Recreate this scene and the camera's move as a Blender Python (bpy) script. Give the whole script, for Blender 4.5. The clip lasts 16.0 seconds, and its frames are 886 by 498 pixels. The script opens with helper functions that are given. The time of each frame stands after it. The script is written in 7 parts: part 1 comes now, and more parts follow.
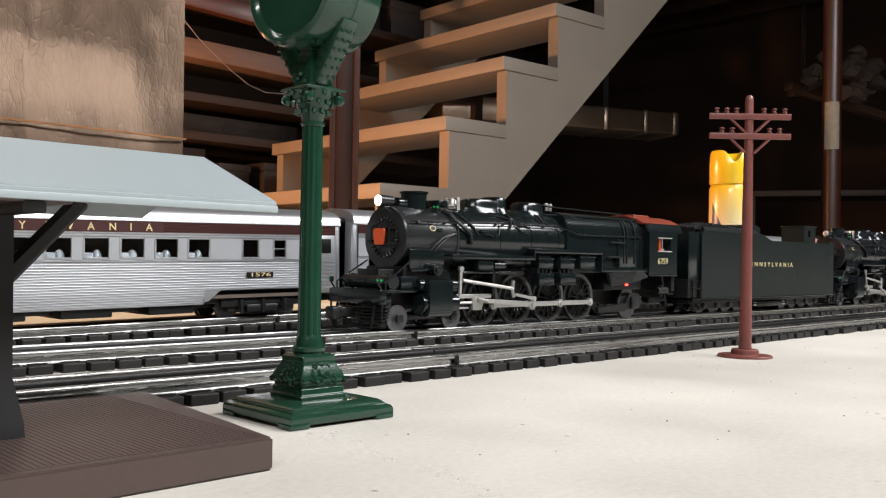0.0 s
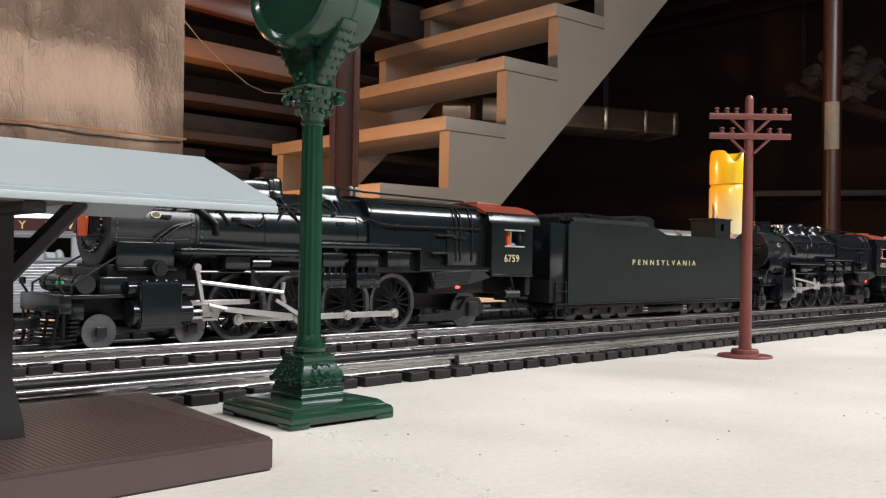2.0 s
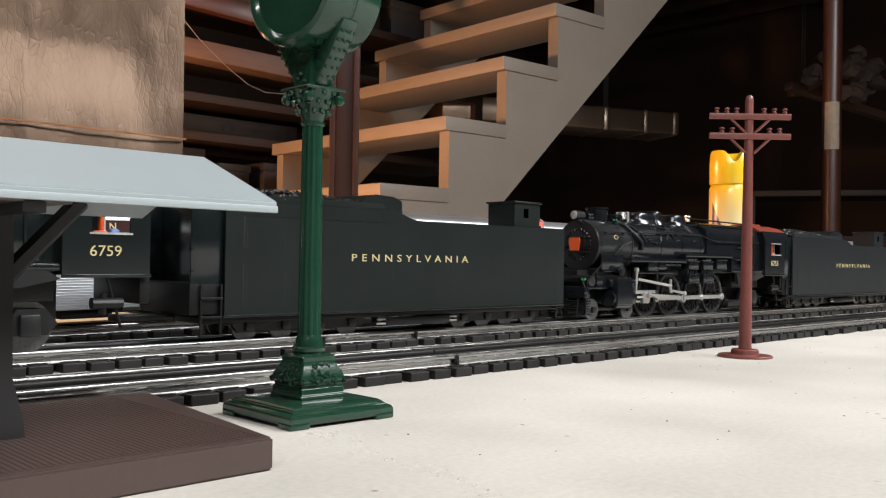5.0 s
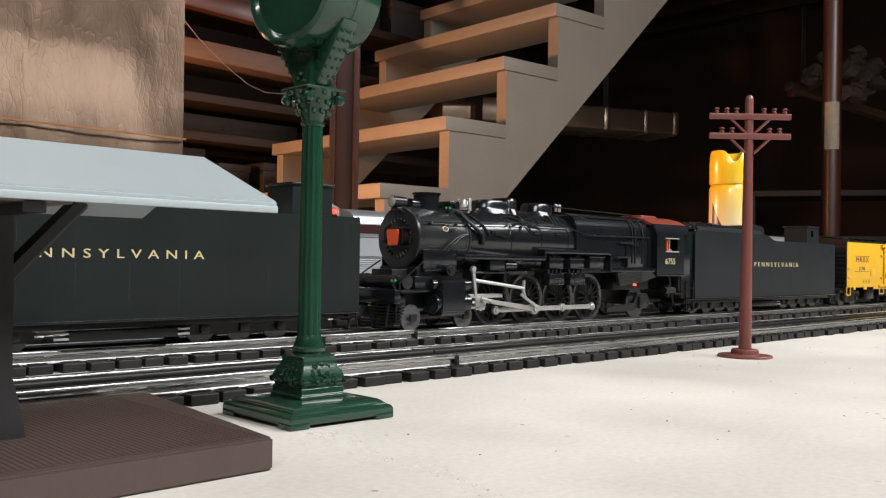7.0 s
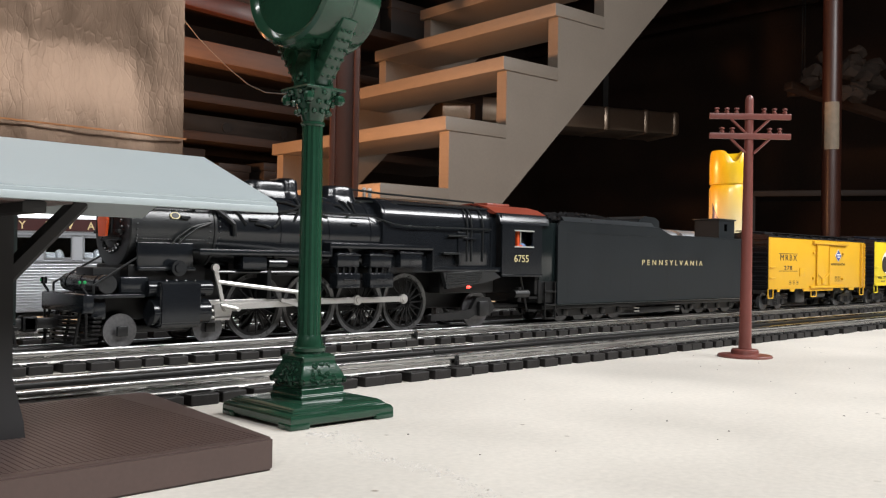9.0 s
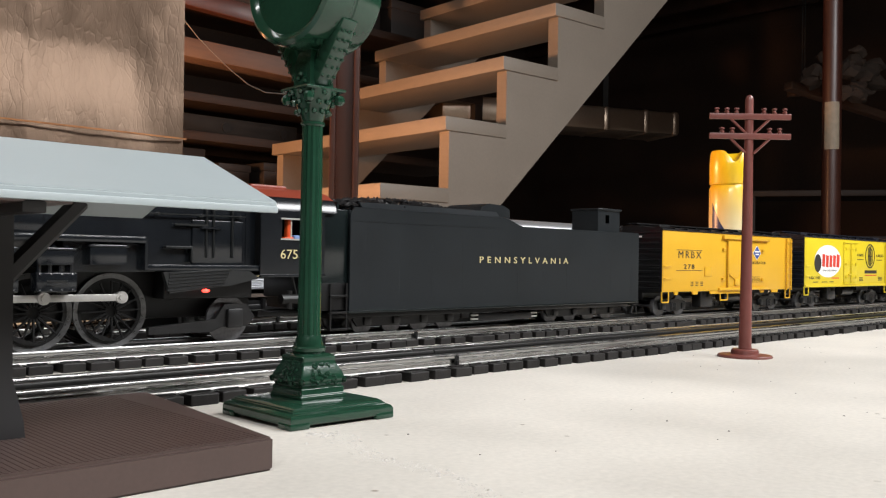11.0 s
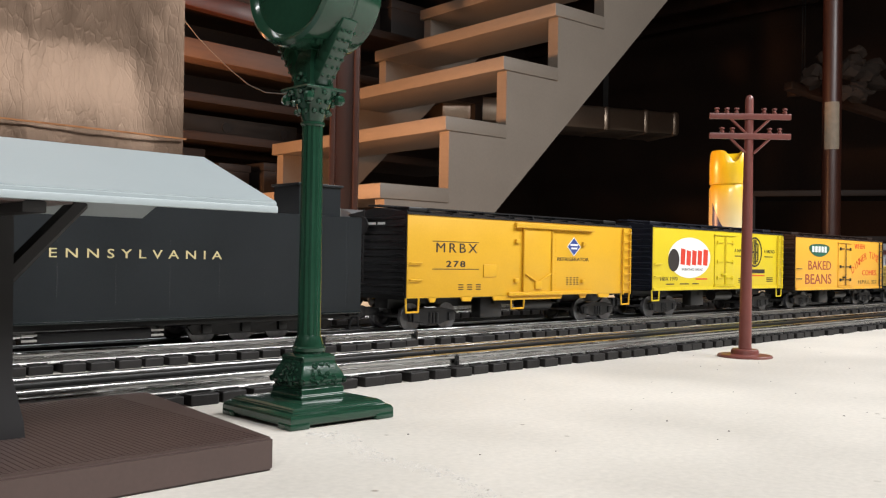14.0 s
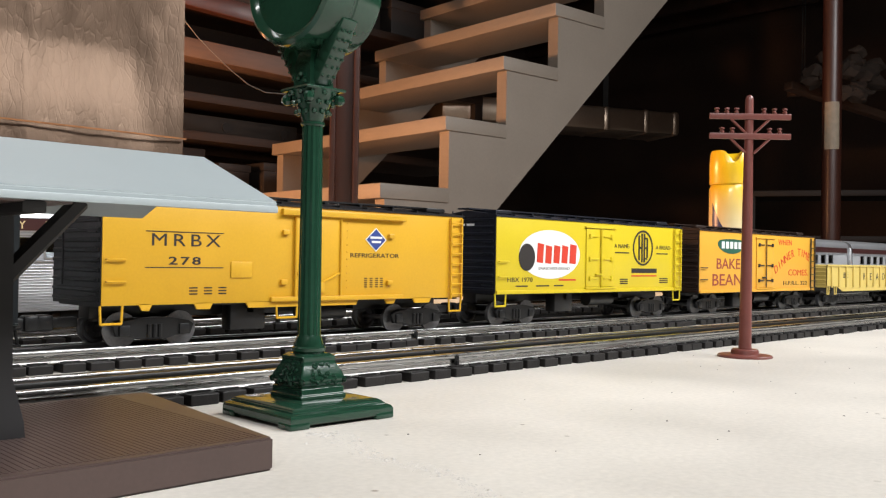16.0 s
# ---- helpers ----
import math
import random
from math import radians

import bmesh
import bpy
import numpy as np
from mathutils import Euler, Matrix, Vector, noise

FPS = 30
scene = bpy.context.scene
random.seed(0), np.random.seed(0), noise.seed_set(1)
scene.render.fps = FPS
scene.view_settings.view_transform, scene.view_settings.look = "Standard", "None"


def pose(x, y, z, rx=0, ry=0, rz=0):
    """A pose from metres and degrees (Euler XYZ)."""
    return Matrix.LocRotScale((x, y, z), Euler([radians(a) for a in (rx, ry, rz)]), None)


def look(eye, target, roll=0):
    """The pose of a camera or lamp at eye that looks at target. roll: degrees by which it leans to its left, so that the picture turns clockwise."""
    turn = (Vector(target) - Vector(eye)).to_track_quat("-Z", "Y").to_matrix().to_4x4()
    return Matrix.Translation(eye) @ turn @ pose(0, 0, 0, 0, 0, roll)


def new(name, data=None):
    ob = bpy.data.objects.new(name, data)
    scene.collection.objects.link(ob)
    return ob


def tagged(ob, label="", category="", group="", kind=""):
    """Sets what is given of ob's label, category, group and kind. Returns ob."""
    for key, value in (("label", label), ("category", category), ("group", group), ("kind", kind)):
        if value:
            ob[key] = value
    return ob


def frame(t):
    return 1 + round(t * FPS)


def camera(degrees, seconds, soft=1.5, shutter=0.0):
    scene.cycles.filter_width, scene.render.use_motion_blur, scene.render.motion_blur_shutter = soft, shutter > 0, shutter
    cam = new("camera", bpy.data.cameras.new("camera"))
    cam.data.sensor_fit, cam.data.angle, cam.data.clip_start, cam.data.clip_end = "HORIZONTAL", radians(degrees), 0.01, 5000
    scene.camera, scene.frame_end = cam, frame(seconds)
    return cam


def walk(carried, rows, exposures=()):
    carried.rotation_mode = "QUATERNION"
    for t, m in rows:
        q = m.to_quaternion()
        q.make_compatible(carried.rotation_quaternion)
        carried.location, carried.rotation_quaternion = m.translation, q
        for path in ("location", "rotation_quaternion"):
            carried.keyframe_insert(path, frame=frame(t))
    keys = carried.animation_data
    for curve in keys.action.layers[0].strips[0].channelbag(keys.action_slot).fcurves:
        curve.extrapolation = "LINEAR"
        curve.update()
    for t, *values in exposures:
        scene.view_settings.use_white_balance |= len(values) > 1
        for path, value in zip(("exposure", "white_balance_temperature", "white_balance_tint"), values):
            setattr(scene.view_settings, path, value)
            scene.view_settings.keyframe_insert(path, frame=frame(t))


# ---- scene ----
# Metres. x runs along the tracks, y away from the camera, z up from the concrete floor.
cam = camera(52.21, 16.0, soft=1.2)
YAW, PITCH = radians(44.295), radians(0.678)
EYE = (0.0, 0.0, 0.06)
AHEAD = (math.sin(YAW) * math.cos(PITCH), math.cos(YAW) * math.cos(PITCH), 0.06 + math.sin(PITCH))
STILL = look(EYE, AHEAD, 0.911)
walk(cam, [(0.0, STILL), (16.0, STILL)], exposures=[(0.0, 0.0), (16.0, 0.0)])

SPEED = 0.10411          # the train's pace, towards -x


def travel(t):
    """How far the train has come by t; it gathers a little speed after the fifth second."""
    return SPEED * t + 0.0006 * max(0.0, t - 5.0)


RAIL = 0.0110            # height of the railhead
Y_A, Y_B, Y_C = 0.3525, 0.4825, 0.6220

# ---- light: basement lamps, the rest is dark ----
world = bpy.data.worlds.new("world")
scene.world = world
world.use_nodes = True
world.node_tree.nodes["Background"].inputs[0].default_value = (0.9, 0.62, 0.47, 1)
world.node_tree.nodes["Background"].inputs[1].default_value = 0.014


def lamp(name, eye, target, sx, sy, watts, colour):
    data = bpy.data.lights.new(name, "AREA")
    data.shape, data.size, data.size_y, data.energy, data.color = "RECTANGLE", sx, sy, watts, colour
    ob = new(name, data)
    ob.matrix_world = look(eye, target)
    return ob


lamp("ceiling_tube_light", (1.36, -0.74, 1.34), (0.85, 0.35, 0), 1.8, 0.42, 60, (0.98, 0.985, 0.995))
lamp("ceiling_tube_light", (-0.75, -0.80, 1.36), (0.1, 0.3, 0), 1.3, 0.12, 22, (0.98, 0.985, 0.995))
lamp("ceiling_tube_light", (-0.15, 1.05, 1.95), (0.2, 0.5, 0), 0.25, 1.0, 6, (0.97, 0.985, 1.0))
bulb_data = bpy.data.lights.new("stair_bulb", "POINT")
bulb_data.energy, bulb_data.color, bulb_data.shadow_soft_size = 125, (1.0, 0.46, 0.20), 0.05
bulb = new("stair_bulb", bulb_data)
bulb.location = (0.25, 2.20, 0.34)


# ---- materials ----
def mat(name, colour, rough=0.5, metal=0.0, vary=0.15, scale=40.0, fine=600.0, bump=0.1, depth=0.0004, coat=0.0, spec=0.5,
        rough_vary=0.1, emit=0.0, stretch=None, random_vary=0.0):
    m = bpy.data.materials.new(name)
    m.use_nodes = True
    t = m.node_tree
    n, l = t.nodes, t.links
    b = n["Principled BSDF"]
    co = n.new("ShaderNodeTexCoord")
    src = co.outputs["Object"]
    if stretch:
        mp = n.new("ShaderNodeMapping")
        mp.inputs["Scale"].default_value = stretch
        l.new(src, mp.inputs[0])
        src = mp.outputs[0]
    big = n.new("ShaderNodeTexNoise")
    big.inputs["Scale"].default_value, big.inputs["Detail"].default_value = scale, 5
    small = n.new("ShaderNodeTexNoise")
    small.inputs["Scale"].default_value, small.inputs["Detail"].default_value = fine, 3
    l.new(src, big.inputs["Vector"])
    l.new(src, small.inputs["Vector"])
    mix = n.new("ShaderNodeMath")
    mix.operation = "MULTIPLY_ADD"
    mix.inputs[1].default_value = 0.4
    l.new(small.outputs["Fac"], mix.inputs[0])
    sc = n.new("ShaderNodeMath")
    sc.operation = "MULTIPLY"
    sc.inputs[1].default_value = 0.6
    l.new(big.outputs["Fac"], sc.inputs[0])
    l.new(sc.outputs[0], mix.inputs[2])
    ramp = n.new("ShaderNodeValToRGB")
    ramp.color_ramp.elements[0].position, ramp.color_ramp.elements[1].position = 0.3, 0.7
    lo = [c * (1 - vary) for c in colour]
    hi = [min(1, c * (1 + vary)) for c in colour]
    ramp.color_ramp.elements[0].color, ramp.color_ramp.elements[1].color = (*lo, 1), (*hi, 1)
    l.new(mix.outputs[0], ramp.inputs[0])
    out = ramp.outputs[0]
    if random_vary:
        info = n.new("ShaderNodeObjectInfo")
        hsv = n.new("ShaderNodeHueSaturation")
        mr = n.new("ShaderNodeMapRange")
        mr.inputs["To Min"].default_value, mr.inputs["To Max"].default_value = 1 - random_vary, 1 + random_vary
        l.new(info.outputs["Random"], mr.inputs["Value"])
        l.new(mr.outputs[0], hsv.inputs["Value"])
        l.new(out, hsv.inputs["Color"])
        out = hsv.outputs[0]
    l.new(out, b.inputs["Base Color"])
    rr = n.new("ShaderNodeMapRange")
    rr.inputs["To Min"].default_value, rr.inputs["To Max"].default_value = max(0.02, rough - rough_vary), min(1, rough + rough_vary)
    l.new(mix.outputs[0], rr.inputs["Value"])
    l.new(rr.outputs[0], b.inputs["Roughness"])
    b.inputs["Metallic"].default_value = metal
    b.inputs["Specular IOR Level"].default_value = spec
    b.inputs["Coat Weight"].default_value = coat
    b.inputs["Coat Roughness"].default_value = 0.08
    if bump:
        bp = n.new("ShaderNodeBump")
        bp.inputs["Strength"].default_value, bp.inputs["Distance"].default_value = bump, depth
        l.new(mix.outputs[0], bp.inputs["Height"])
        l.new(bp.outputs[0], b.inputs["Normal"])
    if emit:
        b.inputs["Emission Color"].default_value = (*colour, 1)
        b.inputs["Emission Strength"].default_value = emit
    return m


def concrete_material():
    m = mat("concrete", (0.66, 0.622, 0.560), 0.58, vary=0.15, scale=9, fine=420, bump=0.35, depth=0.0006, rough_vary=0.15)
    t = m.node_tree
    n, l = t.nodes, t.links
    b = n["Principled BSDF"]
    old = b.inputs["Base Color"].links[0].from_socket
    co = n["Texture Coordinate"]
    # scattered dark grit and pale scuffs
    vor = n.new("ShaderNodeTexVoronoi")
    vor.inputs["Scale"].default_value = 55
    l.new(co.outputs["Object"], vor.inputs["Vector"])
    spot = n.new("ShaderNodeMapRange")
    spot.inputs["From Min"].default_value, spot.inputs["From Max"].default_value = 0.03, 0.07
    l.new(vor.outputs["Distance"], spot.inputs["Value"])
    pick = n.new("ShaderNodeTexNoise")
    pick.inputs["Scale"].default_value = 23
    l.new(co.outputs["Object"], pick.inputs["Vector"])
    on = n.new("ShaderNodeMapRange")
    on.inputs["From Min"].default_value, on.inputs["From Max"].default_value = 0.62, 0.5
    l.new(pick.outputs["Fac"], on.inputs["Value"])
    mx = n.new("ShaderNodeMath")
    mx.operation = "MAXIMUM"
    l.new(spot.outputs[0], mx.inputs[0])
    l.new(on.outputs[0], mx.inputs[1])
    mixc = n.new("ShaderNodeMix")
    mixc.data_type = "RGBA"
    mixc.inputs["A"].default_value = (0.30, 0.26, 0.21, 1)
    l.new(mx.outputs[0], mixc.inputs["Factor"])
    l.new(old, mixc.inputs["B"])
    wide = n.new("ShaderNodeTexNoise")
    wide.inputs["Scale"].default_value, wide.inputs["Detail"].default_value = 3.2, 7
    l.new(co.outputs["Object"], wide.inputs["Vector"])
    wr = n.new("ShaderNodeMapRange")
    wr.inputs["From Min"].default_value, wr.inputs["From Max"].default_value = 0.35, 0.65
    wr.inputs["To Min"].default_value, wr.inputs["To Max"].default_value = 0.80, 1.08
    l.new(wide.outputs["Fac"], wr.inputs["Value"])
    hsv = n.new("ShaderNodeHueSaturation")
    l.new(wr.outputs[0], hsv.inputs["Value"])
    l.new(mixc.outputs["Result"], hsv.inputs["Color"])
    l.new(hsv.outputs[0], b.inputs["Base Color"])
    return m


def foil_material(name, colour, rough):
    m = mat(name, colour, rough, metal=0.9, vary=0.12, scale=5, fine=90, bump=0.30, depth=0.0025, rough_vary=0.06,
            stretch=(1.8, 1.0, 0.6))
    t = m.node_tree
    n, l = t.nodes, t.links
    b = n["Principled BSDF"]
    co = n["Texture Coordinate"]
    grid = n.new("ShaderNodeTexWave")
    grid.bands_direction, grid.wave_type = "Z", "BANDS"
    grid.inputs["Scale"].default_value, grid.inputs["Distortion"].default_value = 190, 0.3
    l.new(co.outputs["Object"], grid.inputs["Vector"])
    crack = n.new("ShaderNodeTexVoronoi")
    crack.feature = "DISTANCE_TO_EDGE"
    crack.inputs["Scale"].default_value = 11
    warp = n.new("ShaderNodeTexNoise")
    warp.inputs["Scale"].default_value = 14
    l.new(co.outputs["Object"], warp.inputs["Vector"])
    add = n.new("ShaderNodeVectorMath")
    add.operation = "ADD"
    mp = n.new("ShaderNodeMapping")
    mp.inputs["Scale"].default_value = (13.0, 1.0, 4.5)
    l.new(co.outputs["Object"], add.inputs[0])
    small_warp = n.new("ShaderNodeVectorMath")
    small_warp.operation = "SCALE"
    small_warp.inputs["Scale"].default_value = 0.03
    l.new(warp.outputs["Color"], small_warp.inputs[0])
    l.new(small_warp.outputs[0], add.inputs[1])
    l.new(add.outputs[0], mp.inputs[0])
    l.new(mp.outputs[0], crack.inputs["Vector"])
    cr = n.new("ShaderNodeMapRange")
    cr.inputs["From Max"].default_value = 0.12
    l.new(crack.outputs["Distance"], cr.inputs["Value"])
    sumn = n.new("ShaderNodeMath")
    sumn.operation = "MULTIPLY_ADD"
    sumn.inputs[1].default_value = 0.12
    l.new(grid.outputs["Fac"], sumn.inputs[0])
    l.new(cr.outputs[0], sumn.inputs[2])
    bp = n.new("ShaderNodeBump")
    bp.inputs["Strength"].default_value, bp.inputs["Distance"].default_value = 0.20, 0.0006
    l.new(sumn.outputs[0], bp.inputs["Height"])
    l.new(b.inputs["Normal"].links[0].from_socket, bp.inputs["Normal"])
    l.new(bp.outputs[0], b.inputs["Normal"])
    return m


def glass_material():
    m = bpy.data.materials.new("window_glass")
    m.use_nodes = True
    b = m.node_tree.nodes["Principled BSDF"]
    b.inputs["Base Color"].default_value = (0.75, 0.78, 0.78, 1)
    b.inputs["Roughness"].default_value = 0.03
    b.inputs["Transmission Weight"].default_value = 1.0
    b.inputs["IOR"].default_value = 1.2
    return m


COPPERTAPE = mat("copper_tape", (0.30, 0.13, 0.05), 0.35, metal=0.6, vary=0.3, scale=30, fine=300, bump=0.4)
CRUMB = mat("concrete_crumb", (0.56, 0.53, 0.49), 0.85, vary=0.2, scale=200, fine=1500, bump=0.3)
CONCRETE, GLASS = concrete_material(), glass_material()
FOIL, DUCTFOIL = foil_material("copper_foil", (0.108, 0.073, 0.051), 0.43), foil_material("silver_foil", (0.30, 0.235, 0.18), 0.30)
TIE = mat("black_plastic_tie", (0.0105, 0.0092, 0.0088), 0.50, vary=0.35, scale=120, fine=900, bump=0.5, depth=0.0006, random_vary=0.35, spec=0.35)
STEEL = mat("bright_rail", (0.40, 0.395, 0.385), 0.28, metal=1.0, vary=0.25, scale=400, fine=2600, bump=0.45, depth=0.0003, rough_vary=0.15, stretch=(0.03, 1, 1))
DARKRAIL = mat("blackened_rail", (0.018, 0.017, 0.016), 0.45, metal=0.2, vary=0.3, scale=60, fine=1200, bump=0.2, stretch=(0.2, 1, 1))
LOCO = mat("locomotive_paint", (0.0066, 0.0102, 0.0106), 0.17, vary=0.25, scale=45, fine=900, bump=0.004, rough_vary=0.04)
BLACK = mat("satin_black", (0.0058, 0.0058, 0.0060), 0.40, vary=0.3, scale=60, fine=900, bump=0.1, spec=0.3)
GRAPHITE = mat("smokebox_graphite", (0.0130, 0.0142, 0.0150), 0.30, vary=0.2, scale=60, fine=900, bump=0.1)
PIPE = mat("black_pipe", (0.006, 0.0070, 0.0074), 0.42, vary=0.2, bump=0.05, spec=0.35)
ROOFRED = mat("oxide_red_roof", (0.23, 0.042, 0.022), 0.42, vary=0.15, scale=50, bump=0.1)
ROD = mat("silver_rod", (0.52, 0.51, 0.49), 0.36, metal=0.75, vary=0.12, scale=90, fine=1200, bump=0.15)
TENDER = mat("dark_green_tender", (0.0066, 0.0104, 0.0098), 0.34, vary=0.2, scale=30, fine=900, bump=0.04, spec=0.32)
TENDERBLUE = mat("blue_black_tender", (0.0100, 0.0126, 0.0146), 0.36, vary=0.2, scale=30, fine=900, bump=0.04, spec=0.32)
LOCOBLUE = mat("blue_black_locomotive_paint", (0.0078, 0.0094, 0.0116), 0.18, vary=0.25, scale=45, fine=900, bump=0.004, rough_vary=0.04)
COAL = mat("black_coal", (0.009, 0.009, 0.0095), 0.25, vary=0.4, scale=150, fine=900, bump=0.6)
GOLD = mat("gold_lettering", (0.56, 0.47, 0.24), 0.45, vary=0.08, bump=0.0)
ORANGE = mat("keystone_red", (0.75, 0.10, 0.02), 0.4, vary=0.08, bump=0.0)
DECK = mat("tender_deck", (0.45, 0.44, 0.41), 0.4, metal=0.4, vary=0.3, scale=90, bump=0.3)
BLUEPLASTIC = mat("blue_plastic", (0.14, 0.25, 0.5), 0.5, vary=0.1, bump=0.0)
LIGHTGLOW = mat("lit_headlight", (1.0, 0.80, 0.52), 0.3, vary=0.0, bump=0.0, emit=14)
REDGLOW = mat("red_marker_light", (1.0, 0.045, 0.03), 0.3, vary=0.0, bump=0.0, emit=4.5)
GREENLENS = mat("green_marker_lens", (0.03, 0.30, 0.10), 0.1, vary=0.0, bump=0.0)
YELLOW1 = mat("orange_yellow_paint", (0.66, 0.365, 0.019), 0.40, vary=0.06, scale=30, fine=700, bump=0.04)
YELLOW2 = mat("lemon_yellow_paint", (0.66, 0.51, 0.020), 0.36, vary=0.05, scale=30, fine=700, bump=0.04)
YELLOW3 = mat("warm_yellow_paint", (0.74, 0.385, 0.042), 0.38, vary=0.05, scale=30, fine=700, bump=0.04)
YELLOW4 = mat("pale_yellow_paint", (0.62, 0.47, 0.13), 0.45, vary=0.08, scale=30, fine=700, bump=0.05)
CARBLACK = mat("car_end_black", (0.0060, 0.0060, 0.0068), 0.42, vary=0.25, bump=0.1)
NAVY = mat("car_end_navy", (0.0075, 0.0095, 0.017), 0.42, vary=0.2, bump=0.1)
CARBROWN = mat("car_end_brown", (0.024, 0.0125, 0.009), 0.45, vary=0.2, bump=0.1)
INK = mat("black_lettering", (0.025, 0.02, 0.018), 0.5, vary=0.1, bump=0.0)
REDINK = mat("red_lettering", (0.62, 0.045, 0.02), 0.45, vary=0.08, bump=0.0)
BROWNINK = mat("brown_red_lettering", (0.30, 0.055, 0.035), 0.5, vary=0.1, bump=0.0)
WHITEINK = mat("white_lettering", (0.80, 0.80, 0.78), 0.4, vary=0.04, bump=0.0)
BLUEINK = mat("blue_emblem", (0.03, 0.06, 0.26), 0.4, vary=0.05, bump=0.0)
GREENINK = mat("green_emblem", (0.02, 0.11, 0.07), 0.4, vary=0.1, bump=0.0)
WHEEL = mat("worn_wheel_steel", (0.15, 0.15, 0.155), 0.34, metal=0.6, vary=0.3, scale=150, bump=0.15)
SIDEFRAME = mat("black_truck_frame", (0.0070, 0.0070, 0.0075), 0.40, vary=0.3, scale=120, bump=0.2)
SILVER = mat("aluminium_coach", (0.60, 0.61, 0.63), 0.34, metal=0.85, vary=0.06, scale=40, fine=900, bump=0.05, stretch=(0.3, 1, 1))
GREYBAND = mat("grey_window_band", (0.40, 0.41, 0.43), 0.42, metal=0.3, vary=0.05, scale=40, bump=0.03)
MAROON = mat("maroon_band", (0.050, 0.0135, 0.0120), 0.40, vary=0.1, scale=60, bump=0.05)
CREAM = mat("cream_lettering", (0.72, 0.58, 0.30), 0.5, vary=0.06, bump=0.0)
RUBBER = mat("black_bellows", (0.012, 0.012, 0.012), 0.55, vary=0.2, bump=0.1)
SEATGREY = mat("pale_grey_plastic", (0.42, 0.44, 0.48), 0.5, vary=0.05, bump=0.0)
GREEN = mat("dark_green_enamel", (0.012, 0.045, 0.026), 0.16, vary=0.15, scale=50, fine=500, bump=0.06, depth=0.0003, coat=0.25, spec=0.4, rough_vary=0.05)
BROWN = mat("brown_plastic", (0.070, 0.045, 0.039), 0.40, vary=0.12, scale=35, fine=800, bump=0.15, rough_vary=0.1)
POST = mat("black_plastic", (0.0075, 0.0065, 0.007), 0.5, vary=0.2, scale=60, bump=0.1)
ROOFGREY = mat("grey_plastic_roof", (0.33, 0.375, 0.385), 0.42, vary=0.05, scale=25, fine=700, bump=0.05)
REDBROWN = mat("red_brown_plastic", (0.165, 0.050, 0.040), 0.36, vary=0.12, scale=60, bump=0.08)
CANYELLOW = mat("yellow_can", (0.80, 0.50, 0.012), 0.30, vary=0.04, scale=20, bump=0.0, coat=0.3)
def can_label():
    """Printed label that fades from cream at the foot to yellow at the shoulder."""
    m = mat("fading_can_label", (0.9, 0.58, 0.012), 0.30, vary=0.0, bump=0.0, coat=0.3)
    n, l = m.node_tree.nodes, m.node_tree.links
    sep = n.new("ShaderNodeSeparateXYZ")
    l.new(n["Texture Coordinate"].outputs["Object"], sep.inputs[0])
    mr = n.new("ShaderNodeMapRange")
    mr.inputs["From Min"].default_value, mr.inputs["From Max"].default_value = 0.105, 0.185
    l.new(sep.outputs["Z"], mr.inputs["Value"])
    mx = n.new("ShaderNodeMix")
    mx.data_type = "RGBA"
    mx.inputs["A"].default_value, mx.inputs["B"].default_value = (0.74, 0.68, 0.46, 1), (0.78, 0.49, 0.012, 1)
    l.new(mr.outputs[0], mx.inputs["Factor"])
    l.new(mx.outputs["Result"], n["Principled BSDF"].inputs["Base Color"])
    return m


CANLABEL = can_label()
CANBLUE = mat("navy_can_label", (0.03, 0.05, 0.14), 0.3, vary=0.1, bump=0.0)
STAIR = mat("painted_stair_wood", (0.195, 0.164, 0.134), 0.55, vary=0.09, scale=6, fine=160, bump=0.15, depth=0.001, stretch=(1, 0.25, 1))
COLUMN = mat("red_brown_steel_column", (0.036, 0.0115, 0.0072), 0.36, vary=0.2, scale=12, fine=120, bump=0.1, depth=0.001)
TIMBER = mat("old_timber", (0.050, 0.0270, 0.0170), 0.6, vary=0.35, scale=5, fine=80, bump=0.3, depth=0.003, stretch=(0.2, 1, 1))
WALL = mat("basement_wall", (0.060, 0.036, 0.025), 0.8, vary=0.3, scale=2.5, fine=60, bump=0.3, depth=0.004)
PLANK = mat("pale_pine_board", (0.62, 0.44, 0.27), 0.55, vary=0.15, scale=14, fine=220, bump=0.2, stretch=(0.12, 1, 1))
# left shelf boards: brown wood darkened in colour to stand for shade
SHELFWOOD = mat("shaded_shelf_board", (0.024, 0.0135, 0.0090), 0.6, vary=0.3, scale=5, fine=80, bump=0.3, depth=0.002, stretch=(0.2, 1, 1))
GREYWIRE = mat("grey_wire", (0.10, 0.085, 0.07), 0.5, vary=0.1, bump=0.0)
# right shelf, uprights and boxes: deeper shade put into a near-black colour
SHELF = mat("deep_shaded_shelf", (0.013, 0.0085, 0.0065), 0.6, vary=0.3, scale=6, fine=80, bump=0.2)
# pale wool; the dimness under the joists is put into its colour
WOOL = mat("dimmed_wool", (0.030, 0.018, 0.012), 0.9, vary=0.3, scale=20, fine=120, bump=0.6, depth=0.004)
LABELWHITE = mat("paper_label", (0.20, 0.165, 0.12), 0.6, vary=0.2, scale=60, bump=0.05)


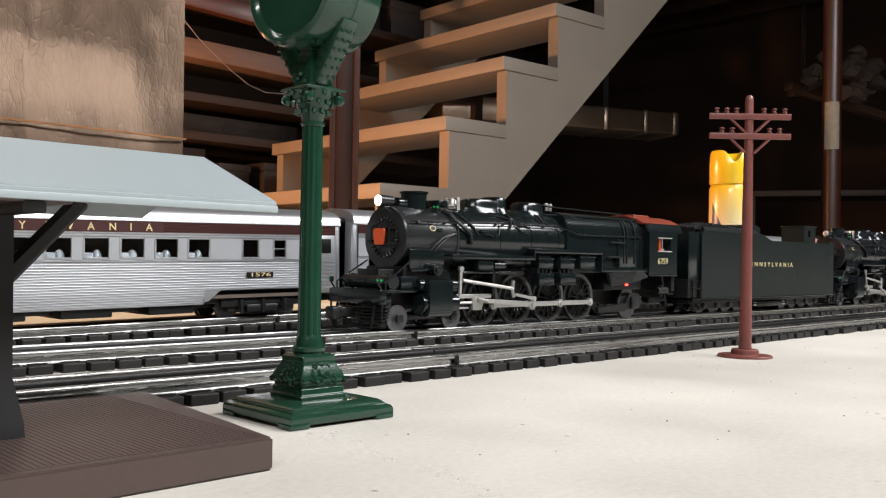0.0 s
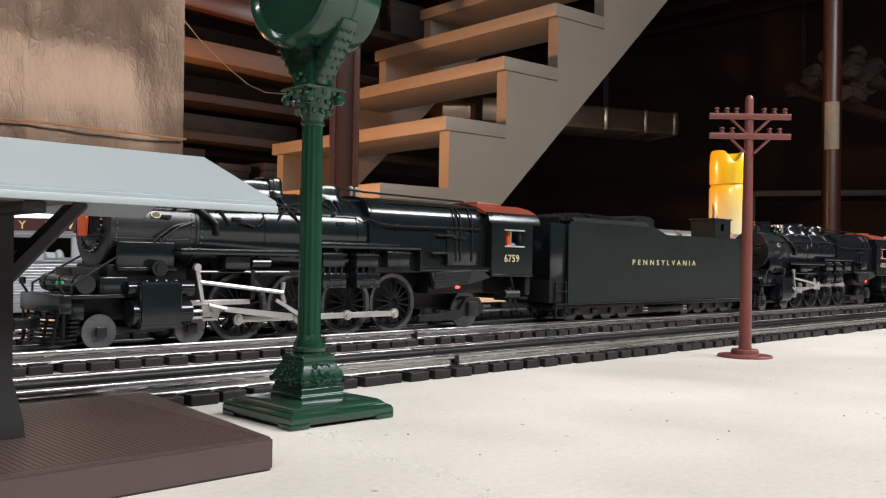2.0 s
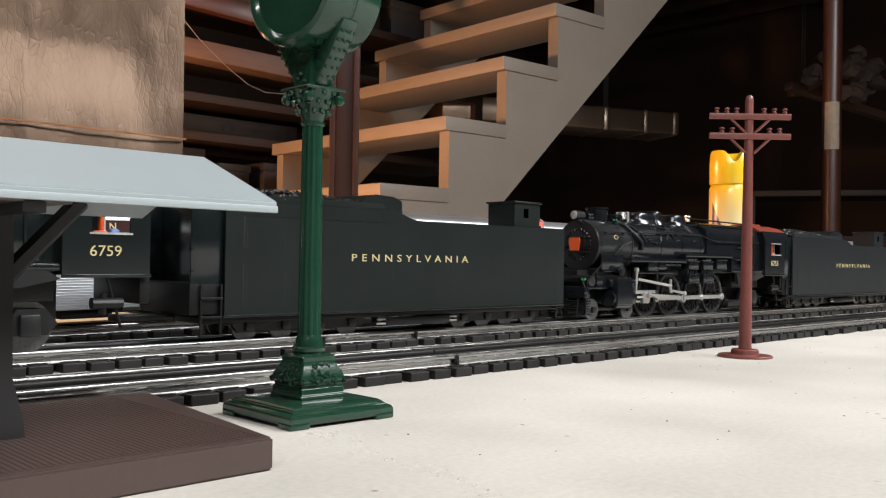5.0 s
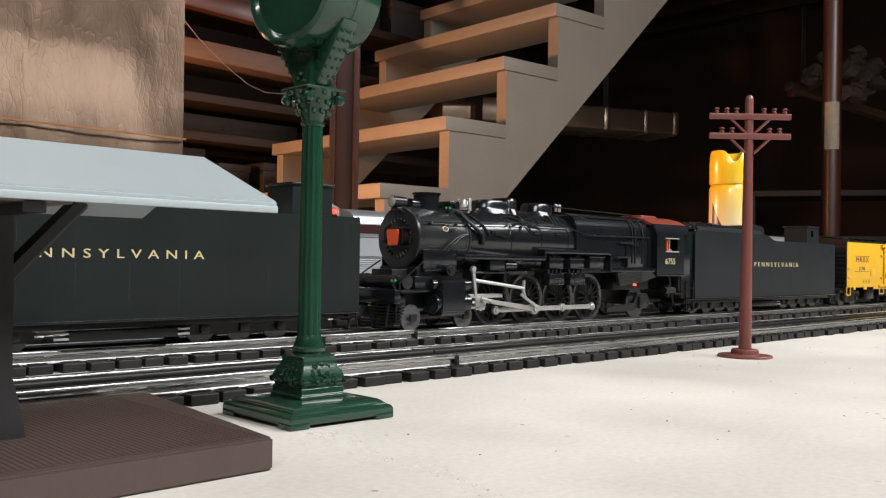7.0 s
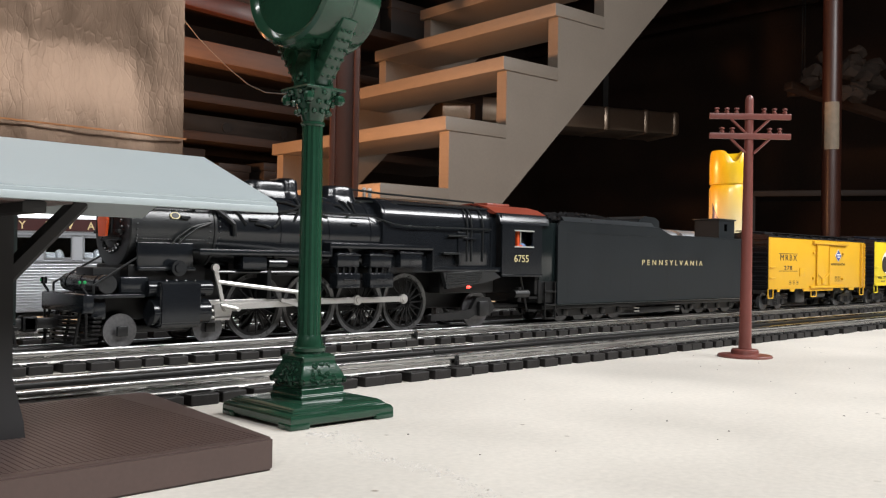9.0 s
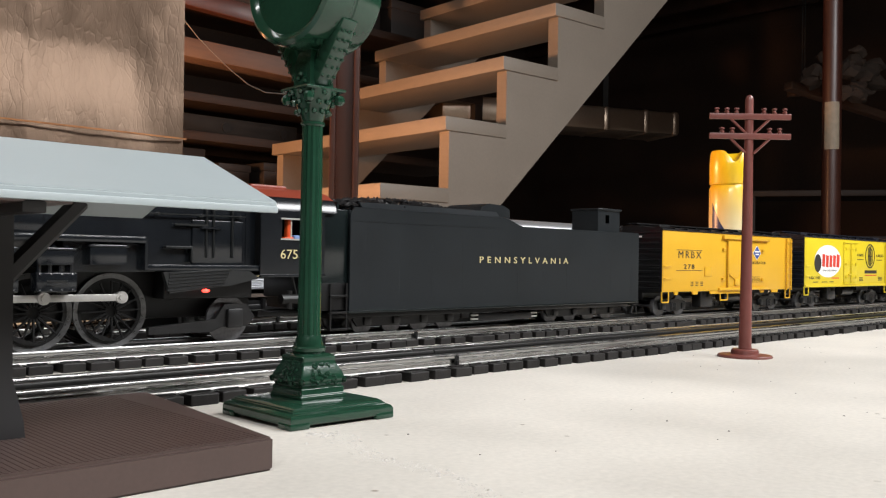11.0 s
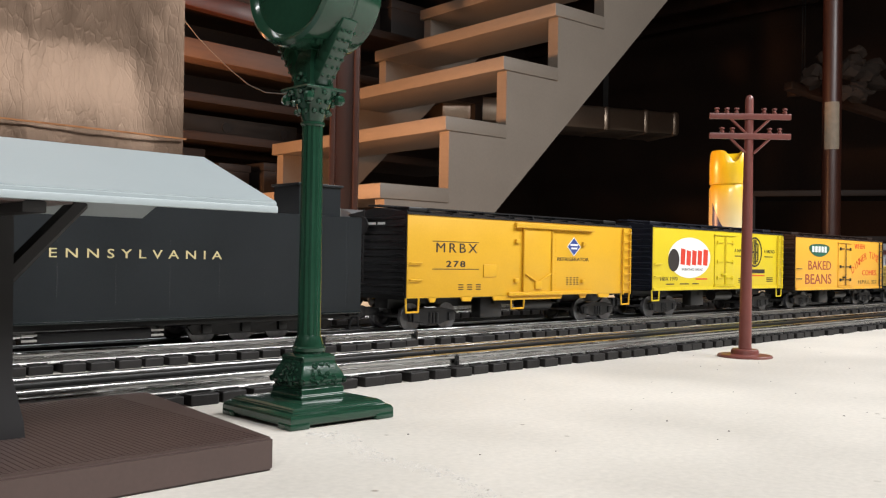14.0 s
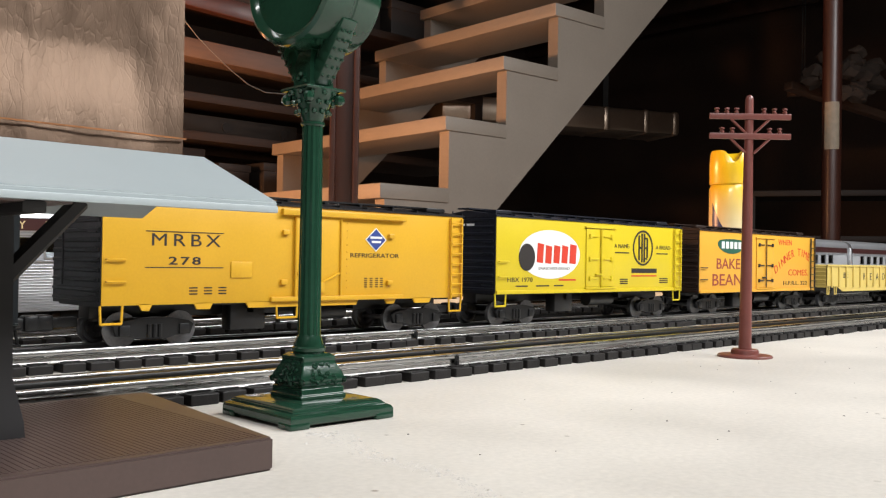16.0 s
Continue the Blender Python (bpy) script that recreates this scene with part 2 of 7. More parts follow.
# ---- mesh tools ----
def box(bm, x0, x1, y0, y1, z0, z1, bevel=0.0, m=None):
    vs = bmesh.ops.create_cube(bm, size=1)["verts"]
    for v in vs:
        v.co = Vector((x0 + (v.co.x + 0.5) * (x1 - x0), y0 + (v.co.y + 0.5) * (y1 - y0), z0 + (v.co.z + 0.5) * (z1 - z0)))
    if m is not None:
        bmesh.ops.transform(bm, matrix=m, verts=vs)
    if bevel:
        es = list({e for v in vs for e in v.link_edges})
        bmesh.ops.bevel(bm, geom=es, offset=bevel, segments=2, affect="EDGES", profile=0.5)


def rod(bm, a, b, r, r2=None, seg=12, caps=True):
    a, b = Vector(a), Vector(b)
    d = b - a
    m = Matrix.Translation((a + b) / 2) @ d.to_track_quat("Z", "Y").to_matrix().to_4x4()
    bmesh.ops.create_cone(bm, cap_ends=caps, segments=seg, radius1=r, radius2=r if r2 is None else r2, depth=d.length, matrix=m)


def pipe(bm, pts, r, seg=8):
    for a, b in zip(pts, pts[1:]):
        rod(bm, a, b, r, seg=seg)
    for p in pts[1:-1]:
        ball(bm, p, r, 6)


def ball(bm, c, r, seg=12, scale=(1, 1, 1)):
    m = Matrix.Translation(c) @ Matrix.Diagonal((*scale, 1))
    bmesh.ops.create_uvsphere(bm, u_segments=seg, v_segments=max(4, seg // 2 + 1), radius=r, matrix=m)


def lump(bm, c, r, scale=(1, 1, 1), rnd=None):
    """A rough eight-sided grain."""
    pts = ((1, 0, 0), (0, 1, 0), (-1, 0, 0), (0, -1, 0), (0, 0, 1), (0, 0, -1))
    vs = []
    for p in pts:
        k = r * (rnd.uniform(0.7, 1.3) if rnd else 1.0)
        vs.append(bm.verts.new((c[0] + k * scale[0] * p[0], c[1] + k * scale[1] * p[1], c[2] + k * scale[2] * p[2])))
    for i in range(4):
        bm.faces.new((vs[i], vs[(i + 1) % 4], vs[4]))
        bm.faces.new((vs[(i + 1) % 4], vs[i], vs[5]))


def lathe(bm, prof, seg=24, at=(0, 0, 0), m=None, sides=None):
    """Turns a profile of (radius, height) round z."""
    m = m or Matrix.Translation(at)
    rings = []
    for r, z in prof:
        rings.append([bm.verts.new(m @ Vector((r * math.cos(2 * math.pi * (i + 0.5) / seg), r * math.sin(2 * math.pi * (i + 0.5) / seg), z))) for i in range(seg)])
    for a, b in zip(rings, rings[1:]):
        for i in range(seg):
            bm.faces.new((a[i], a[(i + 1) % seg], b[(i + 1) % seg], b[i]))
    if prof[0][0] > 1e-6 and prof[0] != prof[-1]:
        bm.faces.new(rings[0][::-1])
    if prof[-1][0] > 1e-6 and prof[0] != prof[-1]:
        bm.faces.new(rings[-1])


def squares(bm, prof, m=None):
    """A stack of square sections (half width, height), mitred at the corners."""
    m = m or Matrix()
    rings = [[bm.verts.new(m @ Vector((sx * w, sy * w, z))) for sx, sy in ((-1, -1), (1, -1), (1, 1), (-1, 1))] for w, z in prof]
    for a, b in zip(rings, rings[1:]):
        for i in range(4):
            bm.faces.new((a[i], a[(i + 1) % 4], b[(i + 1) % 4], b[i]))
    bm.faces.new(rings[0][::-1])
    bm.faces.new(rings[-1])


def slab(bm, pts, axis, a, b):
    """Extrudes a flat outline along an axis from a to b. pts: (x, z) for y, (y, z) for x, (x, y) for z."""
    def place(p, d):
        return {"x": (d, p[0], p[1]), "y": (p[0], d, p[1]), "z": (p[0], p[1], d)}[axis]
    lo = [bm.verts.new(place(p, a)) for p in pts]
    hi = [bm.verts.new(place(p, b)) for p in pts]
    bm.faces.new(lo)
    bm.faces.new(hi[::-1])
    for i in range(len(pts)):
        j = (i + 1) % len(pts)
        bm.faces.new((lo[i], hi[i], hi[j], lo[j]))


def part(name, bm, material, parent=None, label="", smooth=30, at=None):
    bmesh.ops.recalc_face_normals(bm, faces=bm.faces)
    data = bpy.data.meshes.new(name)
    bm.to_mesh(data)
    bm.free()
    data.materials.append(material)
    if smooth:
        data.polygons.foreach_set("use_smooth", [True] * len(data.polygons))
        data.set_sharp_from_angle(angle=radians(smooth))
    ob = new(name, data)
    if parent:
        ob.parent = parent
    if at is not None:
        ob.matrix_basis = at
    if label:
        ob["label"] = label
    return ob


def share(name, data, parent, m):
    ob = new(name, data)
    ob.parent, ob.matrix_basis = parent, m
    return ob


def thing(name, label, category, at=None, group="", kind=""):
    ob = new(name)
    ob.empty_display_size = 0.02
    if at is not None:
        ob.matrix_basis = at
    return tagged(ob, label, category, group, kind)


def lettering(text, size, material, parent, m, name="lettering", width=None, slant=0.0, bold=0.0, label="", space=1.0):
    """Words lying in the side of a car: m takes the text's plane (x right, y up) into the parent's space."""
    cu = bpy.data.curves.new(name, "FONT")
    cu.body, cu.size, cu.extrude, cu.shear, cu.offset = text, size, 0.00012, slant, bold
    cu.align_x, cu.align_y, cu.space_character = "CENTER", "CENTER", space
    cu.resolution_u = 3
    tmp = bpy.data.objects.new("tmp", cu)
    scene.collection.objects.link(tmp)
    bpy.context.view_layer.update()
    me = bpy.data.meshes.new_from_object(tmp.evaluated_get(bpy.context.evaluated_depsgraph_get()))
    bpy.data.objects.remove(tmp)
    bpy.data.curves.remove(cu)
    xs = [v.co.x for v in me.vertices]
    if width and xs:
        k = width / (max(xs) - min(xs))
        for v in me.vertices:
            v.co.x *= k
    me.materials.clear()
    me.materials.append(material)
    ob = new(name, me)
    ob.parent, ob.matrix_basis = parent, m
    if label:
        ob["label"] = label
    return ob


def side(x, y, z, turn=0):
    """A pose for writing on a face that looks towards -y."""
    return pose(x, y, z, 90, 0, 0) @ pose(0, 0, 0, 0, 0, turn)


def bars(bm, x, z, y, w, h, rows, gap=0.5):
    for i in range(rows):
        zz = z - i * h * (1 + gap)
        box(bm, x, x + w, y - 0.0001, y, zz - h, zz)


MOVES = []      # (thing, rows) for motions()
ENDS = [0.0, 0.034] + [float(i) for i in range(1, 16)] + [15.967, 16.0]
FINE = [i * 0.1 for i in range(161)]


def spin(ob, x, y, z, radius, phase=0.0, step=1):
    MOVES.append((ob, [(t, pose(x, y, z, 0, -(phase + math.degrees(travel(t) / radius)), 0)) for t in FINE[::step]]))


def ride(ob, x0, y=Y_B, z=RAIL):
    MOVES.append((ob, [(t, pose(x0 - travel(t), y, z)) for t in ENDS]))


# ---- the basement ----
def floor():
    bm = bmesh.new()
    bmesh.ops.create_grid(bm, x_segments=40, y_segments=40, size=6.0, matrix=Matrix.Translation((2.0, 2.0, 0)))
    tagged(part("floor", bm, CONCRETE, smooth=0), "pale worn concrete basement floor with a crack", "floor", kind="structure")
    # crumbled crack
    rnd = random.Random(4)
    bm = bmesh.new()
    a, b = Vector((0.1855, 0.2505, 0)), Vector((0.1724, 0.1535, 0))
    n = 900
    for i in range(n):
        f = i / n
        wide = 0.0022 + 0.0022 * noise.noise((f * 9, 0.4, 2.0)) + (0.0016 if f < 0.12 else 0.0)
        p = a.lerp(b, f) + Vector((0.003 * math.sin(f * 11) + rnd.gauss(0, max(0.0006, wide)), rnd.gauss(0, 0.002), 0))
        q = rnd.uniform(0.0001, 0.0004) * (2.4 if rnd.random() < 0.06 or f < 0.05 else 1)
        lump(bm, p, q, (1, 1.3, 0.5), rnd)
    tagged(part("concrete_crumbs", bm, CRUMB), "pale crumbs of concrete along a floor crack", "crumbs", kind="stuff")
    bm = bmesh.new()
    for i in range(70):
        p = Vector((rnd.uniform(0.2, 1.1), rnd.uniform(0.12, 0.31), 0))
        ball(bm, p, rnd.uniform(0.0002, 0.0005), 5, (1, 1, 0.6))
    tagged(part("floor_grit", bm, CARBROWN), "fine dark grit scattered on the concrete floor", "grit", kind="stuff")


def shell():
    def wall(name, x0, x1, y0, y1, z0, z1):
        bm = bmesh.new()
        box(bm, x0, x1, y0, y1, z0, z1)
        tagged(part(name, bm, WALL, smooth=0), "dark brown unfinished basement wall", "wall", kind="structure")
    wall("wall_north", -3.9, 7.9, 6.4, 6.6, 0, 2.5)
    wall("wall_south", -3.9, 7.9, -3.2, -3.0, 0, 2.5)
    wall("wall_east", 7.7, 7.9, -3.0, 6.4, 0, 2.5)
    wall("wall_west", -3.9, -3.7, -3.0, 6.4, 0, 2.5)
    bm = bmesh.new()
    box(bm, -3.9, 7.9, -3.2, 6.6, 2.5, 2.56)
    for i in range(24):
        x = -3.6 + i * 0.48
        box(bm, x, x + 0.045, -3.0, 6.4, 2.26, 2.5)
    tagged(part("ceiling", bm, TIMBER, smooth=0), "dark open joist ceiling", "ceiling", kind="structure")


def stairs():
    ob = thing("staircase", "open-riser wooden basement staircase painted pale beige", "stairs", pose(1.4354, 1.6952, -0.003, 0, 0, -3.13))
    rise, run, width = 0.19, 0.2101, 0.8794
    n = 9
    for i in range(-1, n):
        z = 0.25 + rise * i
        x = run * i
        bm = bmesh.new()
        box(bm, x, x + 0.2275, 0.0, width, z - 0.038, z, 0.003)
        part("tread", bm, STAIR, ob)
    for y in (0.006, width - 0.044):
        bm = bmesh.new()
        x0, z0 = 0.018, 0.25 - 0.038
        pts = []
        for i in range(-1, n):
            zt = z0 + rise * i
            pts += [(x0 + run * i, zt - rise + (0.0 if i > -1 else rise - zt)), (x0 + run * i, zt)]
        pts[0] = (x0 - run, 0.003)
        top = z0 + rise * (n - 1)
        xe = x0 + run * n
        pts += [(xe, top), (xe, 0.2054 + 0.9443 * (xe - 0.4142)), (0.1967, 0.003)]
        slab(bm, pts, "y", y, y + 0.038)
        part("stringer", bm, STAIR, ob)
    return ob


def columns():
    for x, y, r, lab in ((1.17, 1.50, 0.021, False), (2.98, 1.235, 0.0300, True)):
        ob = thing("steel_column", "red-brown painted steel support column standing on the floor", "column", pose(x, y, 0))
        bm = bmesh.new()
        if lab:
            lathe(bm, [(r, 0), (r, 2.26)], 24)
        else:
            box(bm, -0.026, 0.026, -0.006, 0.006, 0, 2.26, 0.002, pose(0, 0, 0, 0, 0, -40))
            for s in (-1, 1):
                box(bm, s * 0.024 - 0.006, s * 0.024 + 0.006, -0.026, 0.026, 0, 2.26, 0.002, pose(0, 0, 0, 0, 0, -40))
        part("shaft", bm, COLUMN, ob)
        bm = bmesh.new()
        box(bm, -0.08, 0.08, -0.08, 0.08, 0, 0.012, 0.002)
        part("base_plate", bm, COLUMN, ob)
        if lab:
            bm = bmesh.new()
            m = pose(0, 0, 0, 0, 0, -66)
            seg = 8
            for i in range(seg):
                a0, a1 = (radians(-90 - 45 + 90 * k / seg) for k in (i, i + 1))
                q = [(math.cos(a) * (r + 0.0015), math.sin(a) * (r + 0.0015)) for a in (a0, a1)]
                f = [bm.verts.new(m @ Vector((*p, z))) for p, z in ((q[0], 0.44), (q[1], 0.44), (q[1], 0.595), (q[0], 0.595))]
                bm.faces.new(f)
            part("paper_sticker", bm, LABELWHITE, ob, "faded white paper sticker")


def foil_things():
    # foil-faced insulation board hanging in front of the stairs
    ob = thing("insulation_board", "crinkled foil-faced insulation board hanging upright with taped seam", "insulation", pose(0.5655, 1.058, 0, 0, 0, 0))
    bm = bmesh.new()
    nx, nz = 150, 110
    rnd = random.Random(2)
    w, z0, z1 = 0.75, 0.1245, 0.75
    vs = [[None] * (nz + 1) for _ in range(nx + 1)]
    for i in range(nx + 1):
        for j in range(nz + 1):
            x, z = -w * i / nx, z0 + (z1 - z0) * j / nz
            d = 0.004 * noise.noise((x * 9, z * 4, 0.3)) + 0.0022 * noise.noise((x * 34, z * 9, 1.7))
            # the foil is slack and falls back above the seam
            d += 0.0092 * (1 + math.tanh((z - 0.255) / 0.060)) * min(1.0, -x / 0.06) - 0.10 * max(0.0, z - 0.31) * min(1.0, -x / 0.06) - 0.0018 * abs(noise.noise((x * 60, z * 14, 4.1)))
            vs[i][j] = bm.verts.new((x, d, z))
    for i in range(nx):
        for j in range(nz):
            bm.faces.new((vs[i][j], vs[i][j + 1], vs[i + 1][j + 1], vs[i + 1][j]))
    part("foil_face", bm, FOIL, ob, smooth=60)
    bm = bmesh.new()
    box(bm, -w, -0.001, 0.028, 0.055, z0, z1, 0.003)
    box(bm, -0.012, -0.001, 0.004, 0.030, z0, z1, 0.001)
    part("core", bm, FOIL, ob)
    bm = bmesh.new()
    box(bm, -w, 0.0005, -0.0080, -0.0062, z0 + 0.0825, z0 + 0.0845)
    part("seam", bm, COPPERTAPE, ob, "orange-brown strip along the foil seam")
    for x in (-0.7, -0.2):
        bm = bmesh.new()
        rod(bm, (x, 0.027, z1 - 0.01), (x, 0.027, 2.51), 0.002, seg=6)
        part("hanging_wire", bm, PIPE, ob)
    # wrapped duct behind the stairs
    ob = thing("foil_duct", "foil-wrapped rectangular air duct hung under the joists", "duct", pose(2.796, 2.86, 0, 0, 0, -23.7))
    bm = bmesh.new()
    box(bm, -0.02, 1.23, 0.0, 0.26, 0.690, 0.800, 0.015)
    part("wrap", bm, DUCTFOIL, ob)
    for x in (0.1, 0.45, 0.80, 1.02, 1.185):
        bm = bmesh.new()
        box(bm, x, x + 0.04, -0.004, 0.264, 0.686, 0.804, 0.015)
        part("band", bm, DUCTFOIL, ob)
    for x in (0.2, 0.95):
        bm = bmesh.new()
        box(bm, x, x + 0.03, 0.263, 0.270, 0.72, 2.51)
        part("strap", bm, DARKRAIL, ob)


def shelves():
    """Storage shelves against the back; the shadow that hides them is put into their colours."""
    for k, (x, y, turn, w, levels) in enumerate(((1.75, 2.78, 0, 2.4, (0.24, 0.454, 0.585, 0.755, 0.95, 1.2)), (4.3, 2.35, -62, 2.2, (0.18, 0.41)))):
        ob = thing("storage_shelf", "wooden storage shelf with the shadow put into its dark colour", "shelf", pose(x, y, 0, 0, 0, turn))
        for z in levels:
            bm = bmesh.new()
            box(bm, -w / 2 if k == 0 else 0.12, w / 2, 0, 0.4, z, z + 0.03, 0.002)
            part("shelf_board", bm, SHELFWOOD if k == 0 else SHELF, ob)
        for px in (-w / 2 if k == 0 else 0.12, w / 2 - 0.05):
            bm = bmesh.new()
            box(bm, px, px + 0.05, 0.002, 0.05, 0, levels[-1] + (0.3 if k == 0 else 0.0), 0.002)
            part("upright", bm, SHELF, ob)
        rnd = random.Random(k + 5)
        for z in levels[:-1]:
            px = -w / 2 + 0.1
            while px < w / 2 - 0.35:
                bw, bh = rnd.uniform(0.12, 0.34), rnd.uniform(0.08, 0.17)
                if bh < (0.10 if k == 0 and 0.4 < z < 0.9 else 0.2) and not (k == 0 and 0.44 < z < 0.47) and k == 0:
                    bm = bmesh.new()
                    box(bm, 0, bw, 0, 0.25, 0, bh, 0.004)
                    box(bm, -0.004, bw + 0.004, -0.004, 0.254, bh * 0.78, bh, 0.003)
                    tagged(part("storage_box", bm, SHELF, at=ob.matrix_basis @ pose(px, 0.07, z + 0.03)), "cardboard storage box on a shelf, shade put into its colour", "box", "boxes on the shelves")
                px += bw + 0.06
    # spirit level lying on the near shelf's edge
    ob = thing("spirit_level", "long dark metal spirit level resting on a shelf", "level", pose(1.66, 2.80, 0.484, 0, 0, 0))
    bm = bmesh.new()
    box(bm, -0.45, 0.30, 0.0, 0.022, 0.0, 0.060, 0.002)
    part("beam", bm, DARKRAIL, ob)
    for x in (-0.28, 0.0, 0.24):
        bm = bmesh.new()
        lathe(bm, [(0.014, 0), (0.017, 0), (0.017, 0.004), (0.014, 0.004)], 16, m=pose(x, 0, 0.027, 90))
        part("vial_ring", bm, SIDEFRAME, ob, "dark vial ring")
    # sagging wire
    bm = bmesh.new()
    pts = [Vector((x, 1.9, z)) for x, z in ((0.976, 0.639), (1.013, 0.600), (1.051, 0.565), (1.093, 0.534), (1.136, 0.505), (1.186, 0.477), (1.235, 0.465), (1.318, 0.471))]
    pts += [Vector((1.36, 1.9, 0.62)), Vector((1.36, 1.9, 2.51))]
    pts = [Vector((pts[0].x, 1.9, 2.51))] + pts
    pipe(bm, pts, 0.0013, 6)
    tagged(part("loose_wire", bm, GREYWIRE), "thin brown wire sagging in front of the shelves", "wire")


def timbers():
    """Odd boards slung under the joists, and torn insulation on them."""
    for a, b, w, h, m, lab in (((3.809, 1.769, 0.841), (4.56, 1.497, 0.721), 0.05, 0.035, TIMBER, "rough brown board slung below the joists"), ((3.905, 1.8, 0.826), (4.655, 1.53, 0.94), 0.05, 0.03, TIMBER, "rough brown board slung below the joists"),
                               ((1.233, 2.402, 0.811), (1.565, 2.261, 0.753), 0.04, 0.05, COLUMN, "brown sawn board under the joists"), ((1.245, 2.418, 0.663), (1.572, 2.268, 0.619), 0.09, 0.055, TIMBER, "brown beam below the joists")):
        a, b = Vector(a), Vector(b)
        d = b - a
        ob = thing("timber_board", lab, "board", Matrix.Translation(a) @ d.to_track_quat("X", "Z").to_matrix().to_4x4(), "boards below the joists")
        bm = bmesh.new()
        box(bm, 0, d.length, -w / 2, w / 2, -h / 2, h / 2, 0.003)
        part("board", bm, m, ob)
        for f in (0.1, 0.9):
            p = a.lerp(b, f)
            bm = bmesh.new()
            rod(bm, ob.matrix_basis.inverted() @ p, ob.matrix_basis.inverted() @ Vector((p.x, p.y, 2.51)), 0.0025, seg=6)
            part("hanger_wire", bm, PIPE, ob)
    rnd = random.Random(3)
    bm = bmesh.new()
    for c in ((3.716, 1.479, 0.887), (3.833, 1.456, 0.856), (3.768, 1.616, 0.868), (3.725, 1.459, 0.771)):
        for i in range(9):
            bmesh.ops.create_icosphere(bm, subdivisions=2, radius=rnd.uniform(0.02, 0.05), matrix=Matrix.Translation(Vector(c) + Vector((rnd.gauss(0, 0.03), rnd.gauss(0, 0.03), rnd.gauss(0, 0.02)))) @ Matrix.Diagonal((1.3, 1, 0.7, 1)))
    for v in bm.verts:
        v.co += 0.02 * Vector((noise.noise(v.co * 30), noise.noise(v.co * 30 + Vector((5, 0, 0))), noise.noise(v.co * 30 + Vector((0, 9, 0)))))
    wool = tagged(part("insulation_wool", bm, WOOL), "torn pale insulation wool below the joists, dimmed by its dark colour", "insulation", kind="stuff")


# ---- tracks ----
def lift(x):
    """The far track rises a little on a shim board."""
    return 0.0162 * min(max(x - 0.2, 0.0), 0.35)


def track(y, label, lifted=False, x0=-0.25, x1=4.05, joints=()):
    ob = thing("railway_track", label, "model railway track", pose(0, y, 0), "model railway tracks")
    zf = lift if lifted else (lambda x: 0.0)
    rnd = random.Random(int(y * 1000))
    cuts = [x0, *joints, x1]
    half = [(0.0034, 0.0044), (0.0034, 0.0050), (0.0013, 0.0056), (0.0012, 0.0078), (0.0025, 0.0083), (0.0028, 0.0088), (0.0028, 0.0103), (0.0025, 0.0109), (0.0020, 0.0110)]
    prof = half + [(-p, q) for p, q in half[::-1]]
    for yy, m, lab in ((-0.0170, STEEL, "bright steel running rail"), (0.0, DARKRAIL, "blackened centre rail"), (0.0170, STEEL, "bright steel running rail")):
        bm = bmesh.new()
        for a, b in zip(cuts, cuts[1:]):
            n = max(1, int((b - a) / 0.09)) if lifted else 1
            rings = []
            for i in range(n + 1):
                x = a + 0.0006 + (b - a - 0.0012) * i / n
                rings.append([bm.verts.new((x, yy + p, q + zf(x) + (0.0005 if yy == 0.0 else 0.0))) for p, q in prof])
            bm.faces.new(rings[0])
            bm.faces.new(rings[-1][::-1])
            for r0, r1 in zip(rings, rings[1:]):
                for i in range(len(prof)):
                    j = (i + 1) % len(prof)
                    bm.faces.new((r0[i], r1[i], r1[j], r0[j]))
        part("rail", bm, m, ob, lab, smooth=40)
    for j in joints:
        for yy in (-0.0170, 0.0, 0.0170):
            bm = bmesh.new()
            box(bm, j - 0.0016, j + 0.0016, yy - 0.0030, yy - 0.0024, 0.0046 + zf(j), 0.0100 + zf(j), 0.0002)
            box(bm, j - 0.0008, j + 0.0008, yy - 0.0036, yy - 0.0026, 0.0035 + zf(j), 0.0075 + zf(j), 0.0002)
            part("rail_joiner", bm, BLACK, ob)
    # ties, shared mesh variants
    metas = []
    for k in range(4):
        bm = bmesh.new()
        w = 0.0054 + 0.0003 * k
        e = 0.0004 * k
        box(bm, -w, w, -0.0255 - e, 0.0255 + e, 0, 0.0046, 0.0005)
        box(bm, -w * 0.8, w * 0.8, -0.0215, -0.0125, 0.0044, 0.0053)
        data = bpy.data.meshes.new("tie")
        bm.to_mesh(data)
        bm.free()
        data.materials.append(TIE)
        metas.append(data)
    x, n = x0 + 0.01, 0
    while x < x1 and n < 295:
        share("tie", metas[rnd.randrange(4)], ob, pose(x + rnd.gauss(0, 0.0006), rnd.gauss(0, 0.0006), zf(x), 0, 0, rnd.gauss(0, 1.2)))
        x += 0.0147
        n += 1
    return ob


def board():
    bm = bmesh.new()
    box(bm, -0.2, 1.75, 0.775, 0.90, 0.0, 0.012, 0.001)
    tagged(part("pine_board", bm, PLANK), "pale pine board lying flat on the floor behind the tracks", "board")
    bm = bmesh.new()
    slab(bm, [(0.2, 0.0), (4.0, 0.0), (4.0, lift(9) - 0.0001), (0.55, lift(9) - 0.0001)], "y", Y_C - 0.022, Y_C + 0.022)
    tagged(part("shim_board", bm, BLACK, smooth=0), "thin black board shimming the far track", "shim")


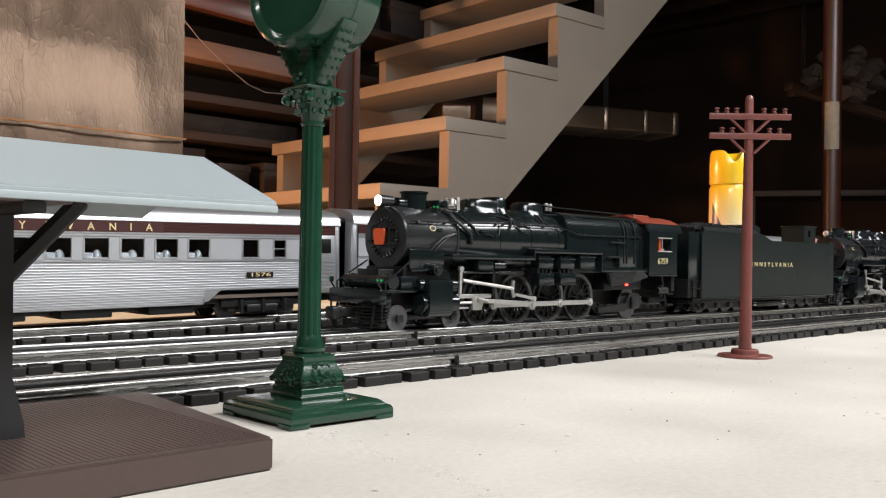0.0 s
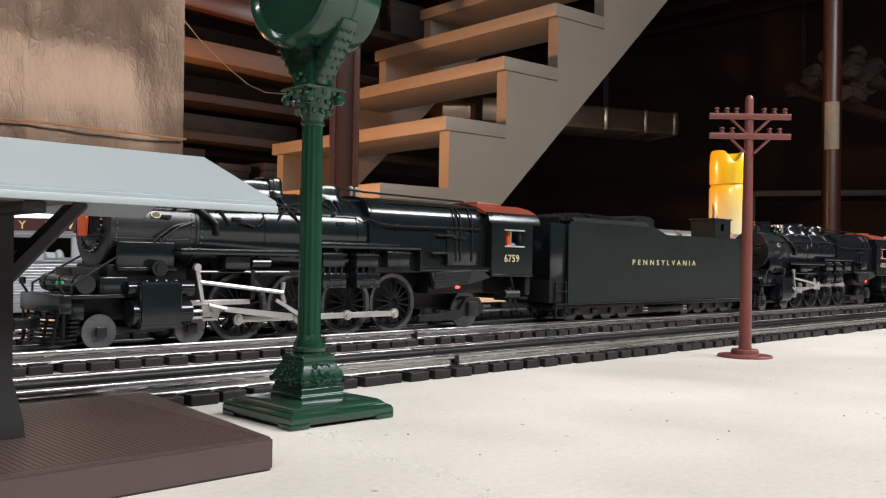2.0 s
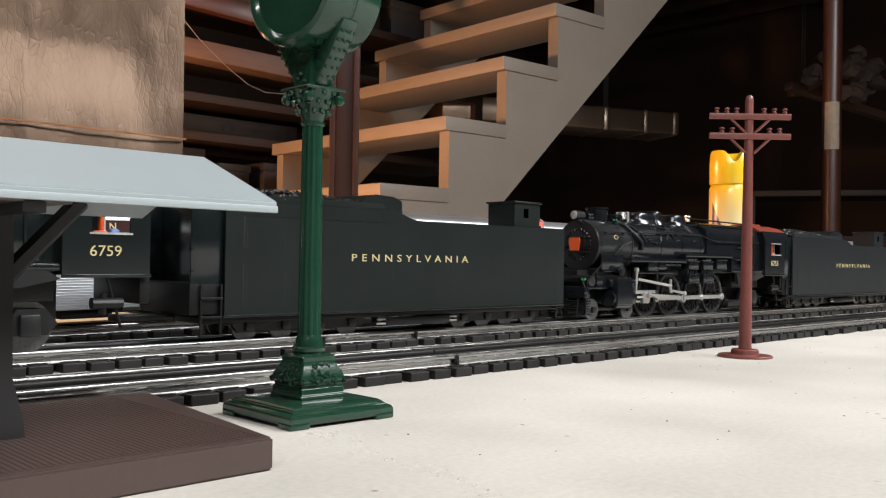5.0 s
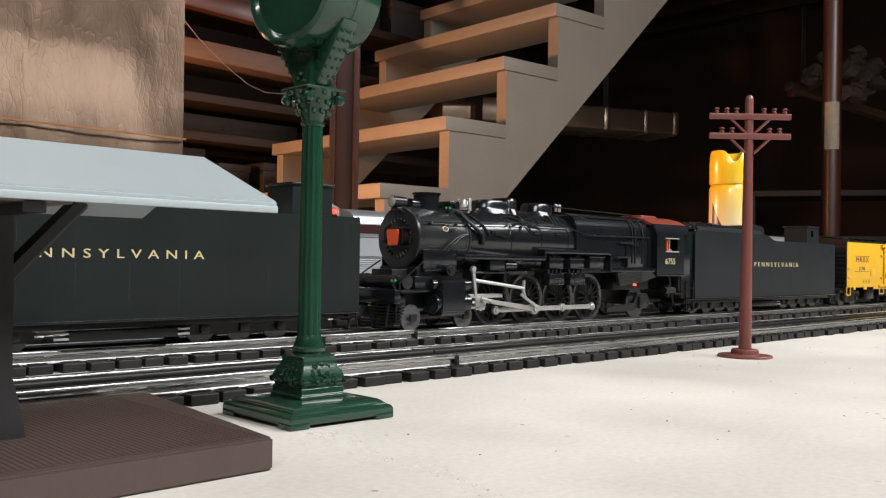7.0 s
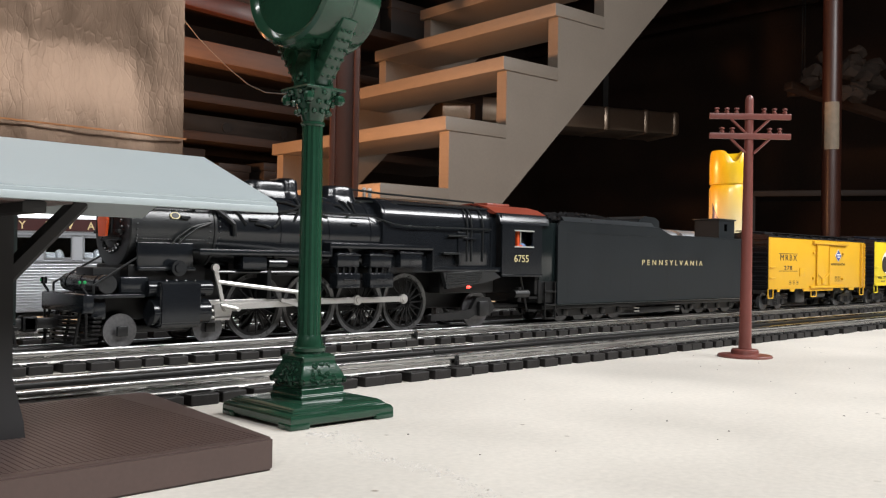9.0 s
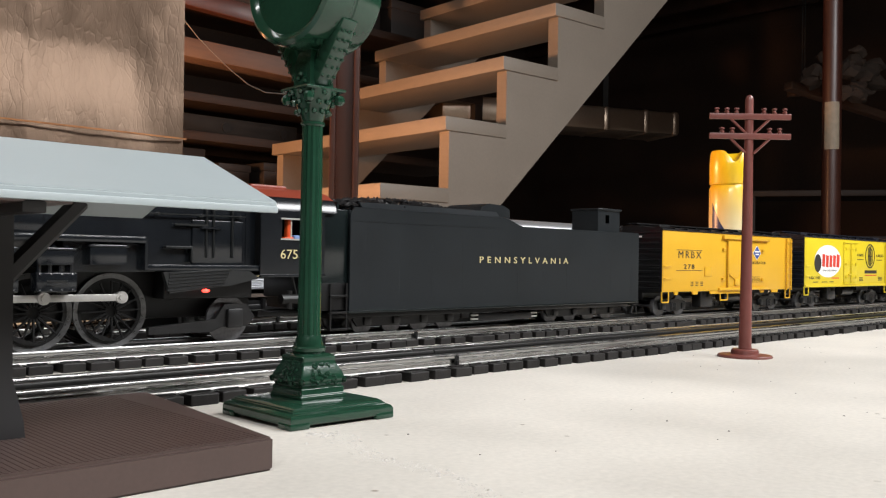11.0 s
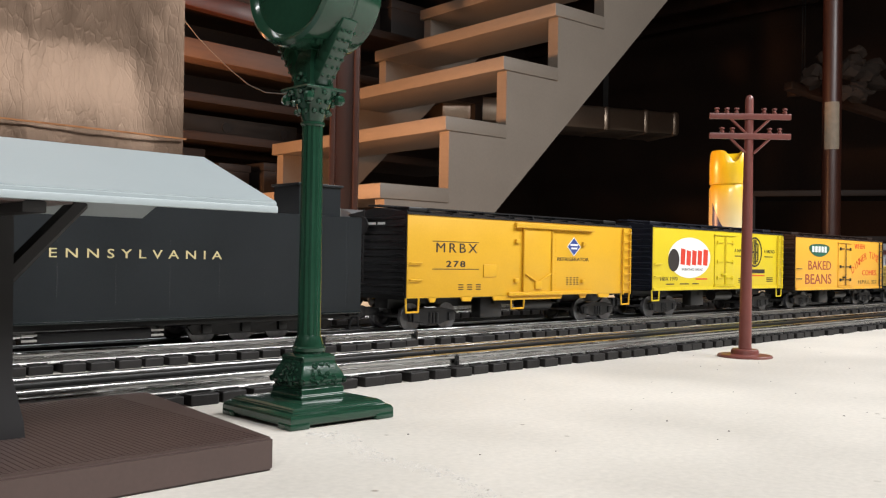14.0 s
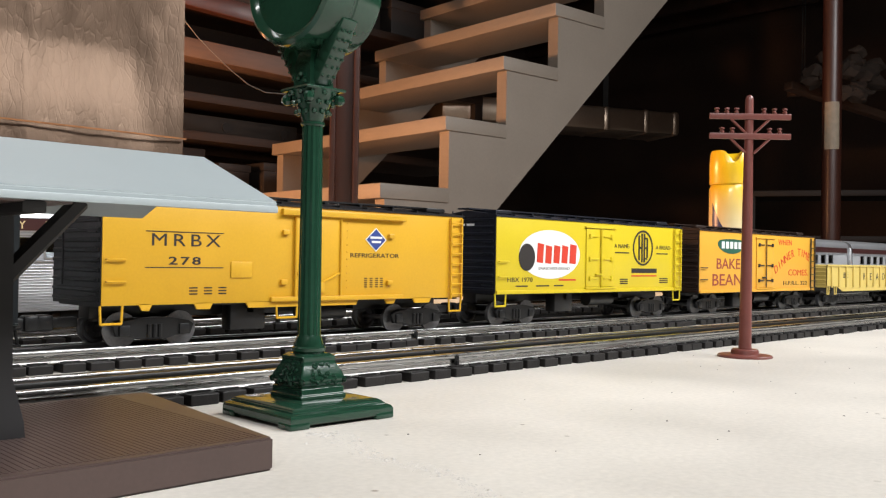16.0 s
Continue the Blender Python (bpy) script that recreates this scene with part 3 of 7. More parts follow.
# ---- station, clock, pole, can ----
def station():
    ob = thing("station_platform", "model station platform with brown base and grey canopy roof", "model station", pose(0, 0, 0))
    bm = bmesh.new()
    slab(bm, [(-0.20, 0.2120), (0.1445, 0.2150), (0.1565, 0.3160), (-0.20, 0.3190)], "z", 0.0, 0.0094)
    bmesh.ops.bevel(bm, geom=list(bm.edges), offset=0.0007, segments=2, affect="EDGES")
    part("base", bm, BROWN, ob, "brown moulded plastic platform base")
    # ridged deck boards
    bm = bmesh.new()
    box(bm, -0.00055, 0.00055, 0.218, 0.3135, 0.0090, 0.00952, 0.00005)
    data = bpy.data.meshes.new("deck_board")
    bm.to_mesh(data)
    bm.free()
    data.materials.append(BROWN)
    for i in range(74):
        x = 0.0180 + i * 0.0017
        share("deck_board", data, ob, pose(x, 0, 0))
    for px in (0.0835, -0.09):
        bm = bmesh.new()
        squares(bm, [(0.0085, 0.0094), (0.0082, 0.0135), (0.0058, 0.026), (0.0054, 0.0745)], pose(px, 0.2655, 0))
        part("post", bm, POST, ob, "black plastic canopy post")
        for s in (-1, 1):
            bm = bmesh.new()
            pipe(bm, [(px + s * 0.004, 0.2655, 0.052), (px + s * 0.026, 0.2655, 0.0755)], 0.0028, 6)
            part("brace", bm, POST, ob)
        bm = bmesh.new()
        box(bm, px - 0.003, px + 0.003, 0.230, 0.302, 0.0700, 0.0750, 0.0005)
        part("cross_beam", bm, POST, ob)
    bm = bmesh.new()
    x0, x1 = -0.17, 0.1500
    sec = [(0.2235, 0.0730), (0.2235, 0.0762), (0.2662, 0.0924), (0.3090, 0.0762), (0.3090, 0.0730), (0.2662, 0.0890)]
    slab(bm, sec, "x", x0, x1)
    bmesh.ops.bevel(bm, geom=[e for e in bm.edges], offset=0.0004, segments=2, affect="EDGES")
    part("roof", bm, ROOFGREY, ob, "light grey canopy roof")
    bm = bmesh.new()
    box(bm, x0, 0.1495, 0.2222, 0.2238, 0.0728, 0.0748, 0.0003)
    part("fascia", bm, ROOFGREY, ob)
    bm = bmesh.new()
    box(bm, -0.14, 0.093, 0.2300, 0.3020, 0.0726, 0.0756, 0.0003)
    part("ceiling_board", bm, BROWN, ob, "brown canopy soffit")


def clock():
    cx, cy = 0.2040, 0.2812
    ob = thing("street_clock", "glossy dark green cast street clock on a fluted post", "model clock", pose(cx, cy, 0, 0, 0, -1.0))
    bm = bmesh.new()
    squares(bm, [(0.0226, 0.0012), (0.0230, 0.0020), (0.0230, 0.0042), (0.0218, 0.0052), (0.0204, 0.0056), (0.0202, 0.0064), (0.0180, 0.0074), (0.0100, 0.0080)])
    for sx in (-1, 1):
        for sy in (-1, 1):
            box(bm, sx * 0.0190 - 0.0042, sx * 0.0190 + 0.0042, sy * 0.0190 - 0.0042, sy * 0.0190 + 0.0042, 0, 0.0025, 0.0006)
    bmesh.ops.bevel(bm, geom=[e for e in bm.edges if e.calc_length() > 0.02], offset=0.0004, segments=2, affect="EDGES")
    part("base", bm, GREEN, ob)
    bm = bmesh.new()
    squares(bm, [(0.0103, 0.0078), (0.0103, 0.0090), (0.0097, 0.0094), (0.0097, 0.0116), (0.0090, 0.0122), (0.0096, 0.0130), (0.0101, 0.0145), (0.0095, 0.0165), (0.0078, 0.0198),
                 (0.0072, 0.0212), (0.0074, 0.0228), (0.0058, 0.0240)])
    bmesh.ops.bevel(bm, geom=[e for e in bm.edges], offset=0.0003, segments=1, affect="EDGES")
    part("pedestal", bm, GREEN, ob)
    rnd = random.Random(8)
    for a in range(4):
        m = pose(0, 0, 0, 0, 0, 90 * a)
        bm = bmesh.new()
        for k in range(40):
            z = rnd.uniform(0.0128, 0.0205)
            w = 0.0100 - max(0, z - 0.0150) * 0.48
            ball(bm, m @ Vector((rnd.uniform(-0.0058, 0.0058) * w / 0.0100, -w - 0.0002, z)), rnd.uniform(0.0004, 0.0009), 6)
        for s in (-1, 1):
            ball(bm, m @ Vector((s * 0.0096, -0.0096, 0.0142)), 0.0013, 8)
        part("relief", bm, GREEN, ob, "cast floral relief")
    # fluted post
    bm = bmesh.new()
    seg = 48
    rings = []
    for z, r in ((0.0240, 0.0056), (0.0265, 0.0058), (0.0300, 0.0047), (0.0310, 0.00445), (0.1105, 0.0039)):
        flute = 0.0004 if z > 0.03 else 0
        rings.append([bm.verts.new(((r - flute * (0.5 - 0.5 * math.cos(i / seg * 2 * math.pi * 12))) * math.cos(2 * math.pi * i / seg),
                                    (r - flute * (0.5 - 0.5 * math.cos(i / seg * 2 * math.pi * 12))) * math.sin(2 * math.pi * i / seg), z)) for i in range(seg)])
    for a, b in zip(rings, rings[1:]):
        for i in range(seg):
            bm.faces.new((a[i], a[(i + 1) % seg], b[(i + 1) % seg], b[i]))
    part("fluted_post", bm, GREEN, ob, smooth=25)
    bm = bmesh.new()
    lathe(bm, [(0.0056, 0.0238), (0.0064, 0.0248), (0.0064, 0.0260), (0.0052, 0.0272), (0.0047, 0.0285)], 28)
    part("collar", bm, GREEN, ob)
    bm = bmesh.new()
    lathe(bm, [(0.0040, 0.1098), (0.0046, 0.1104), (0.0046, 0.1112), (0.0040, 0.1116), (0.0048, 0.1140), (0.0068, 0.1185), (0.0086, 0.1215), (0.0092, 0.1228)], 28)
    squares(bm, [(0.0086, 0.1228), (0.0090, 0.1234), (0.0086, 0.1240), (0.0055, 0.1246), (0.0048, 0.1290), (0.0052, 0.1330), (0.0040, 0.1380)], pose(0, 0, 0))
    part("capital", bm, GREEN, ob)
    bm = bmesh.new()
    for i in range(12):
        a = 2 * math.pi * i / 12
        for k in range(3):
            rr = 0.0062 + 0.0014 * k
            ball(bm, (rr * math.cos(a + 0.2 * k), rr * math.sin(a + 0.2 * k), 0.1150 + 0.0034 * k), 0.0011, 6)
    for i in range(4):
        a = math.pi / 4 + i * math.pi / 2
        ball(bm, (0.0100 * math.cos(a), 0.0100 * math.sin(a), 0.1198), 0.0022, 8)
    for i in range(16):
        a = 2 * math.pi * i / 16
        ball(bm, (0.0058 * math.cos(a), 0.0058 * math.sin(a), 0.1262 + 0.0015 * (i % 3)), 0.0009, 6)
    part("acanthus", bm, GREEN, ob, "cast leaves and beads on the capital")
    # drum with two dished faces
    hz = 0.1612
    turn = pose(0.0, 0.0, hz, 0, 0, -82) @ pose(0, 0, 0, 90, 0, 0)
    head = part("clock_drum", (lambda b: (lathe(b, [(0.0001, -0.0128), (0.0185, -0.0122), (0.0196, -0.0135), (0.0212, -0.0142), (0.0226, -0.0132), (0.0230, -0.0110), (0.0232, -0.0010), (0.0228, -0.0004),
                                                (0.0228, 0.0004), (0.0232, 0.0010), (0.0230, 0.0110), (0.0226, 0.0132), (0.0212, 0.0142), (0.0196, 0.0135), (0.0185, 0.0122), (0.0001, 0.0128)], 64, m=turn), b)[1])(bmesh.new()), GREEN, ob, "green drum housing of the clock")
    for s in (1, -1):
        bm = bmesh.new()
        for k in range(6):
            f = k / 5
            box(bm, -0.0036, 0.0036, -0.0040, 0.0040, -0.0036, 0.0036, 0.0010,
                pose(0, 0, 0, 0, 0, -82) @ pose(s * (0.0045 + 0.0105 * f), 0, 0.1295 + 0.0150 * f + 0.002 * f * f, 0, s * 32, 0))
            for q in (-0.0018, 0.0, 0.0018):
                ball(bm, pose(0, 0, 0, 0, 0, -82) @ Vector((s * (0.0080 + 0.0105 * f), q * 1.7, 0.1282 + 0.0150 * f)), 0.0007, 6)
        part("bracket", bm, GREEN, ob, "scrolled cast bracket")


def pole():
    ob = thing("telegraph_pole", "red-brown plastic toy telegraph pole with two crossarms", "model pole", pose(0.5515, 0.2831, 0, 0, 0.35, -46))
    bm = bmesh.new()
    lathe(bm, [(0.0172, 0), (0.0172, 0.0010), (0.0165, 0.0016), (0.0090, 0.0022), (0.0085, 0.0046), (0.0078, 0.0052), (0.0042, 0.0052)], 40)
    part("foot", bm, REDBROWN, ob)
    bm = bmesh.new()
    lathe(bm, [(0.0042, 0.005), (0.0040, 0.010), (0.0026, 0.1670), (0.0022, 0.1690), (0.0012, 0.1702), (0.0001, 0.1706)], 24)
    part("shaft", bm, REDBROWN, ob)
    for z, w, xs in ((0.1560, 0.0262, (-0.0215, -0.0150, -0.0088, 0.0088, 0.0155, 0.0222)), (0.1432, 0.0262, (-0.0180, -0.0115, 0.0125, 0.0190))):
        bm = bmesh.new()
        box(bm, -w, w, -0.0034, -0.0012, z - 0.0019, z + 0.0019, 0.0004)
        arm = part("crossarm", bm, REDBROWN, ob, at=pose(0, 0, 0, 0, 2.0 * 0, 0))
        for x in xs:
            bm = bmesh.new()
            lathe(bm, [(0.0013, 0), (0.0016, 0.0012), (0.0009, 0.0016), (0.0009, 0.0022), (0.0017, 0.0027), (0.0016, 0.0034), (0.0005, 0.0038)], 12, (x, -0.0023, z + 0.0019))
            part("insulator", bm, REDBROWN, arm)
        for s in (-1, 1):
            bm = bmesh.new()
            pipe(bm, [(s * 0.0026, -0.0024, z - 0.0110), (s * 0.0125, -0.0024, z - 0.0016)], 0.0009, 6)
            part("brace", bm, REDBROWN, ob)


def can():
    cx, cy = 1.375, 0.7355
    ob = thing("spray_can", "yellow aerosol spray can with a moulded cap standing on the floor", "spray can", pose(cx, cy, 0))
    bm = bmesh.new()
    lathe(bm, [(0.0300, 0), (0.0328, 0.002), (0.0328, 0.150)], 48)
    part("label_lower", bm, CANLABEL, ob, "label fading from cream to yellow")
    bm = bmesh.new()
    lathe(bm, [(0.0328, 0.150), (0.0328, 0.183), (0.0300, 0.190)], 48)
    part("label_upper", bm, CANLABEL, ob)
    bm = bmesh.new()
    seg = 64
    rings = []
    for k, (r, z) in enumerate([(0.0318, 0.190), (0.0326, 0.192), (0.0326, 0.224), (0.0316, 0.240), (0.0295, 0.2455), (0.0200, 0.2440), (0.0100, 0.2330), (0.0001, 0.2330)]):
        ring = []
        for i in range(seg):
            a = 2 * math.pi * i / seg
            dip = 0.020 * max(0.0, math.cos(a - radians(-137))) ** 14 if k > 2 else 0.0
            ring.append(bm.verts.new((r * math.cos(a), r * math.sin(a), z - dip * (1 if k > 2 else 0))))
        rings.append(ring)
    for a, b in zip(rings, rings[1:]):
        for i in range(seg):
            bm.faces.new((a[i], a[(i + 1) % seg], b[(i + 1) % seg], b[i]))
    part("cap", bm, CANYELLOW, ob, "yellow moulded spray cap")
    bm = bmesh.new()
    for i in range(14):
        a0, a1 = (radians(-206 + 42 * k / 14) for k in (i, i + 1))
        zz = lambda q: 0.136 + 0.044 * (1 - q / 14) ** 1.2
        v = [bm.verts.new((0.0331 * math.cos(a), 0.0331 * math.sin(a), z)) for a, z in ((a0, 0.10), (a1, 0.10), (a1, zz(i + 1) - 0.02), (a0, zz(i) - 0.02))]
        bm.faces.new(v)
    part("emblem", bm, CANBLUE, ob, "navy blue label swoosh")


# ---- rolling stock: x along the car from its front, y from its middle, z from the railhead ----
def wheelset_mesh(r, half=0.0157, width=0.0042, spokes=0):
    bm = bmesh.new()
    rod(bm, (0, -half, 0), (0, half, 0), 0.0016, seg=8)
    for s in (-1, 1):
        m = pose(0, s * half, 0, 90 * s, 0, 0)
        # axis points outwards
        lathe(bm, [(0.0016, -0.001), (r + 0.0011, -0.0012), (r + 0.0011, -0.0002), (r, 0.0004), (r * 0.985, width - 0.0012), (r * 0.80, width - 0.0012),
                   (r * 0.72, width - 0.0022), (r * 0.35, width - 0.0024), (r * 0.22, width - 0.0008), (0.0002, width - 0.0008)], 28, m=m)
    data = bpy.data.meshes.new("wheelset")
    bmesh.ops.recalc_face_normals(bm, faces=bm.faces)
    bm.to_mesh(data)
    bm.free()
    data.materials.append(WHEEL)
    data.polygons.foreach_set("use_smooth", [True] * len(data.polygons))
    data.set_sharp_from_angle(angle=radians(35))
    return data


WHEEL33 = wheelset_mesh(0.00860)
WHEEL36 = wheelset_mesh(0.00820)
WHEEL50 = wheelset_mesh(0.0125)


def truck(parent, x, wb, mesh, r, moving=True, y=0.0205):
    """A two-axle freight truck: side frames with springs and journal boxes, and its wheelsets."""
    for s in (-1, 1):
        bm = bmesh.new()
        yy = s * y
        pts = [(-wb / 2 - 0.006, r + 0.0025), (-wb / 2 - 0.004, r - 0.003), (-wb / 2 + 0.005, r - 0.0035), (-0.007, 0.0035), (0.007, 0.0035), (wb / 2 - 0.005, r - 0.0035),
               (wb / 2 + 0.004, r - 0.003), (wb / 2 + 0.006, r + 0.0025), (wb / 2 + 0.003, r + 0.0045), (0.008, r + 0.0065), (-0.008, r + 0.0065), (-wb / 2 - 0.003, r + 0.0045)]
        slab(bm, [(x + px, pz) for px, pz in pts], "y", yy - 0.0012, yy + 0.0012)
        for k in (-1, 1):
            box(bm, x + k * wb / 2 - 0.0030, x + k * wb / 2 + 0.0030, yy - 0.0026, yy + 0.0026, r - 0.003, r + 0.003, 0.0007)
        for k in (-1, 0, 1):
            rod(bm, (x + k * 0.0032, yy - s * -0.0012, 0.0045), (x + k * 0.0032, yy + s * 0.0012, r + 0.003), 0.0013, seg=8)
        part("truck_sideframe", bm, SIDEFRAME, parent)
    bm = bmesh.new()
    box(bm, x - 0.004, x + 0.004, -y, y, r - 0.001, r + 0.005, 0.0006)
    part("bolster", bm, SIDEFRAME, parent)
    for k in (-1, 1):
        ob = share("wheelset", mesh, parent, pose(x + k * wb / 2, 0, r))
        if moving:
            spin(ob, x + k * wb / 2, 0, r, r)


def coupler(parent, x, s):
    bm = bmesh.new()
    box(bm, min(x, x + s * 0.015), max(x, x + s * 0.015), -0.003, 0.003, 0.010, 0.0155, 0.0008)
    box(bm, min(x + s * 0.013, x + s * 0.021), max(x + s * 0.013, x + s * 0.021), -0.0045, 0.0045, 0.0085, 0.017, 0.0015)
    part("coupler", bm, SIDEFRAME, parent)


def ladder(parent, x0, x1, z0, z1, n, y, material, name="ladder"):
    bm = bmesh.new()
    for x in (x0, x1):
        box(bm, x - 0.0005, x + 0.0005, y - 0.0020, y - 0.0006, z0, z1)
    for i in range(n):
        z = z0 + (z1 - z0) * (i + 0.5) / n
        rod(bm, (x0, y - 0.0022, z), (x1, y - 0.0022, z), 0.0005, seg=6)
    part(name, bm, material, parent)


def stirrup(parent, x, y, z, w, h, material):
    bm = bmesh.new()
    pipe(bm, [(x, y, z), (x + 0.0005, y, z - h), (x + w - 0.0005, y, z - h), (x + w, y, z)], 0.0007, 6)
    part("step", bm, material, parent)


def reefer(x0, length, zb, zt, paint, ends, label, style, name="refrigerator_car"):
    ob = thing(name, label, "freight car", pose(x0, Y_B, RAIL), "freight cars of the train")
    hw = 0.0312
    bm = bmesh.new()
    box(bm, 0.0012, length - 0.0012, -hw + 0.0012, hw - 0.0012, zb + 0.001, zt, 0.0004)
    part("body", bm, ends, ob)
    for s in (-1, 1):
        bm = bmesh.new()
        y = s * hw
        box(bm, 0.0, length, min(y, y - s * 0.0014), max(y, y - s * 0.0014), zb, zt - 0.0006, 0.0002)
        if style == "steel":
            for a, b in ((0.02, 0.028), (0.052, 0.064), (0.085, 0.168), (0.19, 0.20), (0.215, 0.232)):
                slab(bm, [(a, zb + 0.0005), (a + 0.002, zb - 0.003), (b - 0.002, zb - 0.003), (b, zb + 0.0005)], "y", min(y, y - s * 0.0012), max(y, y - s * 0.0012))
        part("side_panel", bm, paint, ob)
    y = -hw
    # corrugated ends
    for s, x in ((-1, 0.0), (1, length)):
        bm = bmesh.new()
        box(bm, min(x, x + s * 0.0006), max(x, x + s * 0.0006), -hw + 0.0006, hw - 0.0006, zb, zt + 0.0005)
        end = part("car_end", bm, ends, ob)
        bm = bmesh.new()
        rod(bm, (0, -hw + 0.002, 0), (0, hw - 0.002, 0), 0.0012, seg=6)
        first = part("end_rib", bm, ends, end, at=pose(x + s * 0.0006, 0, zb + 0.003))
        for i in range(1, 11):
            share("end_rib", first.data, end, pose(x + s * 0.0006, 0, zb + 0.003 + (zt - zb - 0.006) * i / 10))
        bm = bmesh.new()
        for q in (-0.004, 0.006):
            box(bm, min(x + s * 0.0019, x + s * 0.0021), max(x + s * 0.0019, x + s * 0.0021), q - 0.006, q + 0.002, zt - 0.0075, zt - 0.0058)
        part("end_marking", bm, WHITEINK, ob)["kind"] = "stuff"
        ladder_x = x + s * 0.002
        for i in range(6):
            bm = bmesh.new()
            z = zb + 0.006 + i * 0.008
            rod(bm, (ladder_x, -hw + 0.003, z), (ladder_x, -hw + 0.013, z), 0.0005, seg=6)
            part("end_grab", bm, ends, ob)
        bm = bmesh.new()
        rod(bm, (ladder_x + s * 0.001, 0.012, zb + 0.01), (ladder_x + s * 0.001, 0.012, zt + 0.004), 0.0006, seg=6)
        lathe(bm, [(0.006, -0.0005), (0.0065, 0), (0.006, 0.0005)], 20, m=pose(ladder_x + s * 0.002, 0.012, zt - 0.008, 0, 90, 0))
        part("brake_wheel", bm, ends, ob)
    # roof
    bm = bmesh.new()
    slab(bm, [(-hw - 0.0006, zt - 0.0008), (-hw - 0.0006, zt + 0.0004), (0, zt + 0.0045), (hw + 0.0006, zt + 0.0004), (hw + 0.0006, zt - 0.0008)], "x", -0.001, length + 0.001)
    for i in range(13):
        x = length * i / 12
        box(bm, x - 0.0006, x + 0.0006, -hw * 0.98, -0.002, zt + 0.0006, zt + 0.0018, 0, None)
    part("roof", bm, ends, ob)
    bm = bmesh.new()
    for k in (-1, 0, 1):
        box(bm, -0.004, length + 0.004, k * 0.0042 - 0.0018, k * 0.0042 + 0.0018, zt + 0.0052, zt + 0.0062)
    for i in range(9):
        x = length * (i + 0.5) / 9
        box(bm, x - 0.001, x + 0.001, -0.006, 0.006, zt + 0.003, zt + 0.0053)
    part("running_board", bm, ends, ob)
    for hx in (0.018, length - 0.018):
        bm = bmesh.new()
        box(bm, hx - 0.009, hx + 0.009, -0.022, -0.008, zt + 0.002, zt + 0.005, 0.0006)
        part("ice_hatch", bm, ends, ob)
    # doors
    cx = {"steel": 0.123, "bread": 0.1286, "beans": 0.1343}[style]
    if style == "steel":
        bm = bmesh.new()
        box(bm, cx - 0.005, cx + 0.030, y - 0.0012, y - 0.0002, zb + 0.003, zt - 0.006, 0.0003)
        part("door", bm, paint, ob)
        bm = bmesh.new()
        box(bm, 0.1080, 0.2060, y - 0.0030, y, zt - 0.0060, zt - 0.0022, 0.0004)
        part("door_track", bm, paint, ob)
        bm = bmesh.new()
        box(bm, 0.1010, 0.2045, y - 0.0022, y, zb + 0.0002, zb + 0.0030, 0.0004)
        part("door_rail", bm, paint, ob)
        for dx in (cx - 0.005, cx + 0.029):
            bm = bmesh.new()
            rod(bm, (dx, y - 0.0018, zb + 0.003), (dx, y - 0.0018, zt - 0.007), 0.0007, seg=6)
            part("door_bar", bm, paint, ob)
        bm = bmesh.new()
        pipe(bm, [(cx - 0.004, y - 0.002, zb + 0.017), (cx + 0.012, y - 0.002, zb + 0.010), (cx + 0.028, y - 0.002, zb + 0.017)], 0.0008, 6)
        box(bm, cx + 0.008, cx + 0.016, y - 0.0028, y - 0.001, zb + 0.005, zb + 0.011, 0.0004)
        part("door_latch", bm, paint, ob)
        for (dx, dz) in ((cx - 0.012, zt - 0.016), (cx + 0.071, zt - 0.016), (cx - 0.013, zb + 0.012), (cx + 0.070, zb + 0.011)):
            bm = bmesh.new()
            box(bm, dx - 0.0022, dx + 0.0022, y - 0.0022, y, dz - 0.0018, dz + 0.0012, 0.0004)
            part("bracket", bm, paint, ob)
        bm = bmesh.new()
        box(bm, 0.0745, 0.0885, y - 0.0008, y, zb + 0.0143, zb + 0.0235, 0.0003)
        part("route_board", bm, paint, ob)
        for k in (0.0, 0.036):
            bm = bmesh.new()
            for i in range(10):
                z = zb + 0.008 + i * 0.0045
                ball(bm, (cx + k - 0.001, y - 0.0001, z), 0.0005, 5)
            part("rivet_row", bm, paint, ob)
    else:
        for k in (0, 1):
            bm = bmesh.new()
            box(bm, cx - 0.0195 + 0.0200 * k, cx - 0.0005 + 0.0200 * k, y - 0.0010, y - 0.0002, zb + 0.004, zt - 0.006, 0.0003)
            part("door", bm, paint, ob)
        hinge = paint if style == "bread" else INK
        for zz in (zb + 0.011, zb + 0.027, zt - 0.012):
            for k in (-1, 1):
                bm = bmesh.new()
                box(bm, cx + k * 0.010 - 0.006, cx + k * 0.010 + 0.006, y - 0.0020, y - 0.0009, zz - 0.0006, zz + 0.0006, 0.0002)
                box(bm, cx + k * 0.015 - 0.0014, cx + k * 0.015 + 0.0014, y - 0.0024, y - 0.0009, zz - 0.0018, zz + 0.0018, 0.0003)
                part("hinge", bm, hinge, ob)
        bm = bmesh.new()
        rod(bm, (cx, y - 0.0022, zb + 0.004), (cx, y - 0.0022, zt - 0.006), 0.0006, seg=6)
        box(bm, cx - 0.008, cx + 0.001, y - 0.0028, y - 0.0012, zb + 0.0135, zb + 0.015, 0.0003)
        part("latch_bar", bm, hinge, ob)
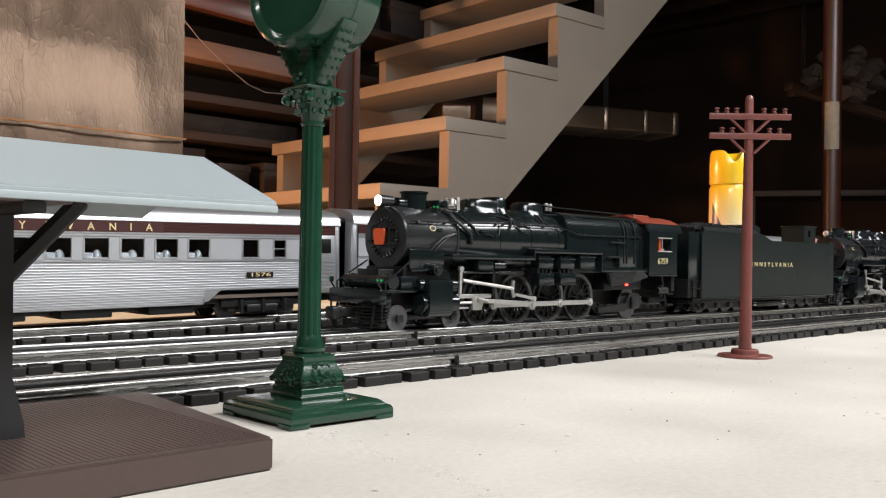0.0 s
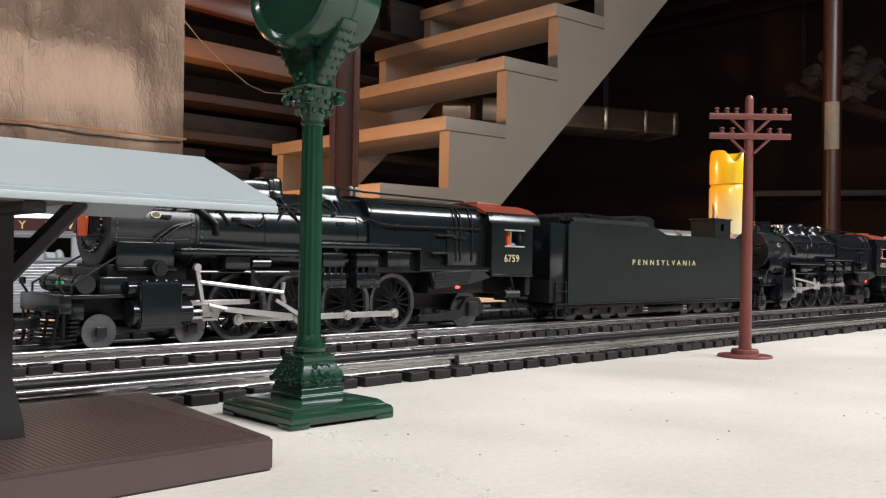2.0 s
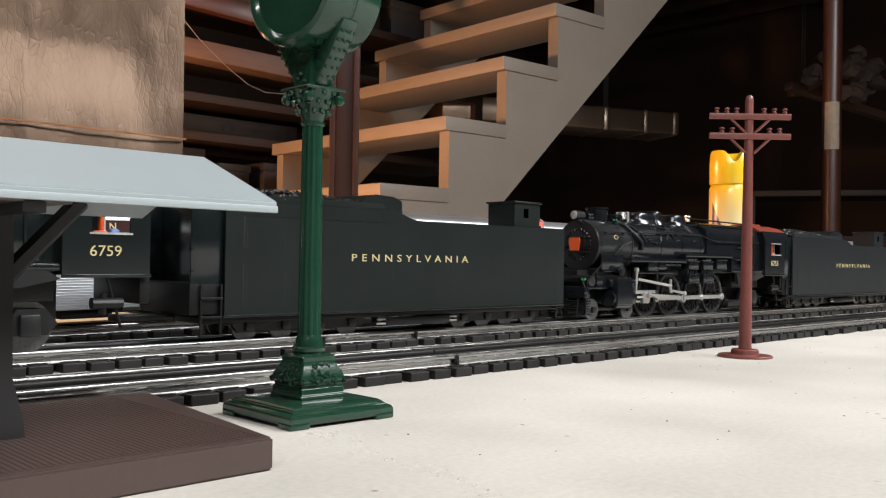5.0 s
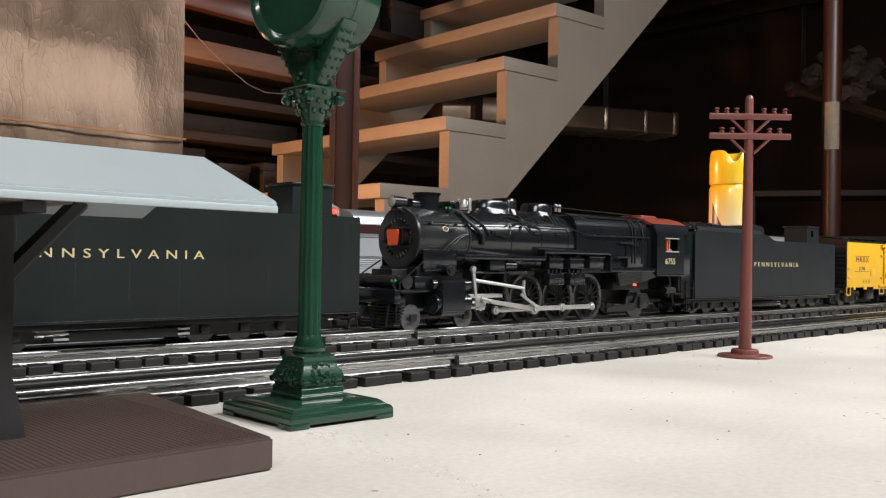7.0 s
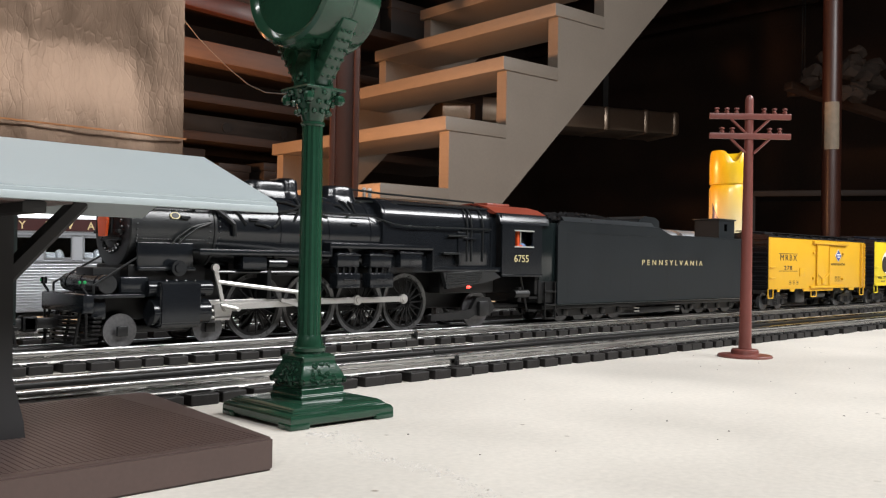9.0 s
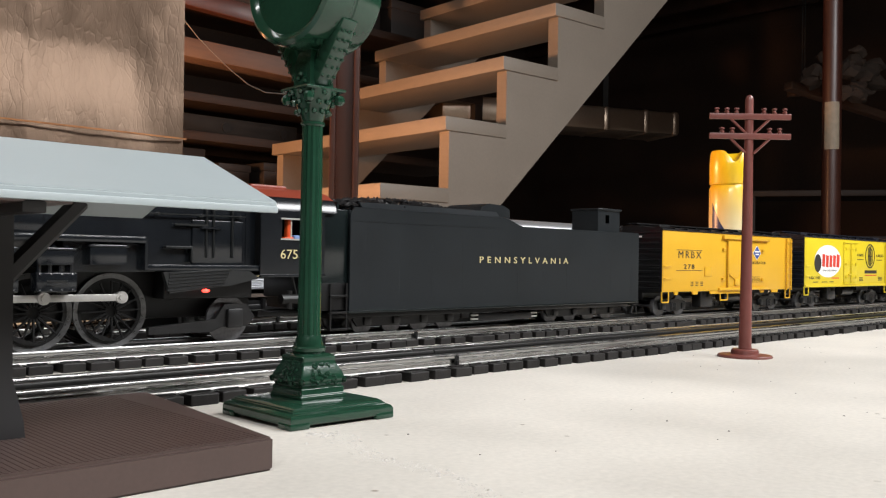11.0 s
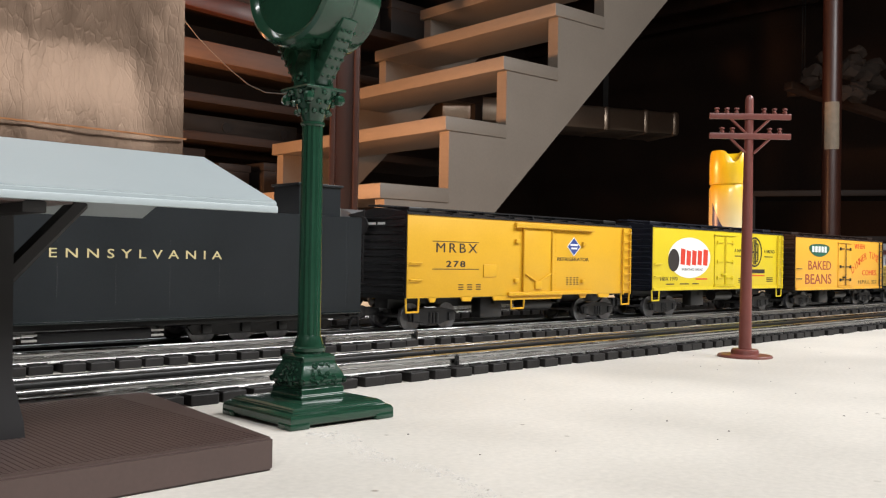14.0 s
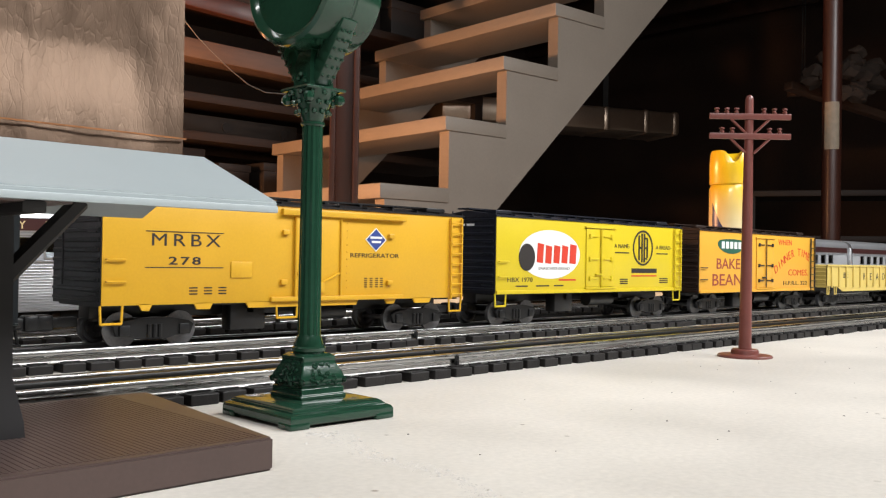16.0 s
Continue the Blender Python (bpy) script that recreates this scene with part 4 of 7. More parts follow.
        for k in (-1, 1):
            bm = bmesh.new()
            box(bm, cx - 0.021, cx + 0.022, y - 0.0020, y, (zb + 0.0022 if k < 0 else zt - 0.0054), (zb + 0.0036 if k < 0 else zt - 0.0040), 0.0003)
            part("door_sill", bm, paint, ob)
        bm = bmesh.new()
        box(bm, 0.0, length, y - 0.0012, y, zb - 0.0006, zb + 0.0022, 0.0003)
        part("side_sill", bm, paint, ob)
    rungs = INK if style == "beans" else paint
    ladder(ob, length - 0.0125, length - 0.0020, zb - 0.001, zt - 0.002, 8, y, rungs)
    for z in (zb + 0.0125, zb + 0.024):
        bm = bmesh.new()
        pipe(bm, [(0.002, y, z), (0.002, y - 0.0018, z), (0.012, y - 0.0018, z), (0.012, y, z)], 0.0005, 6)
        part("grab_iron", bm, rungs, ob)
    if style != "beans":
        stirrup(ob, -0.0005, y + 0.0006, zb, 0.012, 0.0095, paint)
        stirrup(ob, length - 0.0125, y + 0.0006, zb, 0.012, 0.0095, paint)
    if style == "steel":
        stirrup(ob, 0.1060, y + 0.0004, zb - 0.001, 0.015, 0.0085, paint)
    # underframe
    bm = bmesh.new()
    box(bm, 0.004, length - 0.004, -0.007, 0.007, zb - 0.008, zb + 0.002, 0.0006)
    box(bm, 0.002, length - 0.002, -hw + 0.003, hw - 0.003, zb - 0.0012, zb + 0.002)
    for x in (0.35, 0.65):
        box(bm, length * x - 0.002, length * x + 0.002, -hw + 0.006, hw - 0.006, zb - 0.006, zb + 0.001)
    part("underframe", bm, SIDEFRAME, ob)
    bm = bmesh.new()
    box(bm, length * 0.30, length * 0.39, y + 0.006, y + 0.016, zb - 0.016, zb, 0.001)
    part("battery_box", bm, SIDEFRAME, ob)
    bm = bmesh.new()
    rod(bm, (length * 0.5, y + 0.014, zb - 0.007), (length * 0.63, y + 0.014, zb - 0.007), 0.0055, seg=16)
    part("air_tank", bm, SIDEFRAME, ob)
    for x in (0.034, length - 0.034):
        truck(ob, x, 0.0345, WHEEL33, 0.00860)
    coupler(ob, 0.0, -1)
    coupler(ob, length, 1)
    ride(ob, x0)
    return ob, y, cx


def freight():
    # steel refrigerator car
    L, zb, zt = 0.2620, 0.0225, 0.0801
    ob, y, cx = reefer(1.8700, L, zb, zt, YELLOW1, CARBLACK, "orange-yellow steel refrigerator car with black ends and roof", "steel")
    y -= 0.0001
    lettering("MRBX", 0.0096, INK, ob, side(0.0469, y, zb + 0.0345), width=0.0411, space=1.35)
    lettering("278", 0.0060, INK, ob, side(0.0461, y, zb + 0.0234), width=0.0192, bold=0.0001, space=1.25)
    lettering("REFRIGERATOR", 0.0040, INK, ob, side(0.1810, y, zb + 0.0283), width=0.0410)
    for z in (0.0390, 0.0197):
        bm = bmesh.new()
        box(bm, 0.0232, 0.0698, y - 0.0001, y, zb + z, zb + z + 0.0005)
        part("stripe", bm, INK, ob)
    bm = bmesh.new()
    for gx in (0.0490, 0.0580, 0.0670):
        bars(bm, gx, zb + 0.0092, y, 0.0050, 0.0007, 3, 1.4)
    for gx in (0.1722, 0.1768, 0.1814, 0.1856):
        bars(bm, gx, zb + 0.0140, y, 0.0024, 0.0006, 5, 1.3)
    part("small_print", bm, INK, ob)["kind"] = "stuff"
    bm = bmesh.new()
    d = 0.0078
    slab(bm, [(0.1815 - d * 1.15, zb + 0.0387), (0.1815, zb + 0.0387 - d), (0.1815 + d * 1.15, zb + 0.0387), (0.1815, zb + 0.0387 + d)], "y", y - 0.0002, y)
    em = part("emblem", bm, WHITEINK, ob, "white-edged blue diamond emblem")
    bm = bmesh.new()
    d = 0.0069
    slab(bm, [(0.1815 - d * 1.15, zb + 0.0387), (0.1815, zb + 0.0387 - d), (0.1815 + d * 1.15, zb + 0.0387), (0.1815, zb + 0.0387 + d)], "y", y - 0.0004, y - 0.0001)
    part("emblem_field", bm, BLUEINK, em)
    bm = bmesh.new()
    box(bm, 0.1765, 0.1865, y - 0.0006, y - 0.0003, zb + 0.0394, zb + 0.0408)
    box(bm, 0.1777, 0.1853, y - 0.0006, y - 0.0003, zb + 0.0366, zb + 0.0380)
    part("emblem_bars", bm, WHITEINK, em)

    # bread car
    L, zb, zt = 0.2565, 0.0245, 0.0825
    ob, y, cx = reefer(2.1680, L, zb, zt, YELLOW2, NAVY, "lemon-yellow refrigerator car with navy ends and a white oval", "bread")
    y -= 0.0001
    bm = bmesh.new()
    n = 48
    slab(bm, [(0.0632 + 0.0378 * math.cos(2 * math.pi * i / n), zb + 0.0300 + 0.0192 * math.sin(2 * math.pi * i / n)) for i in range(n)], "y", y - 0.0002, y)
    oval = part("oval_panel", bm, WHITEINK, ob, "white oval emblem")
    for i, (w, h, dz) in enumerate(((0.0085, 0.0150, 0.0006), (0.0085, 0.0140, 0.0), (0.0085, 0.0140, 0.0003), (0.0085, 0.0140, 0.0004), (0.0095, 0.0155, 0.0))):
        x = 0.0462 + i * 0.0102
        bm = bmesh.new()
        slab(bm, [(x, zb + 0.0232 + dz), (x + w * 0.86, zb + 0.0225 + dz), (x + w, zb + 0.0222 + h + dz), (x + w * 0.1, zb + 0.0232 + h + dz)], "y", y - 0.0004, y - 0.0001)
        part("emblem_bar", bm, REDINK, oval, "red bar of the emblem")
    bm = bmesh.new()
    m = 24
    slab(bm, [(0.0345 + 0.0095 * math.cos(2 * math.pi * i / m), zb + 0.0275 + 0.0105 * math.sin(2 * math.pi * i / m)) for i in range(m)], "y", y - 0.0004, y - 0.0001)
    part("emblem_disc", bm, INK, oval, "black disc of the emblem")
    lettering("ENRICHED BREAD", 0.0032, INK, ob, side(0.0680, y - 0.0002, zb + 0.0188), width=0.0390)
    lettering("HBX 1970", 0.0050, INK, ob, side(0.0270, y, zb + 0.0100), width=0.0290)
    lettering("A NAME-", 0.0050, INK, ob, side(0.1612, y, zb + 0.0385), width=0.0230)
    lettering("A BREAD-", 0.0050, INK, ob, side(0.2268, y, zb + 0.0385), width=0.0260)
    bm = bmesh.new()
    for gx, gz, w, r in ((0.1505, 0.0335, 0.021, 1), (0.2145, 0.0335, 0.019, 1), (0.022, 0.0058, 0.014, 1), (0.046, 0.0058, 0.016, 1), (0.068, 0.0058, 0.012, 1), (0.158, 0.0105, 0.012, 3), (0.2200, 0.0110, 0.014, 3)):
        bars(bm, gx, zb + gz, y, w, 0.0010, r, 0.8)
    bars(bm, 0.1755, zb + 0.0195, y, 0.040, 0.0040, 1)
    part("small_print", bm, INK, ob)["kind"] = "stuff"
    bm = bmesh.new()
    bars(bm, 0.0740, zb + 0.0105, y, 0.022, 0.0013, 1)
    bars(bm, 0.1755, zb + 0.0135, y, 0.040, 0.0011, 1)
    part("red_print", bm, REDINK, ob)
    # round black emblem
    bm = bmesh.new()
    ex, ez = 0.1929, zb + 0.0377
    ro, ri = [], []
    for i in range(40):
        a = 2 * math.pi * i / 40
        ro.append((ex + 0.0157 * math.cos(a), ez + 0.0157 * math.sin(a)))
        ri.append((ex + 0.0140 * math.cos(a), ez + 0.0140 * math.sin(a)))
    for i in range(40):
        j = (i + 1) % 40
        slab(bm, [ro[i], ro[j], ri[j], ri[i]], "y", y - 0.0003, y)
    for bx, h in ((-0.0060, 0.0110), (-0.0015, 0.0128), (0.0022, 0.0128), (0.0068, 0.0085)):
        box(bm, ex + bx - 0.0011, ex + bx + 0.0011, y - 0.0003, y, ez - h, ez + h)
    box(bm, ex - 0.006, ex - 0.0015, y - 0.0003, y, ez - 0.001, ez + 0.001)
    for dz in (-0.0095, 0.0, 0.0085):
        box(bm, ex + 0.0022, ex + 0.0068, y - 0.0003, y, ez + dz - 0.0008, ez + dz + 0.0008)
    part("emblem", bm, INK, ob, "round black emblem")

    # beans car
    L, zb, zt = 0.2580, 0.0212, 0.0820
    ob, y, cx = reefer(2.4590, L, zb, zt, YELLOW3, CARBROWN, "orange-yellow refrigerator car with brown ends and red lettering", "beans")
    y -= 0.0001
    lettering("BAKED", 0.0150, BROWNINK, ob, side(0.0635, y, zb + 0.0276), width=0.0630, bold=0.0001)
    lettering("BEANS", 0.0165, BROWNINK, ob, side(0.0600, y, zb + 0.0115), width=0.0720, bold=0.0001)
    lettering("WHEN", 0.0088, REDINK, ob, side(0.1824, y, zb + 0.0525), width=0.0327)
    word, x = "DINNER TIME", 0.1610
    for i, ch in enumerate(word):
        if ch != " ":
            f = i / 10
            lettering(ch, 0.0125, REDINK, ob, side(x + 0.0080 * i, y, zb + 0.0230 + 0.0190 * math.sin(f * 2.3), math.degrees(math.atan(0.55 * math.cos(2.3 * f)))))
    lettering("COMES.", 0.0098, REDINK, ob, side(0.2155, y, zb + 0.0193), width=0.0497)
    lettering("H.P.R.L. 322", 0.0062, INK, ob, side(0.2083, y, zb + 0.0077), width=0.0597)
    bm = bmesh.new()
    n = 40
    slab(bm, [(0.0620 + 0.0280 * math.cos(2 * math.pi * i / n), zb + 0.0470 + 0.0075 * math.sin(2 * math.pi * i / n) + 0.0025 * math.cos(4 * math.pi * i / n) * 0.5) for i in range(n)], "y", y - 0.0002, y)
    em = part("emblem", bm, GREENINK, ob, "dark green oval emblem")
    for i in range(5):
        bm = bmesh.new()
        xx = 0.0415 + i * 0.0085
        box(bm, xx, xx + 0.0058, y - 0.0004, y - 0.0001, zb + 0.0435, zb + 0.0505)
        part("emblem_bar", bm, WHITEINK, em)

    # gondola
    L, zb, zt = 0.330, 0.0190, 0.0492
    ob = thing("gondola_car", "pale yellow ribbed low-sided gondola car with black lettering", "freight car", pose(2.7525, Y_B, RAIL), "freight cars of the train")
    hw = 0.0312
    for s in (-1, 1):
        y = s * hw
        bm = bmesh.new()
        slab(bm, [(0, zb + 0.006), (0.030, zb + 0.005), (0.048, zb - 0.001), (L - 0.048, zb - 0.001), (L - 0.030, zb + 0.005), (L, zb + 0.006), (L, zt), (0, zt)], "y", min(y, y - s * 0.0012), max(y, y - s * 0.0012))
        part("side_panel", bm, YELLOW4, ob)
        bm = bmesh.new()
        box(bm, -0.001, L + 0.001, y - 0.0014, y + 0.0014, zt - 0.001, zt + 0.0014, 0.0004)
        part("top_rail", bm, YELLOW4, ob)
    for i in range(15):
        x = 0.012 + i * (L - 0.024) / 14
        bm = bmesh.new()
        box(bm, x - 0.0016, x + 0.0016, -hw - 0.0018, -hw, zb + 0.004, zt - 0.001, 0.0005)
        part("rib", bm, YELLOW4, ob)
    for s, x in ((-1, 0.0), (1, L)):
        bm = bmesh.new()
        box(bm, min(x, x - s * 0.0012), max(x, x - s * 0.0012), -hw, hw, zb + 0.004, zt, 0)
        for i in range(5):
            z = zb + 0.008 + i * 0.0048
            rod(bm, (x + s * 0.0003, -hw + 0.001, z), (x + s * 0.0003, hw - 0.001, z), 0.001, seg=6)
        part("car_end", bm, YELLOW4, ob)
    bm = bmesh.new()
    box(bm, 0.001, L - 0.001, -hw + 0.001, hw - 0.001, zb + 0.003, zb + 0.005)
    box(bm, 0.004, L - 0.004, -0.006, 0.006, zb - 0.005, zb + 0.003)
    part("underframe", bm, SIDEFRAME, ob)
    for ch, x in zip("READING", (0.1135, 0.1350, 0.1570, 0.1790, 0.2005, 0.2220, 0.2435)):
        lettering(ch, 0.0125, INK, ob, side(x, -hw - 0.0001, zb + 0.0165))
    bm = bmesh.new()
    for gx in (0.048, 0.056):
        bars(bm, gx, zb + 0.022, -hw - 0.0001, 0.006, 0.0012, 4)
    part("small_print", bm, INK, ob)["kind"] = "stuff"
    for k in (0.001, 0.022):
        stirrup(ob, k, -hw + 0.0004, zb + 0.006, 0.006, 0.010, YELLOW4)
    for x in (0.036, L - 0.036):
        truck(ob, x, 0.0345, WHEEL33, 0.00860)
    coupler(ob, 0.0, -1)
    coupler(ob, L, 1)
    ride(ob, 2.7525)


# ---- locomotive ----
DRIVERS = (0.1216, 0.1618, 0.2020, 0.2422)
DR, CRANK = 0.01905, 0.0079


def driver_meshes():
    spokes, tyre = bmesh.new(), bmesh.new()
    single = {-1: bmesh.new(), 1: bmesh.new()}
    for s in (-1, 1):
        m = pose(0, s * 0.0155, 0, 90 * s, 0, 0)
        if s < 0:
            lathe(tyre, [(0.0174, 0.0), (0.0200, -0.0006), (0.0200, 0.0006), (DR, 0.0012), (DR * 0.99, 0.0044), (0.0178, 0.0046), (0.0174, 0.0040), (0.0174, 0.0)], 48, m=m)
        lathe(spokes, [(0.0156, 0.0004), (0.0174, 0.0004), (0.0174, 0.0036), (0.0156, 0.0034), (0.0156, 0.0004)], 40, m=m)
        lathe(spokes, [(0.0035, 0.0005), (0.0035, 0.0040), (0.0018, 0.0048), (0.0002, 0.0048)], 16, m=m)
        rod(single[s], Vector((0.003, s * 0.0172, 0)), Vector((0.0160, s * 0.0172, 0)), 0.0008, 0.0005, seg=6, caps=False)
        y = s * 0.0168
        pts = [(0.0160 * math.cos(radians(180 + d)), 0.0160 * math.sin(radians(180 + d))) for d in range(-32, 33, 8)]
        slab(spokes, pts, "y", y - 0.0010, y + 0.0010)
        rod(spokes, (CRANK, s * 0.016, 0), (CRANK, s * 0.0212, 0), 0.0026, seg=14)
    rod(spokes, (0, -0.0155, 0), (0, 0.0155, 0), 0.003, seg=10)
    out = []
    for bm, name, material in ((spokes, "driving_wheel", BLACK), (tyre, "tyre", TYRE), (single[-1], "spoke", BLACK), (single[1], "spoke", BLACK)):
        bmesh.ops.recalc_face_normals(bm, faces=bm.faces)
        data = bpy.data.meshes.new(name)
        bm.to_mesh(data)
        bm.free()
        data.materials.append(material)
        data.polygons.foreach_set("use_smooth", [True] * len(data.polygons))
        data.set_sharp_from_angle(angle=radians(35))
        out.append(data)
    return out


TYRE = mat("worn_tyre", (0.13, 0.13, 0.13), 0.30, metal=0.8, vary=0.25, scale=150, bump=0.1)
DRIVER, DRIVER_TYRE, *SPOKES = driver_meshes()


def locomotive(x0, number, phase, lit, paint):
    ob = thing("steam_locomotive", "black-green steam locomotive model with silver rods and red cab roof", "model locomotive", pose(x0, Y_B, RAIL), "locomotives")
    az = 0.0640
    along = pose(0, 0, az, 0, 90, 0)     # lathe axis along +x

    def turned(prof, m=along, seg=48):
        bm = bmesh.new()
        lathe(bm, prof, seg, m=m)
        return bm

    def radius(x):
        """Of the boiler's skin at x."""
        return 0.0222 if x < 0.0925 else 0.0224 + 0.0028 * min(1.0, (x - 0.0925) / 0.04)

    def skin(x, deg, out=0.0, k=-1):
        """A point on the boiler, deg from the crown towards the side k."""
        r = radius(x) + out
        return Vector((x, k * r * math.sin(radians(deg)), az + r * math.cos(radians(deg))))
    part("smokebox", turned([(0.0196, 0.0400), (0.0218, 0.0402), (0.0224, 0.0408), (0.0224, 0.0424), (0.0222, 0.0428), (0.0222, 0.0900), (0.0228, 0.0902), (0.0228, 0.0918), (0.0222, 0.0920)]), GRAPHITE, ob, "dark graphite smokebox")
    bm = turned([(0.0001, 0.0368), (0.0040, 0.0370), (0.0085, 0.0382), (0.0118, 0.0396), (0.0124, 0.0406), (0.0196, 0.0406)])
    for i in range(24):
        a = 2 * math.pi * i / 24
        ball(bm, (0.0392, 0.0136 * math.cos(a), az + 0.0136 * math.sin(a)), 0.0010, 6)
        rod(bm, (0.0392, 0.0136 * math.cos(a), az + 0.0136 * math.sin(a)), (0.0392, 0.0115 * math.cos(a), az + 0.0115 * math.sin(a)), 0.0007, seg=5)
    part("smokebox_front", bm, GRAPHITE, ob)
    bm = bmesh.new()
    slab(bm, [(-0.0044, -0.0056), (-0.0060, 0.0034), (-0.0050, 0.0056), (0.0050, 0.0056), (0.0060, 0.0034), (0.0044, -0.0056)], "x", 0.0342, 0.0356)
    for v in bm.verts:
        v.co.z += az + 0.0005
    part("number_plate", bm, ORANGE, ob, "red keystone plate")
    bm = bmesh.new()
    pipe(bm, [(0.0356, 0.0, az), (0.0370, 0.0, az)], 0.0035, 10)
    for k in (-0.0095, 0.0095):
        pipe(bm, [(0.0356, k, az - 0.003), (0.0356, k, az + 0.007), (0.0400, k, az + 0.009)], 0.0005, 6)
    for k in (-1, 1):
        box(bm, 0.0362, 0.0400, k * 0.0125 - 0.003, k * 0.0125 + 0.003, az - 0.0035, az - 0.0015, 0.0003)
    part("front_fittings", bm, BLACK, ob)
    # boiler courses
    part("boiler", turned([(0.0224, 0.0920), (0.0232, 0.1030), (0.0246, 0.1240), (0.0252, 0.1330), (0.0252, 0.2560)]), paint, ob, "dark painted boiler barrel")
    for x in (0.134, 0.170, 0.204):
        r = radius(x)
        part("boiler_band", turned([(r, x - 0.0008), (r + 0.0004, x - 0.0006), (r + 0.0004, x + 0.0006), (r, x + 0.0008)]), paint, ob)
    # square-shouldered firebox
    bm = bmesh.new()
    sec = [(-0.0262, 0.0400), (-0.0262, 0.0740), (-0.0254, 0.0790), (-0.0232, 0.0838), (-0.0190, 0.0872), (-0.0130, 0.0893), (-0.0060, 0.0903), (0.0060, 0.0903), (0.0130, 0.0893), (0.0190, 0.0872), (0.0232, 0.0838), (0.0254, 0.0790), (0.0262, 0.0740), (0.0262, 0.0400)]
    slab(bm, sec, "x", 0.2120, 0.3260)
    part("firebox", bm, paint, ob, "square-shouldered firebox casing", smooth=40)
    for x in (0.2130, 0.318):
        bm = bmesh.new()
        slab(bm, [(p * 1.018, 0.04 + (q - 0.04) * 1.010) for p, q in sec], "x", x - 0.0006, x + 0.0006)
        part("firebox_band", bm, paint, ob)
    for x in (0.2915, 0.2960, 0.3080):
        bm = bmesh.new()
        pipe(bm, [(x, -0.0275, 0.048), (x, -0.0275, 0.074), (x, -0.0262, 0.081), (x, -0.022, 0.0862)], 0.0007, 6)
        part("pipe", bm, PIPE, ob)
    bm = bmesh.new()
    pipe(bm, [(0.272, -0.0278, 0.066), (0.292, -0.0278, 0.066)], 0.0008, 6)
    box(bm, 0.266, 0.281, -0.0300, -0.0262, 0.0528, 0.0542, 0.0003)
    box(bm, 0.281, 0.2822, -0.0300, -0.0262, 0.0455, 0.0542, 0.0002)
    part("washout_step", bm, PIPE, ob)
    bm = bmesh.new()
    slab(bm, [(-0.0256, 0.0795), (-0.0240, 0.0835), (-0.0196, 0.0873), (-0.0190, 0.0866), (-0.0228, 0.0832), (-0.0245, 0.0793)], "x", 0.2150, 0.2860)
    part("jacket_panel", bm, paint, ob, smooth=40)
    bm = bmesh.new()
    box(bm, 0.2830, 0.3150, -0.0272, -0.0260, 0.0415, 0.0690, 0.0005)
    rod(bm, (0.2880, -0.0285, 0.0645), (0.3000, -0.0285, 0.0645), 0.0009, seg=6)
    part("washout_plate", bm, paint, ob)
    # stack, bell, domes, turret, whistle
    bm = bmesh.new()
    lathe(bm, [(0.0120, 0.0795), (0.0098, 0.0830), (0.0092, 0.0860), (0.0095, 0.0956), (0.0104, 0.0962), (0.0104, 0.0976), (0.0088, 0.0976), (0.0080, 0.0900)], 28, (0.0670, 0, 0))
    part("smokestack", bm, paint, ob)
    bm = bmesh.new()
    box(bm, 0.0835, 0.0935, -0.0085, 0.0085, 0.084, 0.0925, 0.0012)
    rod(bm, (0.0885, -0.0105, 0.0895), (0.0885, 0.0105, 0.0895), 0.0026, seg=12)
    part("feedwater_box", bm, paint, ob)
    bm = bmesh.new()
    lathe(bm, [(0.0050, 0.0890), (0.0044, 0.0900), (0.0034, 0.0926), (0.0028, 0.0948), (0.0012, 0.0958)], 16, (0.1065, 0, 0))
    box(bm, 0.1050, 0.1080, -0.0065, -0.0052, 0.0860, 0.0958, 0.0004)
    box(bm, 0.1050, 0.1080, 0.0052, 0.0065, 0.0860, 0.0958, 0.0004)
    rod(bm, (0.1065, -0.006, 0.0950), (0.1065, 0.006, 0.0950), 0.0008, seg=8)
    part("bell", bm, ROD, ob, "polished bell in its yoke")

    def dome(x, w, d, top, material=paint):
        bm = bmesh.new()
        n = 32
        rings = []
        for k, (f, z) in enumerate(((1.22, 0.0850), (1.06, 0.0885), (1.0, 0.0905), (0.98, top - 0.0030), (0.90, top - 0.0010), (0.70, top), (0.02, top + 0.0003))):
            rings.append([bm.verts.new((x + f * w * math.copysign(abs(math.cos(2 * math.pi * i / n)) ** 0.75, math.cos(2 * math.pi * i / n)), f * d * math.copysign(abs(math.sin(2 * math.pi * i / n)) ** 0.75, math.sin(2 * math.pi * i / n)), z)) for i in range(n)])
        for a, b in zip(rings, rings[1:]):
            for i in range(n):
                bm.faces.new((a[i], a[(i + 1) % n], b[(i + 1) % n], b[i]))
        bm.faces.new(rings[-1])
        return bm
    part("sand_dome", dome(0.1365, 0.0185, 0.0110, 0.0962), paint, ob)
    part("sand_hatch", dome(0.1500, 0.0070, 0.0125, 0.0985), paint, ob)
    part("steam_dome", dome(0.1915, 0.0128, 0.0115, 0.0966), paint, ob)
